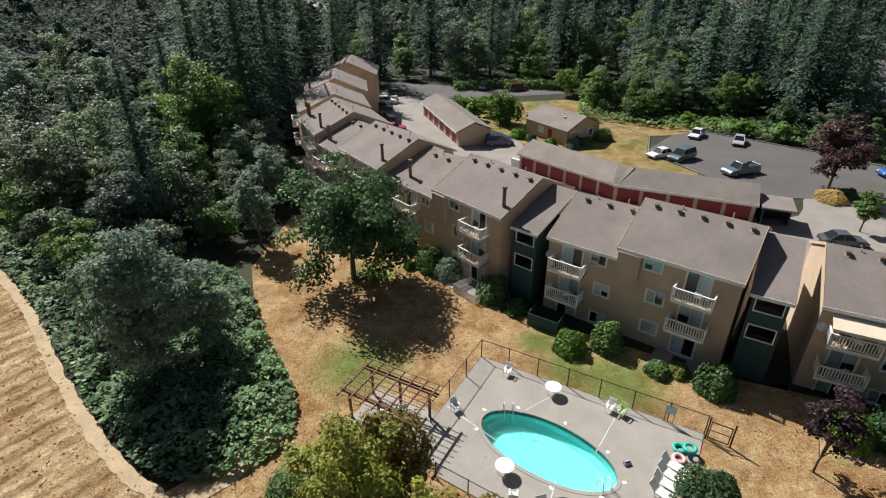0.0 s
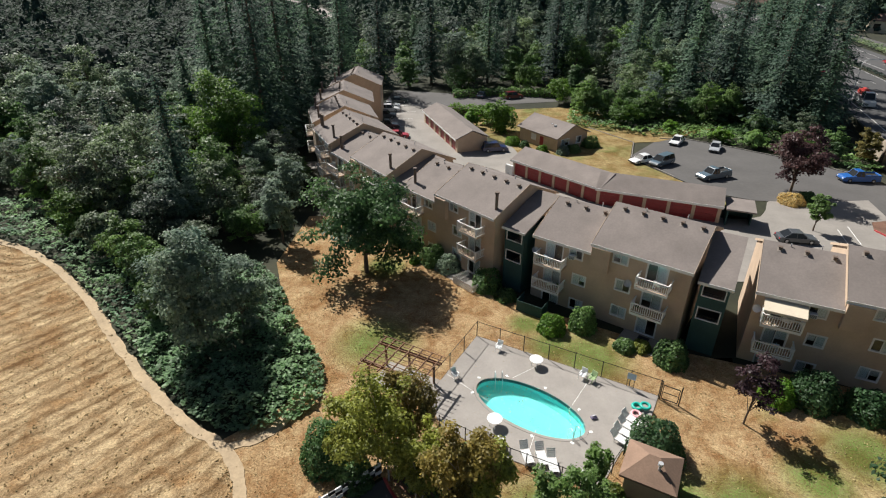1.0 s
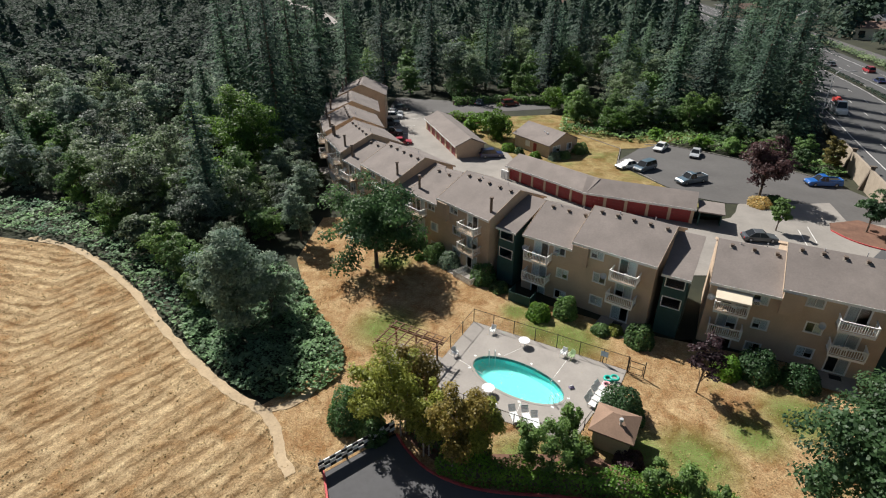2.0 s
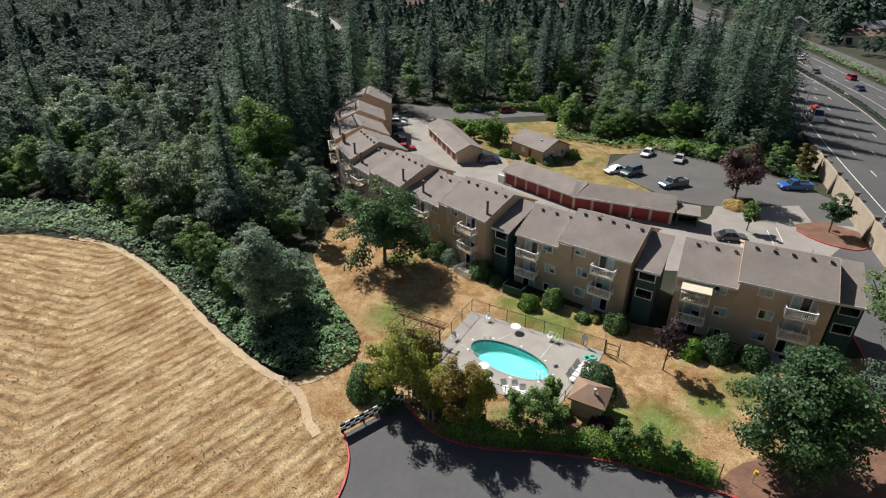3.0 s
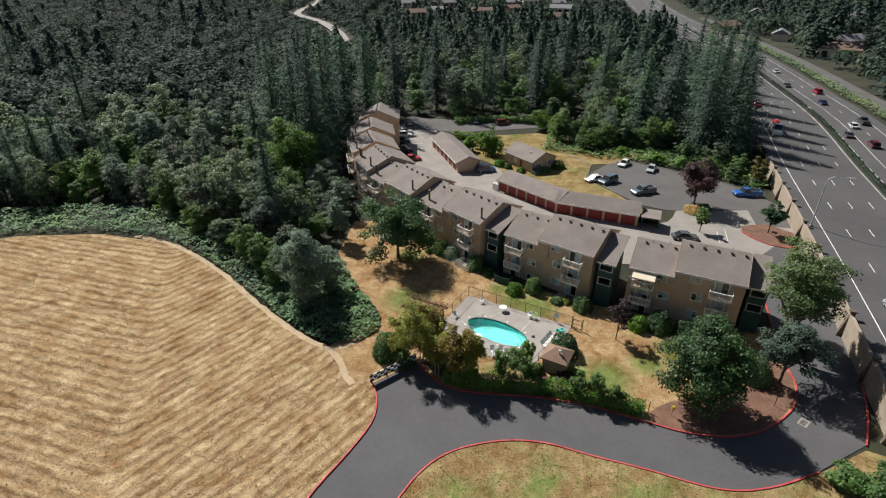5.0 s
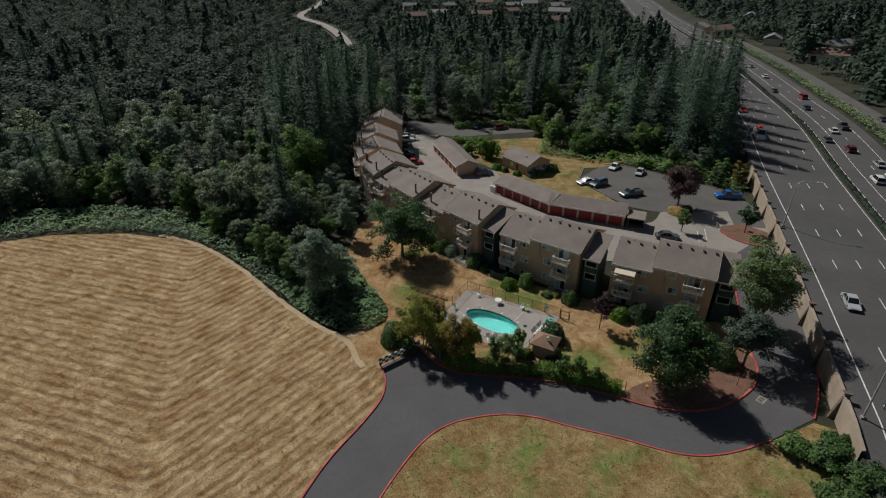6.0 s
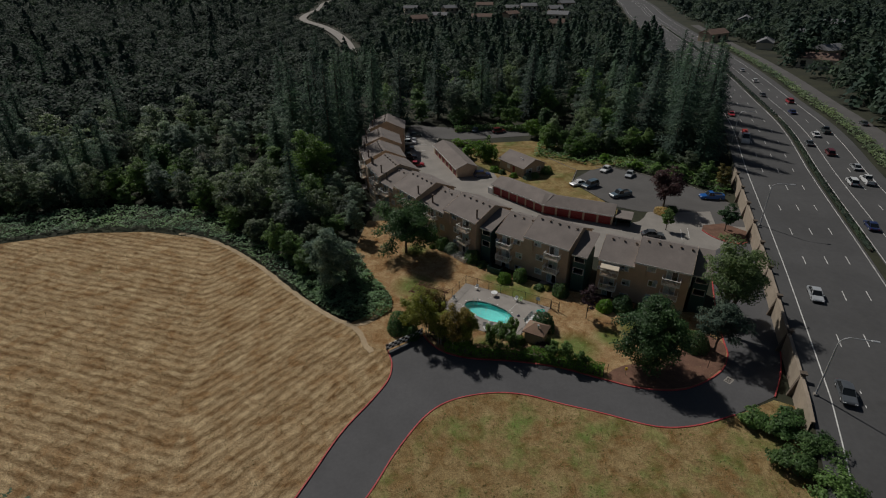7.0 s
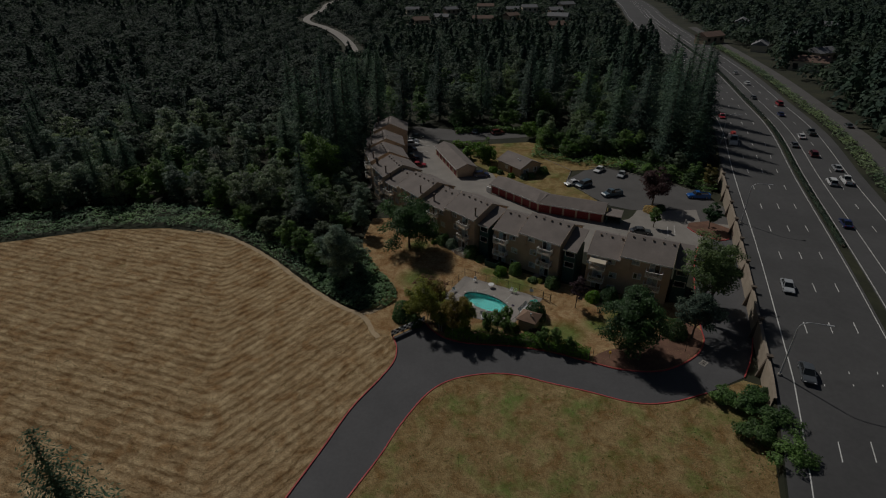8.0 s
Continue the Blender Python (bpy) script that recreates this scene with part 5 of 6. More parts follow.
def thicket(poly, n, hmax, seed, leaf, size, label, name="bramble_thicket"):
    rng = np.random.default_rng(seed)
    xs, ys = [p[0] for p in poly], [p[1] for p in poly]
    edge = np.array(poly)
    c = []
    while len(c) < n:
        x, y = rng.uniform(min(xs), max(xs)), rng.uniform(min(ys), max(ys))
        if not inside(poly, x, y):
            continue
        d = np.hypot(edge[:, 0] - x, edge[:, 1] - y).min()
        h = hmax * min(1.0, 0.3 + d / 2.0) * (0.62 + 0.55 * noise.noise((x * 0.5, y * 0.5, seed)) + 0.25 * noise.noise((x * 1.4, y * 1.4, seed)))
        c.append((x, y, max(0.1, h) * rng.uniform(0.65, 1.08)))
    nn = unit(rng, n) * 0.6 + [-0.15, 0.2, 0.9]
    ob = thing(name, label, "thicket", kind="stuff")
    piece("leaves", leaf_mesh("leaves", c, nn, rng.uniform(0.6, 1.3, n) * size, leaf, rng=rng), ob)
    return ob


thicket(BRAMBLE, 15000, 1.9, 5, LEAF_BRAMBLE, 0.2, "low dense green bramble thicket beside the footpath")
EDGE = [(-26, 27.8), (-38, 40), (-46, 47), (-53, 51.5), (-67, 55), (-82, 54.4), (-100, 48), (-130, 41), (-150, 22), (-150, 34), (-128, 52), (-100, 62), (-82, 66), (-66, 65), (-50, 61), (-38, 52), (-29, 41)]
thicket(EDGE, 15000, 1.7, 6, LEAF_BRAMBLE, 0.26, "rough green scrub at the field's far edge", "field_scrub")
thicket([(26, 106), (40, 98), (47, 97.5), (54.5, 91.8), (64.8, 82.8), (70, 75.5), (74, 78), (79, 100), (70, 112), (50, 114), (36, 112), (30, 122)], 8000, 1.5, 8, LEAF_SHRUB, 0.32, "ivy and scrub bank behind the parking lot", "ivy_bank")
bank = [q for p, q in road_band(0, 34.4, 30, 330, 15)] + [q for p, q in road_band(0, 39.0, 30, 330, 15)][::-1]
ob = thicket(bank, 9000, 2.2, 9, LEAF_FOREST, 0.34, "green scrub on the highway's far bank", "bank_scrub")
ob.location.z = LEVEL

for k, (x, y, h, r, leaf) in enumerate(((-35.5, 44.5, 7.6, 3.1, LEAF_LIGHT), (-31.0, 39.5, 8.0, 2.9, LEAF_SHRUB), (-27.6, 35.6, 6.2, 2.6, LEAF_SHRUB), (-41.0, 48.6, 6.6, 2.9, LEAF_FOREST), (-28.0, 44.5, 7.2, 3.0, LEAF_FOREST), (-24.5, 40.0, 5.6, 2.4, LEAF_SHRUB),
                                        (-34.0, 50.0, 8.6, 3.6, LEAF_FOREST), (-47.5, 54.5, 7.0, 3.4, LEAF_LIGHT), (-41.0, 56.0, 9.5, 4.0, LEAF_FOREST), (-25.0, 52.0, 6.0, 2.8, LEAF_SHRUB))):
    set_at(broad_tree("edge_tree", "leafy bushy tree at the field's edge", "tree", 300 + k, h, r, 0.1, leaf, blobs=36, leaves=5200, size=0.17, trunk_r=0.1, group="field edge trees"), x, y)



def tufts(name, poly, n, seed, leaf, low, high, label, rows=False, z=0.04):
    """Standing grass: small upright blades and clumps, thicker along the mown rows."""
    rng = np.random.default_rng(seed)
    xs, ys = [p[0] for p in poly], [p[1] for p in poly]
    c = []
    while len(c) < n:
        x, y = rng.uniform(max(min(xs), -95), max(xs)), rng.uniform(max(min(ys), -45), max(ys))
        if noise.noise((x * 0.45, y * 0.45, seed)) < rng.uniform(-0.5, 0.35):
            continue
        if rows:
            dx, dy = x + 38.5, y - 10.0
            v = min(0.279 * dx + 0.96 * dy, 0.625 * dy - 0.78 * dx)
            if math.sin(v * math.tau / 1.5) + 0.8 * noise.noise((x * 0.1, v * 0.8, 1)) < rng.uniform(-1.3, 0.7):
                continue
        if not inside(poly, x, y):
            continue
        c.append((x, y, z + rng.uniform(0.0, 0.05)))
    nn = unit(rng, n) * [1, 1, 0.35] + [-0.2, 0.35, 0.6]
    ob = thing(name, label, "grass", kind="stuff")
    piece("blades", leaf_mesh("blades", c, nn, rng.uniform(low, high, n), leaf, 0.55, rng), ob)
    return ob


tufts("field_grass", FIELD, 22000, 61, LEAF_STRAW, 0.07, 0.17, "dry straw tufts standing in the mown field", True)
tufts("lawn_grass", [p for p in LAWN], 8000, 62, LEAF_STRAW, 0.05, 0.11, "dry straw tufts in the patchy lawn", z=0.03)
tufts("verge_grass", VERGE, 8000, 63, LEAF_STRAW, 0.06, 0.14, "dry grass tufts on the verge", z=0.06)
tufts("verge_weeds", VERGE, 9000, 64, LEAF_GRASS, 0.07, 0.16, "green weed tufts on the verge", z=0.06)

# ---- woodland: single trees near the homes, then the far woods ----
PROTO = []
for k, (h, r) in enumerate(((24, 6.2), (20, 5.6), (28, 6.8), (17, 5.0), (22, 5.2))):
    PROTO.append(("c", conifer("fir_tree", "tall dark green fir in the woodland", 100 + k, h, r, whorls=42, per=11, sprays=9, size=0.50, ragged=0.5, group="woodland trees")))
for k, (h, r, leaf, lab) in enumerate(((15, 5.4, LEAF_FOREST, "grey-green broadleaf tree in the woodland"), (12, 4.4, LEAF_FOREST, "dusty green broadleaf tree at the woodland edge"),
                                       (13, 4.6, LEAF_LIGHT, "light green broadleaf tree in the woodland"), (10, 3.8, LEAF_SHRUB, "low dark green broadleaf tree"), (14, 4.4, LEAF_WILLOW, "silvery grey-green tree in the woodland"))):
    PROTO.append(("b", broad_tree("woodland_tree", lab, "tree", 120 + k, h, r, -1.2, leaf, blobs=50, leaves=5200, size=0.25, group="woodland trees")))
CON, BRO = [p for k, p in PROTO if k == "c"], [p for k, p in PROTO if k == "b"]
used = set()


def plant(ob, x, y, k=1.0):
    z = ground_at(x, y)
    turn = random.uniform(0, 360)
    if ob not in used:
        used.add(ob)
        return set_at(ob, x, y, z, turn, k)
    return copy_at(ob, x, y, z, turn, k)


def scatter(poly, n, gap, conifer_share, lo=0.8, hi=1.15, broad=None, taken=None):
    xs, ys = [p[0] for p in poly], [p[1] for p in poly]
    taken = [] if taken is None else taken
    tries = 0
    while n > 0 and tries < 6000:
        tries += 1
        x, y = random.uniform(min(xs), max(xs)), random.uniform(min(ys), max(ys))
        if not inside(poly, x, y) or any((x - a) ** 2 + (y - b) ** 2 < gap * gap for a, b in taken):
            continue
        taken.append((x, y))
        plant(random.choice(CON if random.random() < conifer_share else (broad or BRO)), x, y, random.uniform(lo, hi))
        n -= 1


random.seed(5)
taken = [(-33.5, 76)]
scatter([(-34, 50), (-52, 62), (-66, 67), (-82, 69), (-105, 64), (-130, 56), (-135, 66), (-100, 78), (-60, 82), (-38, 72), (-27, 56)], 70, 4.2, 0.10, 0.6, 0.95, taken=taken)
scatter([(-38, 70), (-60, 80), (-100, 76), (-135, 62), (-150, 100), (-110, 130), (-50, 130), (-38, 118)], 64, 6.2, 0.05, 0.8, 1.15, [BRO[0], BRO[0], BRO[1], BRO[4], BRO[3]], taken=taken)
# the tall dark firs beside the far end of the row and those between the parking lot and the highway
for x, y, k, h in ((-31.5, 85, 2, 32), (-37, 91, 0, 31), (-31, 97, 2, 34), (-38, 102, 2, 33), (-44, 97, 0, 30), (-32, 109, 0, 32), (-40, 113, 2, 34), (-30, 119, 4, 29), (-46, 108, 1, 27), (-25, 127, 2, 31), (-33, 128, 0, 30), (-17, 137, 2, 31), (-52, 116, 0, 29), (-26, 138, 0, 28),
                   (66.5, 101, 2, 29), (71, 107, 0, 31), (76, 101, 1, 26), (62, 112, 0, 28), (79, 112, 2, 30), (84, 119, 4, 27), (73, 118, 2, 32), (88, 127, 4, 28), (56, 118, 1, 26), (67, 126, 0, 31), (64, 148, 2, 36), (78, 132, 0, 30), (92, 140, 4, 29), (50, 140, 2, 31), (30, 146, 0, 29), (12, 150, 2, 28), (-4, 148, 0, 30), (84, 146, 2, 30), (96, 156, 0, 27), (100, 172, 2, 28), (89, 164, 0, 30)):
    plant(CON[k], x, y, h / (24, 20, 28, 17, 22)[k])
    taken.append((x, y))
scatter([(-27, 84), (-29, 120), (-22, 132), (-40, 140), (-46, 110), (-40, 84)], 8, 4.6, 0.8, 0.7, 1.0, taken=taken)
scatter([(-22, 141), (30, 138), (34, 124), (46, 116), (66, 112), (80, 118), (92, 160), (60, 200), (-30, 200)], 70, 6.0, 0.25, 0.75, 1.2, taken=taken)
scatter([(66, 99), (74, 92), (82, 110), (86, 128), (78, 130), (70, 116)], 9, 3.6, 0.5, 0.6, 0.9, taken=taken)
scatter([(28, 122), (32, 112), (50, 107), (66, 107), (68, 113), (48, 118), (36, 126)], 20, 4.2, 0.0, 0.5, 0.75, [BRO[2], BRO[3], BRO[1]], taken=taken)
scatter([(-23, 57), (-20.5, 67), (-26, 80), (-32, 88), (-40, 70), (-30, 55)], 14, 3.6, 0.15, 0.45, 0.75, taken=taken)
scatter([(-150, 105), (-110, 132), (-50, 138), (-30, 200), (-60, 260), (-200, 240), (-220, 130)], 16, 12.0, 0.35, 0.8, 1.1, taken=taken)


def far_woods(name, label, spots, seed, share, leaves, big=1.0):
    """Woods far off: every tree a small uneven crown, conical or round, all joined."""
    rng = np.random.default_rng(seed)
    spots = np.array(spots)
    n = len(spots)
    base = np.array([ground_at(x, y) for x, y in spots])
    clump = np.array([noise.noise((x * 0.012, y * 0.012, 2.0)) for x, y in spots])
    cone = rng.random(n) < np.clip(share + clump * 0.2, 0.02, 0.97)
    h = np.where(cone, rng.uniform(14, 24, n), rng.uniform(9, 16, n)) * (1 + 0.3 * (big - 1)) * np.array([low_woods(x, y) for x, y in spots])
    r = np.where(cone, rng.uniform(4.8, 7.2, n), rng.uniform(4.6, 6.8, n)) * big
    ob = thing(name, label, "woodland", kind="stuff")
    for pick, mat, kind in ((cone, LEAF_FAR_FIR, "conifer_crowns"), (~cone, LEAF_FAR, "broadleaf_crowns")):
        idx = np.repeat(np.nonzero(pick)[0], leaves)
        m = len(idx)
        if not m:
            continue
        a = rng.uniform(0, math.tau, m)
        if kind == "conifer_crowns":
            f = rng.random(m) ** 1.3
            rad = r[idx] * (1 - f) ** 0.8 * rng.uniform(0.55, 1.1, m) + 0.2
            c = np.stack([np.cos(a) * rad, np.sin(a) * rad, h[idx] * (0.06 + 0.94 * f)], 1)
            nn = np.stack([np.cos(a) * 0.7, np.sin(a) * 0.7, np.full(m, 0.6)], 1) + unit(rng, m) * 0.3
            size = np.sqrt(r[idx] * h[idx] * 2.2 / leaves)
        else:
            d = unit(rng, m)
            d[:, 2] = np.abs(d[:, 2]) * 1.0 - 0.15
            ph = spots[idx, 0] * 7.0
            lump = 1 + 0.22 * np.sin(3 * a + ph) * np.cos(4 * d[:, 2] + ph) + rng.uniform(-0.15, 0.08, m)
            c = d * lump[:, None] * np.stack([r[idx], r[idx], h[idx] * 0.62], 1)
            c[:, 2] += h[idx] * 0.36
            nn = d + unit(rng, m) * 0.4 + [0, 0, 0.2]
            size = np.sqrt(r[idx] * (r[idx] + 0.5 * h[idx]) * 2.6 / leaves)
        c += np.column_stack([spots[idx], base[idx]])
        piece(kind, leaf_mesh(kind, c, nn, size * rng.uniform(0.6, 1.15, m), mat, 0.7, rng), ob)
    return ob


def spots_on(gap, xlo, xhi, ylo, yhi, seed, keep):
    rng = np.random.default_rng(seed)
    out = []
    for x in np.arange(xlo, xhi, gap):
        for y in np.arange(ylo, yhi, gap):
            p, q = x + rng.uniform(-0.5, 0.5) * gap, y + rng.uniform(-0.5, 0.5) * gap
            if abs(p) < 0.95 * (q + 70) and keep(p, q):
                out.append((p, q))
    return out


HOUSES = [(-27, 478, 20), (-8, 500, -10), (2, 556, 30), (30, 470, 0), (66, 556, 4), (84, 562, 4), (58, 490, 40), (100, 480, -20), (108, 540, 10), (40, 600, 0), (130, 600, 25), (-40, 570, 12), (90, 430, 20), (195, 300, 60), (210, 262, 20), (188, 236, -30), (236, 330, 10), (260, 280, 45), (176, 330, 30), (300, 400, 0), (240, 420, 60)]
LANE = smooth_line([(-60, 300), (-74, 356), (-92, 410), (-113, 459), (-140, 510), (-150, 560), (-150, 630), (-158, 706), (-150, 800)], 6)

LANE_XY = np.array(LANE)
HOUSE_XY = np.array([h[:2] for h in HOUSES], float)


def low_woods(x, y):
    """Lower growth in the valley of the lane and in the far neighbourhood."""
    k = 1.0
    if y > 300 and x > -70:
        k = max(0.42, 1.0 - (y - 300) / 130) if y < 700 else 0.7
    d = float(np.hypot(LANE_XY[:, 0] - x, LANE_XY[:, 1] - y - 18).min())
    return min(k, 0.42 + max(0.0, d - 22) / 60)


def open_ground(x, y):
    """Where no far trees stand: houses with their yards, the lane and the highway."""
    return -10 < x - road_x(y) < 50 or np.hypot(HOUSE_XY[:, 0] - x, HOUSE_XY[:, 1] - y - 16).min() < 18 or np.hypot(LANE_XY[:, 0] - x, LANE_XY[:, 1] - y).min() < 11


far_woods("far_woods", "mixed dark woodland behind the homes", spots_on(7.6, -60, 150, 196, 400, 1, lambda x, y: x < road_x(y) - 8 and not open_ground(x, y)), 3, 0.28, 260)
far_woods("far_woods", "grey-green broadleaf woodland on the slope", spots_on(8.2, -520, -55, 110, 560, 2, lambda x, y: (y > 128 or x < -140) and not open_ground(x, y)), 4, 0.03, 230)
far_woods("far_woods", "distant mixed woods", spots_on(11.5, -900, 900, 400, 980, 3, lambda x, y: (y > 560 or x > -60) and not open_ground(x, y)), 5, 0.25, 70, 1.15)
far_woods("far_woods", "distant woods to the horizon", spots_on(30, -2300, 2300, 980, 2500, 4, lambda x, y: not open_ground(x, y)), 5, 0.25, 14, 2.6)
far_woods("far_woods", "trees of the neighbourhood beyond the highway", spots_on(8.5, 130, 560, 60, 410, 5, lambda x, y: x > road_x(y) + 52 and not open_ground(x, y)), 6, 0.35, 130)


# ---- pool furniture, fence and pergola ----
def in_deck(e1, e2, z=0.0, rz=0.0):
    return DK @ pose(e1, -e2, z, 0, 0, rz)


def fence_run(points, h, label, gap=2.4, net=True):
    f = thing("fence", label, "fence", group="pool fence")
    post = bpy.data.meshes.new("post")
    bm = tube(bmesh.new(), (0, 0, -0.05), (0, 0, h), 0.04, 0.04, 8)
    tube(bm, (0, 0, h), (0, 0, h + 0.05), 0.055, 0.03, 8)
    bm.to_mesh(post)
    bm.free()
    post.materials.append(BLACK)
    for a, b in zip(points, points[1:]):
        a, b = Vector(a), Vector(b)
        n = max(1, round((b - a).length / gap))
        for k in range(n + 1):
            p = a.lerp(b, k / n)
            piece("post", post, f, Matrix.Translation(p))
        for z, name in ((h - 0.03, "top_rail"), (0.12, "bottom_wire")):
            r = 0.025 if name == "top_rail" else 0.008
            part(name, tube(bmesh.new(), a + Vector((0, 0, z)), b + Vector((0, 0, z)), r, r, 6), BLACK, f)
        if net:
            up = Vector((0, 0, h - 0.05))
            lo = Vector((0, 0, 0.1))
            piece("chain_link", mesh_of("chain_link", [a + lo, b + lo, b + up, a + up], [(0, 1, 2, 3)], NET), f)
    return f


fence_run([deck(16.6, 0.05), deck(0, 0), deck(-0.1, 8.0)], 1.8, "black chain-link pool fence on round posts")
fence_run([deck(2.4, 11.7), deck(7.0, 12.0), deck(14.6, 11.6), deck(15.4, 7.4), deck(16.6, 5.6)], 1.4, "black chain-link fence along the pool's lower edge")
gate = thing("gate", "black steel pool gate standing open", "gate")
part("gate_frame", boxes((0, 1.3, -0.03, 0.03, 0.1, 0.16), (0, 1.3, -0.03, 0.03, 1.5, 1.56), (0, 0.06, -0.03, 0.03, 0.16, 1.5), (1.24, 1.3, -0.03, 0.03, 0.16, 1.5), (0.06, 1.24, -0.02, 0.02, 0.8, 0.85)), BLACK, gate)
for x in (-0.14, 1.36):
    part("gate_post", boxes((x, x + 0.1, -0.05, 0.05, -0.05, 1.9)), BLACK, gate)
gate.matrix_basis = in_deck(16.8, 0.3, 0.05, -2)
sign = thing("pool_sign", "small blank grey notice board on the fence", "sign")
part("board", boxes((-0.35, 0.35, -0.02, 0.02, 0.9, 1.5)), PLASTIC_BLUE, sign)
part("bracket", boxes((-0.3, -0.26, 0.021, 0.05, 0.0, 1.5), (0.26, 0.3, 0.021, 0.05, 0.0, 1.5)), BLACK, sign)
sign.matrix_basis = in_deck(14.3, 0.12, 0.05)

perg = thing("pergola", "open brown timber pergola with crossed slats", "pergola")
for x in (0.2, 2.6, 5.0):
    for y in (0.2, 2.8):
        part("post", boxes((x - 0.08, x + 0.08, y - 0.08, y + 0.08, -0.05, 2.35), bevel=0.015), WOOD, perg)
for y in (0.1, 0.3, 2.7, 2.9):
    part("beam", boxes((-0.5, 5.7, y - 0.03, y + 0.03, 2.3, 2.5)), WOOD, perg)
for k in range(7):
    x = -0.2 + k * 0.93
    part("rafter", boxes((x - 0.03, x + 0.03, -0.6, 3.6, 2.5, 2.66)), WOOD, perg)
for k in range(9):
    y = -0.45 + k * 0.49
    part("slat", boxes((-0.5, 5.75, y - 0.025, y + 0.025, 2.66, 2.71)), WOOD, perg)
perg.matrix_basis = in_deck(-5.4, 10.4, 0.0, 0)
sheet("pergola_slab", [tuple(deck(a, b)[:2]) for a, b in ((-5.2, 10.6), (-5.2, 7.0), (0.0, 7.0), (0.3, 10.2))], 0.07, DECK, "grey paved slab under the pergola", "paving")
tab = thing("picnic_table", "pale slatted picnic table under the pergola", "table")
for k in range(6):
    part("board", boxes((-0.9, 0.9, -0.4 + k * 0.135, -0.4 + k * 0.135 + 0.12, 0.7, 0.74)), PLASTIC_BLUE, tab)
for y in (-0.85, 0.65):
    part("bench", boxes((-0.9, 0.9, y, y + 0.25, 0.42, 0.46)), PLASTIC_BLUE, tab)
for x in (-0.7, 0.6):
    part("leg_frame", boxes((x, x + 0.07, -0.8, 0.85, 0.36, 0.42), (x, x + 0.07, -0.35, -0.28, 0, 0.7), (x, x + 0.07, 0.3, 0.37, 0, 0.7)), WOOD, tab)
tab.matrix_basis = in_deck(-2.6, 8.9, 0.07, 20)


def plastic_chair(mat, label):
    c = thing("patio_chair", label, "chair", group="pool chairs")
    part("seat", boxes((-0.26, 0.26, -0.25, 0.25, 0.40, 0.44), bevel=0.015), mat, c)
    bm = boxes((-0.27, 0.27, -0.02, 0.03, 0.0, 0.55), bevel=0.02)
    ob = part("backrest", bm, mat, c)
    ob.matrix_basis = pose(0, 0.25, 0.42, -14)
    for x in (-0.25, 0.22):
        part("armrest", boxes((x - 0.04, x + 0.05, -0.26, 0.3, 0.62, 0.66), bevel=0.012), mat, c)
        for y in (-0.24, 0.24):
            part("leg", tube(bmesh.new(), (x, y * 1.1, 0), (x, y, 0.62), 0.022, 0.028, 6), mat, c)
    return c


for mat, lab, e1, e2, rz in ((PLASTIC, "white plastic patio chair with a pale blue back", 2.7, 1.0, 0), (PLASTIC, "white plastic patio chair by the fence", 10.5, 1.0, -10), (PLASTIC_GREEN, "pale green plastic patio chair by the fence", 11.3, 1.0, -20),
                             (PLASTIC, "white plastic chair near the pergola", 0.9, 6.2, 60), (PLASTIC, "white plastic chair with dark shadow", 13.4, 11.0, 150), (PLASTIC, "white plastic chair near the lower fence", 7.2, 10.9, 200)):
    plastic_chair(mat, lab).matrix_basis = in_deck(e1, e2, 0.09, rz)


def round_table(label):
    t = thing("round_table", label, "table", group="pool tables")
    bm = tube(bmesh.new(), (0, 0, 0.69), (0, 0, 0.73), 0.58, 0.6, 28)
    part("tabletop", bm, PLASTIC, t)
    for k in range(4):
        a = k * math.tau / 4 + 0.5
        part("leg", tube(bmesh.new(), (math.cos(a) * 0.42, math.sin(a) * 0.42, 0), (math.cos(a) * 0.36, math.sin(a) * 0.36, 0.69), 0.03, 0.03, 6), PLASTIC, t)
    return t


round_table("round white plastic table on the pool deck").matrix_basis = in_deck(6.4, 1.3, 0.09)
round_table("round white plastic table near the lower fence").matrix_basis = in_deck(6.0, 9.4, 0.09)


def lounger(label):
    l = thing("sun_lounger", label, "lounger", group="sun loungers")
    for k in range(9):
        part("slat", boxes((-0.3, 0.3, -0.9 + k * 0.135, -0.9 + k * 0.135 + 0.115, 0.33, 0.36)), PLASTIC, l)
    for x in (-0.33, 0.29):
        part("side_rail", boxes((x, x + 0.04, -0.95, 0.4, 0.28, 0.36)), PLASTIC, l)
        for y in (-0.85, 0.3):
            part("leg", boxes((x, x + 0.05, y, y + 0.06, 0, 0.29)), PLASTIC, l)
    bm = boxes(*[(-0.32, 0.32, 0.0, 0.03, 0.02 + k * 0.13, 0.02 + k * 0.13 + 0.11) for k in range(5)])
    part("backrest", bm, PLASTIC, l).matrix_basis = pose(0, 0.35, 0.34, -40)
    return l


lg = lounger("white slatted plastic sun lounger on the deck")
lg.matrix_basis = in_deck(10.2, 10.6, 0.09, 35)
for e1, e2, rz in ((11.1, 10.8, 30), (9.2, 11.0, 40), (15.2, 4.0, 75), (15.1, 4.8, 72), (15.0, 5.6, 78), (14.9, 6.4, 74)):
    copy_thing(lg, in_deck(e1, e2, 0.09, rz))


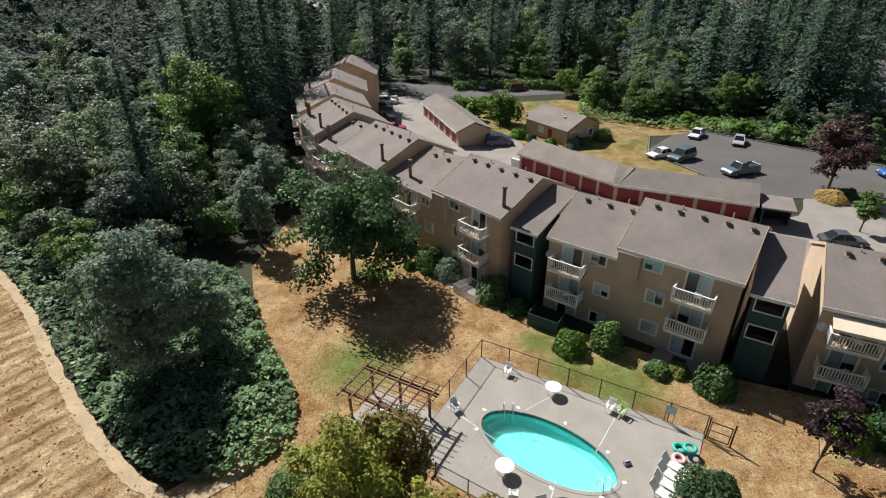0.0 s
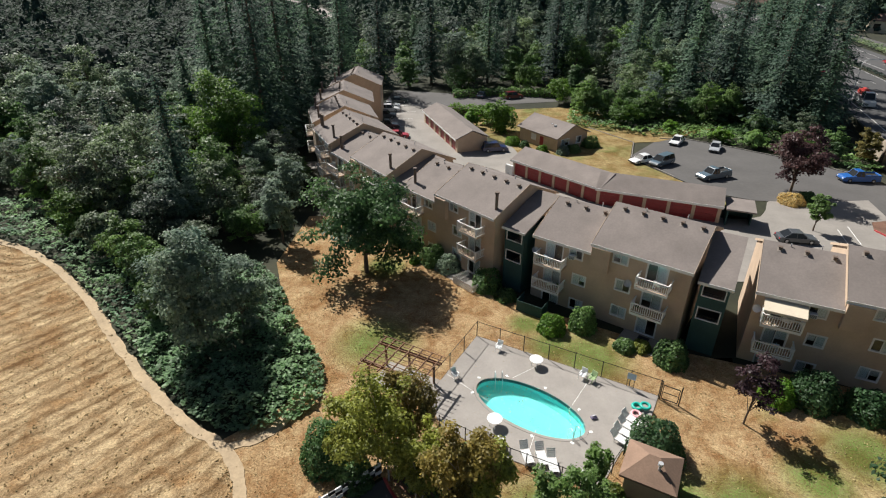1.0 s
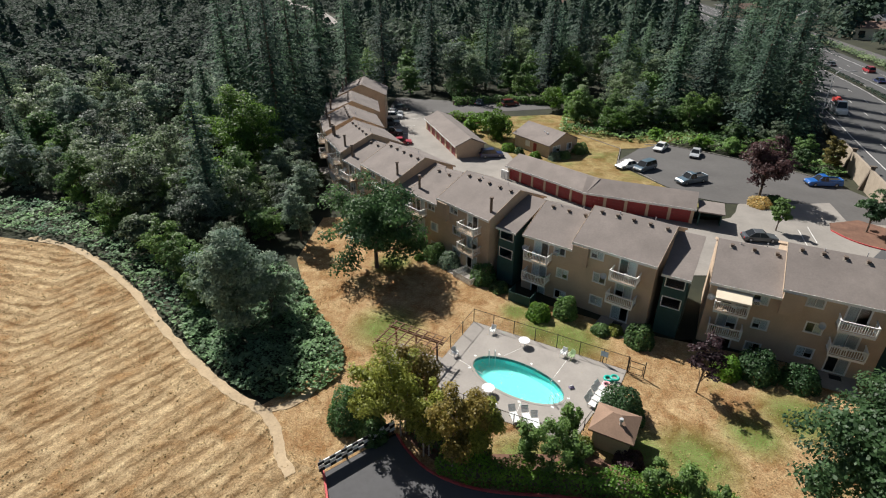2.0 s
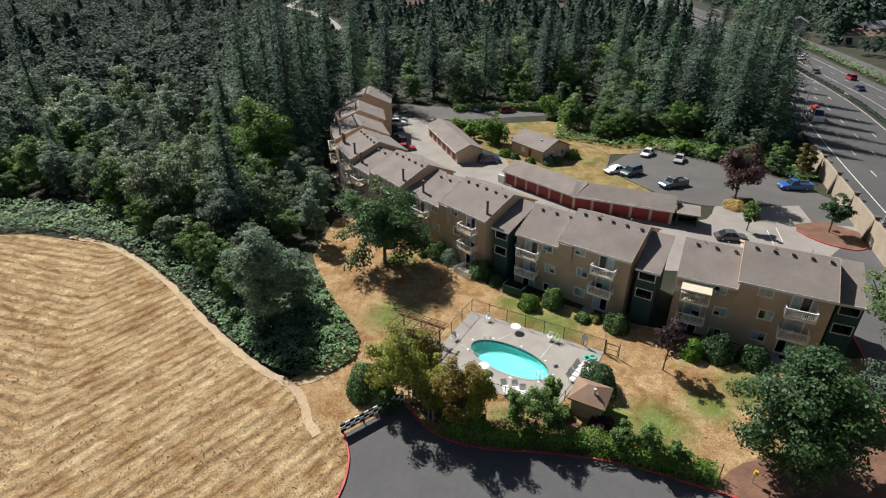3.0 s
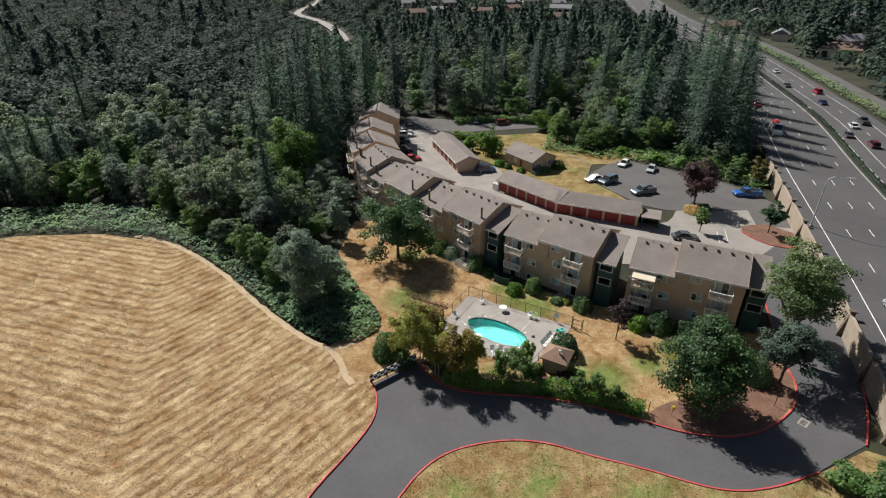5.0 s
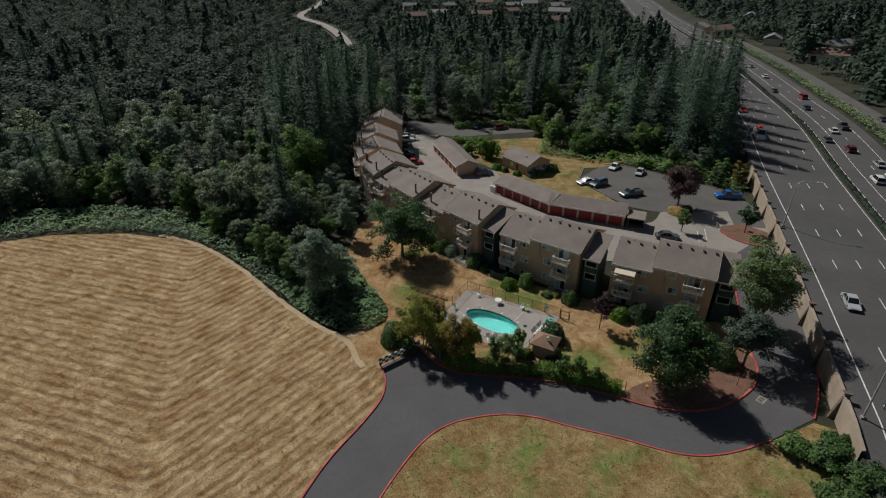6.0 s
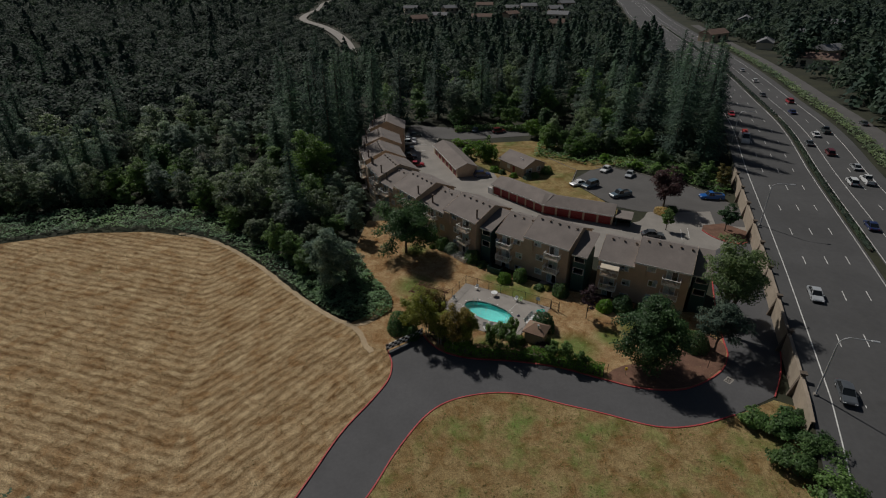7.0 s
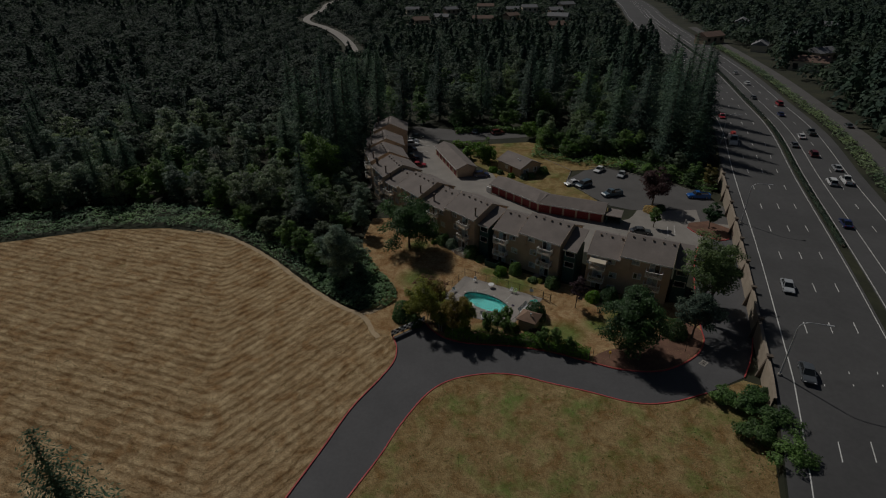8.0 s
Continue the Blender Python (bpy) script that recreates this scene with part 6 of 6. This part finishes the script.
def float_ring(mat, label):
    bm = bmesh.new()
    n, m = 20, 8
    vs = [[bm.verts.new(((0.34 + 0.12 * math.cos(b * math.tau / m)) * math.cos(a * math.tau / n), (0.34 + 0.12 * math.cos(b * math.tau / m)) * math.sin(a * math.tau / n), 0.12 + 0.12 * math.sin(b * math.tau / m))) for b in range(m)] for a in range(n)]
    for a in range(n):
        for b in range(m):
            bm.faces.new((vs[a][b], vs[(a + 1) % n][b], vs[(a + 1) % n][(b + 1) % m], vs[a][(b + 1) % m]))
    ob = part("swim_ring", bm, mat, smooth=True)
    return tagged(ob, label, "swim ring", "swim rings")


float_ring(TEAL, "inflated teal swim ring on the deck").matrix_basis = in_deck(15.3, 2.2, 0.09)
float_ring(PINK, "inflated pink and white swim ring").matrix_basis = in_deck(15.4, 3.1, 0.09)
float_ring(TEAL, "second teal swim ring leaning on the fence").matrix_basis = in_deck(15.9, 2.3, 0.5, 20)

lad = thing("pool_ladder", "bent steel pool handrails", "ladder")
for x in (-0.3, 0.3):
    pts = [(x, -0.5, 0.0), (x, -0.5, 0.65), (x, -0.35, 0.85), (x, -0.1, 0.85), (x, 0.12, 0.6), (x, 0.2, -0.9)]
    part("rail", ring_tube(bmesh.new(), pts, 0.03, 8), STEEL, lad)
lad.matrix_basis = pose(4.6, 26.75, 0.09, 0, 0, 145 + 35)
lad2 = copy_thing(lad, pose(9.7, 20.95, 0.09, 0, 0, 20))
bars = thing("pool_cleaner", "small dark pool cleaner on the coping", "pool cleaner")
part("body", boxes((-0.25, 0.25, -0.18, 0.18, 0.02, 0.2), bevel=0.05), plain("purple_grey_plastic", (0.2, 0.17, 0.28)), bars)
part("handle", boxes((-0.2, 0.2, -0.02, 0.02, 0.2, 0.3)), PLASTIC, bars)
bars.matrix_basis = pose(11.7, 22.6, 0.09, 0, 0, 20)
for k, a in enumerate(np.arange(0, 360, 40)):
    r = math.radians(a + 8)
    x, y = math.cos(r) * 5.15, math.sin(r) * 2.7
    q = math.radians(POOL_A)
    lid = thing("skimmer_lid", "small white square lid beside the pool", "lid", group="deck lids")
    part("lid", boxes((-0.14, 0.14, -0.1, 0.1, 0, 0.012)), PLASTIC, lid)
    lid.matrix_basis = pose(POOL_C[0] + x * math.cos(q) - y * math.sin(q), POOL_C[1] + x * math.sin(q) + y * math.cos(q), 0.09, 0, 0, a)
for a, b, mat in (((0.1, 6.1), (4.6, 7.3), LINE), ((6.4, 1.6), (5.0, 4.2), LINE), ((11.0, 1.4), (10.6, 5.0), LINE), ((9.0, 8.4), (9.4, 11.6), LINE)):
    p, q = deck(*a), deck(*b)
    tagged(part("deck_joint", strip([(p.x, p.y), (q.x, q.y)], -0.02, 0.02, 0.085, 0.094), mat), "narrow saw-cut joint in the deck", "joint", kind="structure")

# ---- barrier, signs, lamps ----
bar = thing("road_barrier", "black and white slatted timber road barrier", "barrier")
blen = 7.0
for k in range(4):
    part("post", boxes((0.2 + k * 2.2, 0.34 + k * 2.2, -0.07, 0.07, -0.05, 1.5)), BLACK, bar)
white, black = [], []
for r in range(3):
    for k in range(14):
        (white if (k + r) % 2 else black).append((k * 0.5, k * 0.5 + 0.5, -0.16, -0.073, 0.45 + r * 0.36, 0.45 + r * 0.36 + 0.3))
for rows_, m_ in ((white, TRIM), (black, BLACK)):
    for rr in rows_:
        part("panel", boxes(rr), m_, bar)
bar.matrix_basis = pose(-10.0, 13.0, 0, 0, 0, 38)
hyd = thing("post_sign", "yellow marker on a thin post", "sign")
part("post", tube(bmesh.new(), (0, 0, -0.05), (0, 0, 1.1), 0.03, 0.03, 6), BARK, hyd)
part("marker", tube(bmesh.new(), (0, 0, 1.05), (0, 0, 1.4), 0.2, 0.16, 10), plain("yellow_paint", (0.65, 0.42, 0.03), 0.5), hyd)
hyd.matrix_basis = pose(25.8, 8.0, 0.05)
for x, y in ((23.3, 8.6), (38.6, 9.6)):
    p = thing("bollard", "dark thin post in the bark bed", "post", group="posts")
    part("post", tube(bmesh.new(), (0, 0, -0.05), (0, 0, 1.5), 0.04, 0.04, 8), BLACK, p)
    part("cap", tube(bmesh.new(), (0, 0, 1.5), (0, 0, 1.55), 0.055, 0.03, 8), BLACK, p)
    p.matrix_basis = pose(x, y, 0.05)
drain = thing("storm_drain", "iron storm drain grate in a concrete collar", "drain")
part("collar", boxes((-0.7, 0.7, -0.5, 0.5, 0.0, 0.022)), CONCRETE, drain)
for k in range(5):
    part("bar", boxes((-0.5 + k * 0.2, -0.4 + k * 0.2, -0.32, 0.32, 0.022, 0.03)), BLACK, drain)
drain.matrix_basis = pose(40.6, 7.0, 0.008, 0, 0, 40)


def street_lamp(label):
    s = thing("street_lamp", label, "street lamp", group="highway lamps")
    part("pole", tube(bmesh.new(), (0, 0, -0.1), (0, 0, 8.5), 0.13, 0.08, 10), STEEL, s)
    pts = [(0, 0, 8.5)] + [(1.3 * (1 - math.cos(a)) + 0.0, 0, 8.5 + 1.3 * math.sin(a)) for a in np.linspace(0.15, 1.45, 6)] + [(3.4, 0, 9.85)]
    part("arm", ring_tube(bmesh.new(), pts, 0.06, 8), STEEL, s)
    part("lamp_head", boxes((3.2, 4.1, -0.16, 0.16, 9.76, 9.92), bevel=0.05), STEEL, s)
    part("base", boxes((-0.25, 0.25, -0.25, 0.25, -0.1, 0.3)), CONCRETE, s)
    return s


lamp = street_lamp("tall curved galvanised highway lamp post")
for k, y in enumerate((1.0, 52.0, 110.0, 170.0)):
    m = pose(road_x(y) - 1.8, y, LEVEL, 0, 0, -18)
    if k:
        copy_thing(lamp, m)
    else:
        lamp.matrix_basis = m


# ---- vehicles ----
def car(kind, paint, label):
    spec = {"sedan": (4.7, 1.82, 1.42), "suv": (4.75, 1.9, 1.72), "pickup": (5.8, 2.0, 1.85), "van": (5.0, 1.95, 1.8), "truck": (8.2, 2.4, 2.9)}[kind]
    L, W, H = spec
    c = thing("car" if kind in ("sedan", "suv", "van") else kind, label, "car" if kind not in ("pickup", "truck") else kind, group="vehicles")
    r = 0.33 if kind != "truck" else 0.48
    belt = H * 0.56
    nose = belt * 0.86
    hl = L / 2
    bm = bmesh.new()
    prism(bm, [(-hl, 0.32), (-hl + 0.08, 0.22), (hl - 0.1, 0.22), (hl, 0.34), (hl - 0.03, nose * 0.8), (hl - 0.25, nose), (hl * 0.42, belt), (-hl * 0.9, belt), (-hl + 0.02, belt * 0.9)], "y", -W / 2, W / 2)
    for v in bm.verts:
        if v.co.z > belt * 0.7:
            v.co.y *= 0.95
    bmesh.ops.bevel(bm, geom=bm.edges[:], offset=0.05, segments=2, affect="EDGES")
    part("body", bm, paint, c, smooth=False)
    cab = {"sedan": (-hl * 0.78, -hl * 0.42, hl * 0.12, hl * 0.45), "suv": (-hl * 0.95, -hl * 0.8, hl * 0.15, hl * 0.45), "van": (-hl * 0.95, -hl * 0.82, hl * 0.25, hl * 0.58), "pickup": (-hl * 0.12, -hl * 0.05, hl * 0.28, hl * 0.48), "truck": (hl * 0.25, hl * 0.28, hl * 0.62, hl * 0.72)}[kind]
    x0, x1, x2, x3 = cab
    bm = bmesh.new()
    prism(bm, [(x0, belt - 0.02), (x3, belt - 0.02), (x2, H - 0.07), (x1, H - 0.07)], "y", -W * 0.46, W * 0.46)
    for v in bm.verts:
        if v.co.z > belt + 0.1:
            v.co.y *= 0.80
    part("glasshouse", bm, CAR_GLASS, c, "dark tinted windows")
    bm = boxes((x1 - 0.03, x2 + 0.03, -W * 0.375, W * 0.375, H - 0.075, H), bevel=0.025)
    part("roof", bm, paint, c)
    for s in (-1, 1):
        bm = bmesh.new()
        for xa, xb in ((x0, x1), (x3, x2)):
            tube(bm, (xa, s * W * 0.455, belt - 0.02), (xb, s * W * 0.37, H - 0.05), 0.045, 0.045, 5)
        xm = (x1 + x2) / 2
        tube(bm, (xm, s * W * 0.458, belt - 0.02), (xm, s * W * 0.372, H - 0.05), 0.04, 0.04, 5)
        part("pillar", bm, paint, c)
        part("headlight", boxes((hl - 0.12, hl + 0.005, s * W * 0.36 - 0.16, s * W * 0.36 + 0.16, nose * 0.68, nose * 0.84), bevel=0.02), CLEAR_LAMP, c)
        part("taillight", boxes((-hl - 0.01, -hl + 0.1, s * W * 0.38 - 0.13, s * W * 0.38 + 0.13, belt * 0.68, belt * 0.88), bevel=0.02), RED_LAMP, c)
        part("mirror", boxes((x3 - 0.3, x3 - 0.15, s * W * 0.5 - 0.02, s * W * 0.5 + 0.14 * s + 0.02, belt, belt + 0.14) if s > 0 else (x3 - 0.3, x3 - 0.15, -W * 0.5 - 0.16, -W * 0.5 + 0.02, belt, belt + 0.14), bevel=0.02), paint, c)
        for xw in (-hl * 0.62, hl * 0.62):
            wh = part("wheel", tube(bmesh.new(), (xw, s * (W / 2 - 0.2), r), (xw, s * (W / 2 + 0.015), r), r, r, 16), RUBBER, c, "black tyre")
            part("rim", tube(bmesh.new(), (xw, s * (W / 2 - 0.05), r), (xw, s * (W / 2 + 0.025), r), r * 0.6, r * 0.56, 12), STEEL, wh)
    if kind == "pickup":
        part("bed", boxes((-hl * 0.93, -hl * 0.16, -W * 0.40, W * 0.40, belt + 0.002, belt + 0.02)), RUBBER, c, "dark open load bed")
        for s in (-1, 1):
            part("bed_side", boxes((-hl * 0.95, -hl * 0.14, s * W * 0.44 - 0.05, s * W * 0.44 + 0.05, belt - 0.02, belt + 0.24), bevel=0.02), paint, c)
        part("tailgate", boxes((-hl * 0.99, -hl * 0.94, -W * 0.38, W * 0.38, belt - 0.05, belt + 0.24), bevel=0.02), paint, c)
    if kind == "truck":
        part("flatbed", boxes((-hl, hl * 0.2, -W * 0.5, W * 0.5, belt + 0.0, belt + 0.2)), STEEL, c)
        part("load", boxes((-hl * 0.9, hl * 0.1, -W * 0.3, W * 0.3, belt + 0.2, belt + 1.1), (-hl * 0.6, hl * 0.0, -0.3, 0.3, belt + 1.1, belt + 1.5), bevel=0.06), plain("red_machine_paint", (0.5, 0.05, 0.04)), c, "red machine on the bed")
    for x0 in (hl - 0.02, -hl - 0.06):
        part("bumper", boxes((x0, x0 + 0.08, -W * 0.46, W * 0.46, 0.3, 0.5), bevel=0.03), RUBBER if kind != "truck" else STEEL, c)
    return c


def paint(name, c):
    return plain(name, c, 0.3, 0.0, 0.6)


WHITE_P, SILVER_P, GREY_P = paint("white_car_paint", (0.75, 0.76, 0.76)), paint("silver_car_paint", (0.42, 0.44, 0.46)), paint("grey_car_paint", (0.09, 0.10, 0.11))
DARK_P, BLUE_P, RED_P = paint("dark_green_black_paint", (0.02, 0.035, 0.035)), paint("bright_blue_paint", (0.015, 0.12, 0.42)), paint("red_car_paint", (0.42, 0.02, 0.03))
NAVY_P, MAROON_P, SLATE_P = paint("navy_car_paint", (0.02, 0.035, 0.12)), paint("maroon_car_paint", (0.14, 0.015, 0.02)), paint("slate_blue_paint", (0.10, 0.15, 0.19))
for kind, pt, lab, x, y, rz in (("sedan", RED_P, "small red car parked behind the homes", -9.6, 97.0, 5), ("pickup", DARK_P, "dark green pickup parked behind the homes", -12.6, 103.6, 5), ("suv", GREY_P, "dark grey SUV parked by shrubs", -13.4, 112.0, 3),
                                ("suv", WHITE_P, "white SUV parked behind the homes", -13.0, 117.6, 3), ("sedan", WHITE_P, "white car parked behind the homes", -13.2, 121.5, 2), ("sedan", DARK_P, "dark car parked in tree shade", -11.6, 126.0, 4), ("suv", NAVY_P, "navy SUV parked by the garage", 9.2, 88.6, 8),
                                ("sedan", SLATE_P, "blue-grey car in the rear strip", 9.4, 132.0, 70), ("suv", MAROON_P, "maroon SUV in the rear strip", 17.3, 130.6, 20), ("sedan", WHITE_P, "white sedan parked by the hedge", 44.8, 93.2, 232), ("sedan", SILVER_P, "silver sedan parked by the hedge", 50.4, 89.2, 240),
                                ("sedan", WHITE_P, "white coupe parked on the asphalt lot", 34.6, 82.4, 205), ("van", SLATE_P, "slate blue minivan parked on the lot", 37.6, 81.2, 215), ("pickup", SLATE_P, "slate pickup parked on the lot", 43.8, 74.8, 200), ("pickup", BLUE_P, "bright blue pickup beside the wall", 66.4, 73.4, 176), ("sedan", GREY_P, "dark sedan behind the end block", 44.6, 52.6, -8)):
    car(kind, pt, lab).matrix_basis = pose(x, y, 0.015, 0, 0, rz)


def on_road(a, y, back=False):
    g = -math.degrees(math.atan2(road_x(y + 2) - road_x(y - 2), 4.0))
    z = ground_height(5, y) + 0.08
    return pose(road_x(y) + a / math.cos(math.radians(g)), y, z, 0, 0, 90 + g + (180 if back else 0))


for kind, pt, lab, a, y, back in (("sedan", SILVER_P, "silver sedan on the highway", 3.2, 24.5, True), ("sedan", GREY_P, "grey sedan with dark roof on the highway", 2.0, 1.0, True), ("truck", WHITE_P, "white flatbed truck carrying red machinery", 2.0, 112.0, True), ("sedan", RED_P, "red car near roadside trees", 2.0, 142.0, True),
                                  ("sedan", NAVY_P, "navy car by the median", 20.5, 51.0, False), ("suv", WHITE_P, "white estate car on the highway", 24.0, 76.0, False), ("pickup", WHITE_P, "white pickup on the highway", 27.9, 77.0, False), ("sedan", SILVER_P, "silver hatchback in the outer lane", 28.0, 87.0, False), ("suv", MAROON_P, "maroon SUV on the highway", 24.0, 99.0, False),
                                  ("sedan", WHITE_P, "white coupe on the highway", 24.0, 117.0, False), ("pickup", DARK_P, "black pickup on the highway", 28.0, 121.0, False), ("sedan", GREY_P, "grey sedan in the turn lane", 20.2, 108.0, False), ("sedan", NAVY_P, "dark blue car on the highway", 24.0, 145.0, False), ("van", RED_P, "red van on the highway", 28.0, 161.0, False),
                                  ("sedan", GREY_P, "dark car far along the highway", 20.5, 172.0, False), ("sedan", WHITE_P, "white car far along the highway", 24.2, 200.0, False), ("sedan", SILVER_P, "silver car far along the highway", 24.4, 225.0, False), ("truck", RED_P, "red truck far along the highway", 2.2, 170.0, True), ("sedan", GREY_P, "grey car on the side road", 43.0, 130.0, False),
                                  ("sedan", WHITE_P, "white car in slow highway traffic", 4.0, 260.0, True), ("suv", SILVER_P, "silver SUV in slow highway traffic", 8.0, 275.0, True), ("sedan", GREY_P, "grey car in slow highway traffic", 4.0, 285.0, True)):
    car(kind, pt, lab).matrix_basis = on_road(a, y, back)


# ---- small yard things ----
def picket_run(points, h, label):
    f = thing("picket_fence", label, "fence")
    me = bpy.data.meshes.new("picket")
    bm = boxes((-0.045, 0.045, -0.012, 0.012, 0.03, h))
    bm.to_mesh(me)
    bm.free()
    me.materials.append(TRIM)
    for a, b in zip(points, points[1:]):
        a, b = Vector((*a, 0)), Vector((*b, 0))
        ang = math.degrees(math.atan2(b.y - a.y, b.x - a.x))
        n = int((b - a).length / 0.14)
        for k in range(n + 1):
            p = a.lerp(b, k / n)
            piece("picket", me, f, pose(p.x, p.y, 0, 0, 0, ang))
        for z in (0.25, h - 0.2):
            part("rail", tube(bmesh.new(), a + Vector((0, 0, z)), b + Vector((0, 0, z)), 0.03, 0.03, 4), TRIM, f)
    return f


picket_run([(2.7, 44.0), (0.9, 42.6), (2.9, 40.4), (4.4, 41.5)], 0.95, "white picket patio fence below the balconies")
enc = thing("patio_screen", "dark green timber patio enclosure", "fence")
for k, (xa, ya, xb, yb) in enumerate(((8.3, 39.0, 7.3, 37.4), (7.3, 37.4, 9.6, 35.9), (9.6, 35.9, 10.5, 37.3))):
    ln = math.hypot(xb - xa, yb - ya)
    for j in range(int(ln / 0.16)):
        ob = part("board", boxes((0.16 * j, 0.16 * j + 0.145, -0.02, 0.02, 0.0, 1.25)), GREEN_WALL, enc)
        ob.matrix_basis = pose(xa, ya, 0, 0, 0, math.degrees(math.atan2(yb - ya, xb - xa)))
box_ = thing("meter_cabinet", "pair of white utility cabinets by the garage", "cabinet")
part("cabinet", boxes((0, 0.75, 0, 0.4, 0, 1.6), bevel=0.03), PLASTIC, box_)
part("cabinet", boxes((0.85, 1.6, 0, 0.4, 0, 1.6), bevel=0.03), PLASTIC, box_)
box_.matrix_basis = pose(10.0, 77.0, 0, 0, 0, -48)


# balcony things
def pot_plant(label, leaf, seed):
    p = thing("pot_plant", label, "potted plant", group="balcony plants")
    part("pot", tube(bmesh.new(), (0, 0, 0), (0, 0, 0.32), 0.13, 0.18, 10), WOOD, p)
    rng_ = np.random.default_rng(seed)
    d = unit(rng_, 120)
    d[:, 2] = np.abs(d[:, 2])
    piece("leaves", leaf_mesh("leaves", d * rng_.uniform(0.5, 1, (120, 1)) * [0.3, 0.3, 0.45] + [0, 0, 0.32], d, rng_.uniform(0.05, 0.09, 120), leaf, rng=rng_), p)
    return p


def floor_spot(b, x, y, k, left):
    """A spot on a balcony floor of a block, in the world."""
    return b.matrix_basis @ pose(x, y, FLOORS[k] + 0.085 + (DROP if left else 0.0))


for n_, (b, x, y, k, left) in enumerate(((b3, 1.1, -0.6, 2, True), (b3, 3.2, -0.5, 1, True), (b3, 11.3, -0.7, 1, False), (b4, 1.2, -0.7, 1, True), (b4, 13.0, -0.6, 2, False), (b2, 11.4, -0.8, 1, False), (b2, 1.3, -0.9, 1, True), (b2, 2.9, -0.8, 1, True), (b2, 12.2, -0.9, 1, False))):
    pot_plant("leafy green plant in a brown pot on a balcony", LEAF_SHRUB, 400 + n_).matrix_basis = floor_spot(b, x, y, k, left)
for b, x, y, k, left, rz, mat in ((b3, 1.9, -0.6, 2, True, 160, PLASTIC_BLUE), (b3, 2.4, -0.7, 1, True, 200, PLASTIC), (b3, 12.6, -0.6, 2, False, 170, PLASTIC), (b4, 2.3, -0.6, 1, True, 190, PLASTIC_BLUE), (b4, 2.6, -0.7, 2, True, 150, PLASTIC), (b4, 12.0, -0.6, 1, False, 200, PLASTIC), (b2, 12.8, -0.6, 2, False, 180, PLASTIC)):
    plastic_chair(mat, "plastic chair standing on an upper balcony").matrix_basis = floor_spot(b, x, y, k, left) @ pose(0, 0, 0, 0, 0, rz)
for b, x in ((b3, 3.95), (b4, 3.95)):
    ac = thing("air_conditioner", "white box air conditioner in a window", "air conditioner", group="air conditioners")
    part("case", boxes((0, 0.6, -0.42, 0.02, 0, 0.42), bevel=0.02), PLASTIC, ac)
    for j in range(6):
        part("grille_slat", boxes((0.05, 0.55, -0.435, -0.422, 0.05 + j * 0.055, 0.08 + j * 0.055)), GREY_P, ac)
    ac.matrix_basis = b.matrix_basis @ pose(x, -0.03, FLOORS[2] + SILLS[2] + 0.03 + DROP)
for b, x in ((b3, 12.4), (b4, 12.4)):
    mat_ = thing("door_mat", "dark rubber door mat on a patio", "door mat", group="door mats")
    part("mat", boxes((-0.5, 0.5, -0.35, 0.35, 0, 0.02)), RUBBER, mat_)
    mat_.matrix_basis = b.matrix_basis @ pose(x, -0.6, 0.092)

# ---- far houses and the distant road ----
def far_house(label, w, d, h, wallm, roofm):
    o = thing("house", label, "house", group="far houses")
    part("wall", boxes((-w / 2, w / 2, -d / 2, d / 2, -1, h)), wallm, o)
    bm = bmesh.new()
    prism(bm, [(-d / 2 - 0.5, h - 0.2), (d / 2 + 0.5, h - 0.2), (0, h + d * 0.27)], "x", -w / 2 - 0.4, w / 2 + 0.4)
    part("roof", bm, roofm, o)
    for k in range(3):
        part("window", boxes((-w / 2 + w * (k + 0.3) / 3, -w / 2 + w * (k + 0.7) / 3, -d / 2 - 0.05, -d / 2 - 0.003, h * 0.35, h * 0.75)), CAR_GLASS, o)
    return o


GREY_ROOF = surface("grey_house_roof", (0.22, 0.22, 0.23), 0.9, 0.15, 0.4)
BROWN_ROOF = surface("brown_house_roof", (0.20, 0.13, 0.10), 0.9, 0.15, 0.4)
rng = np.random.default_rng(12)
for k, (x, y, rz) in enumerate(HOUSES):
    far_house("distant house with a grey roof among trees" if k % 3 else "distant house with a brown roof among trees", rng.uniform(13, 19), rng.uniform(8, 10), rng.uniform(3.2, 5.5), CREAM if k % 2 else STUCCO, GREY_ROOF if k % 3 else BROWN_ROOF).matrix_basis = pose(x, y, ground_at(x, y), 0, 0, rz)
bm = strip(LANE, -3.5, 3.5, 0, 0.3)
for v in bm.verts:
    v.co.z += ground_at(v.co.x, v.co.y) + 1.0
tagged(part("lane", bm, CONCRETE), "pale winding lane in the distant woods", "road", kind="structure")
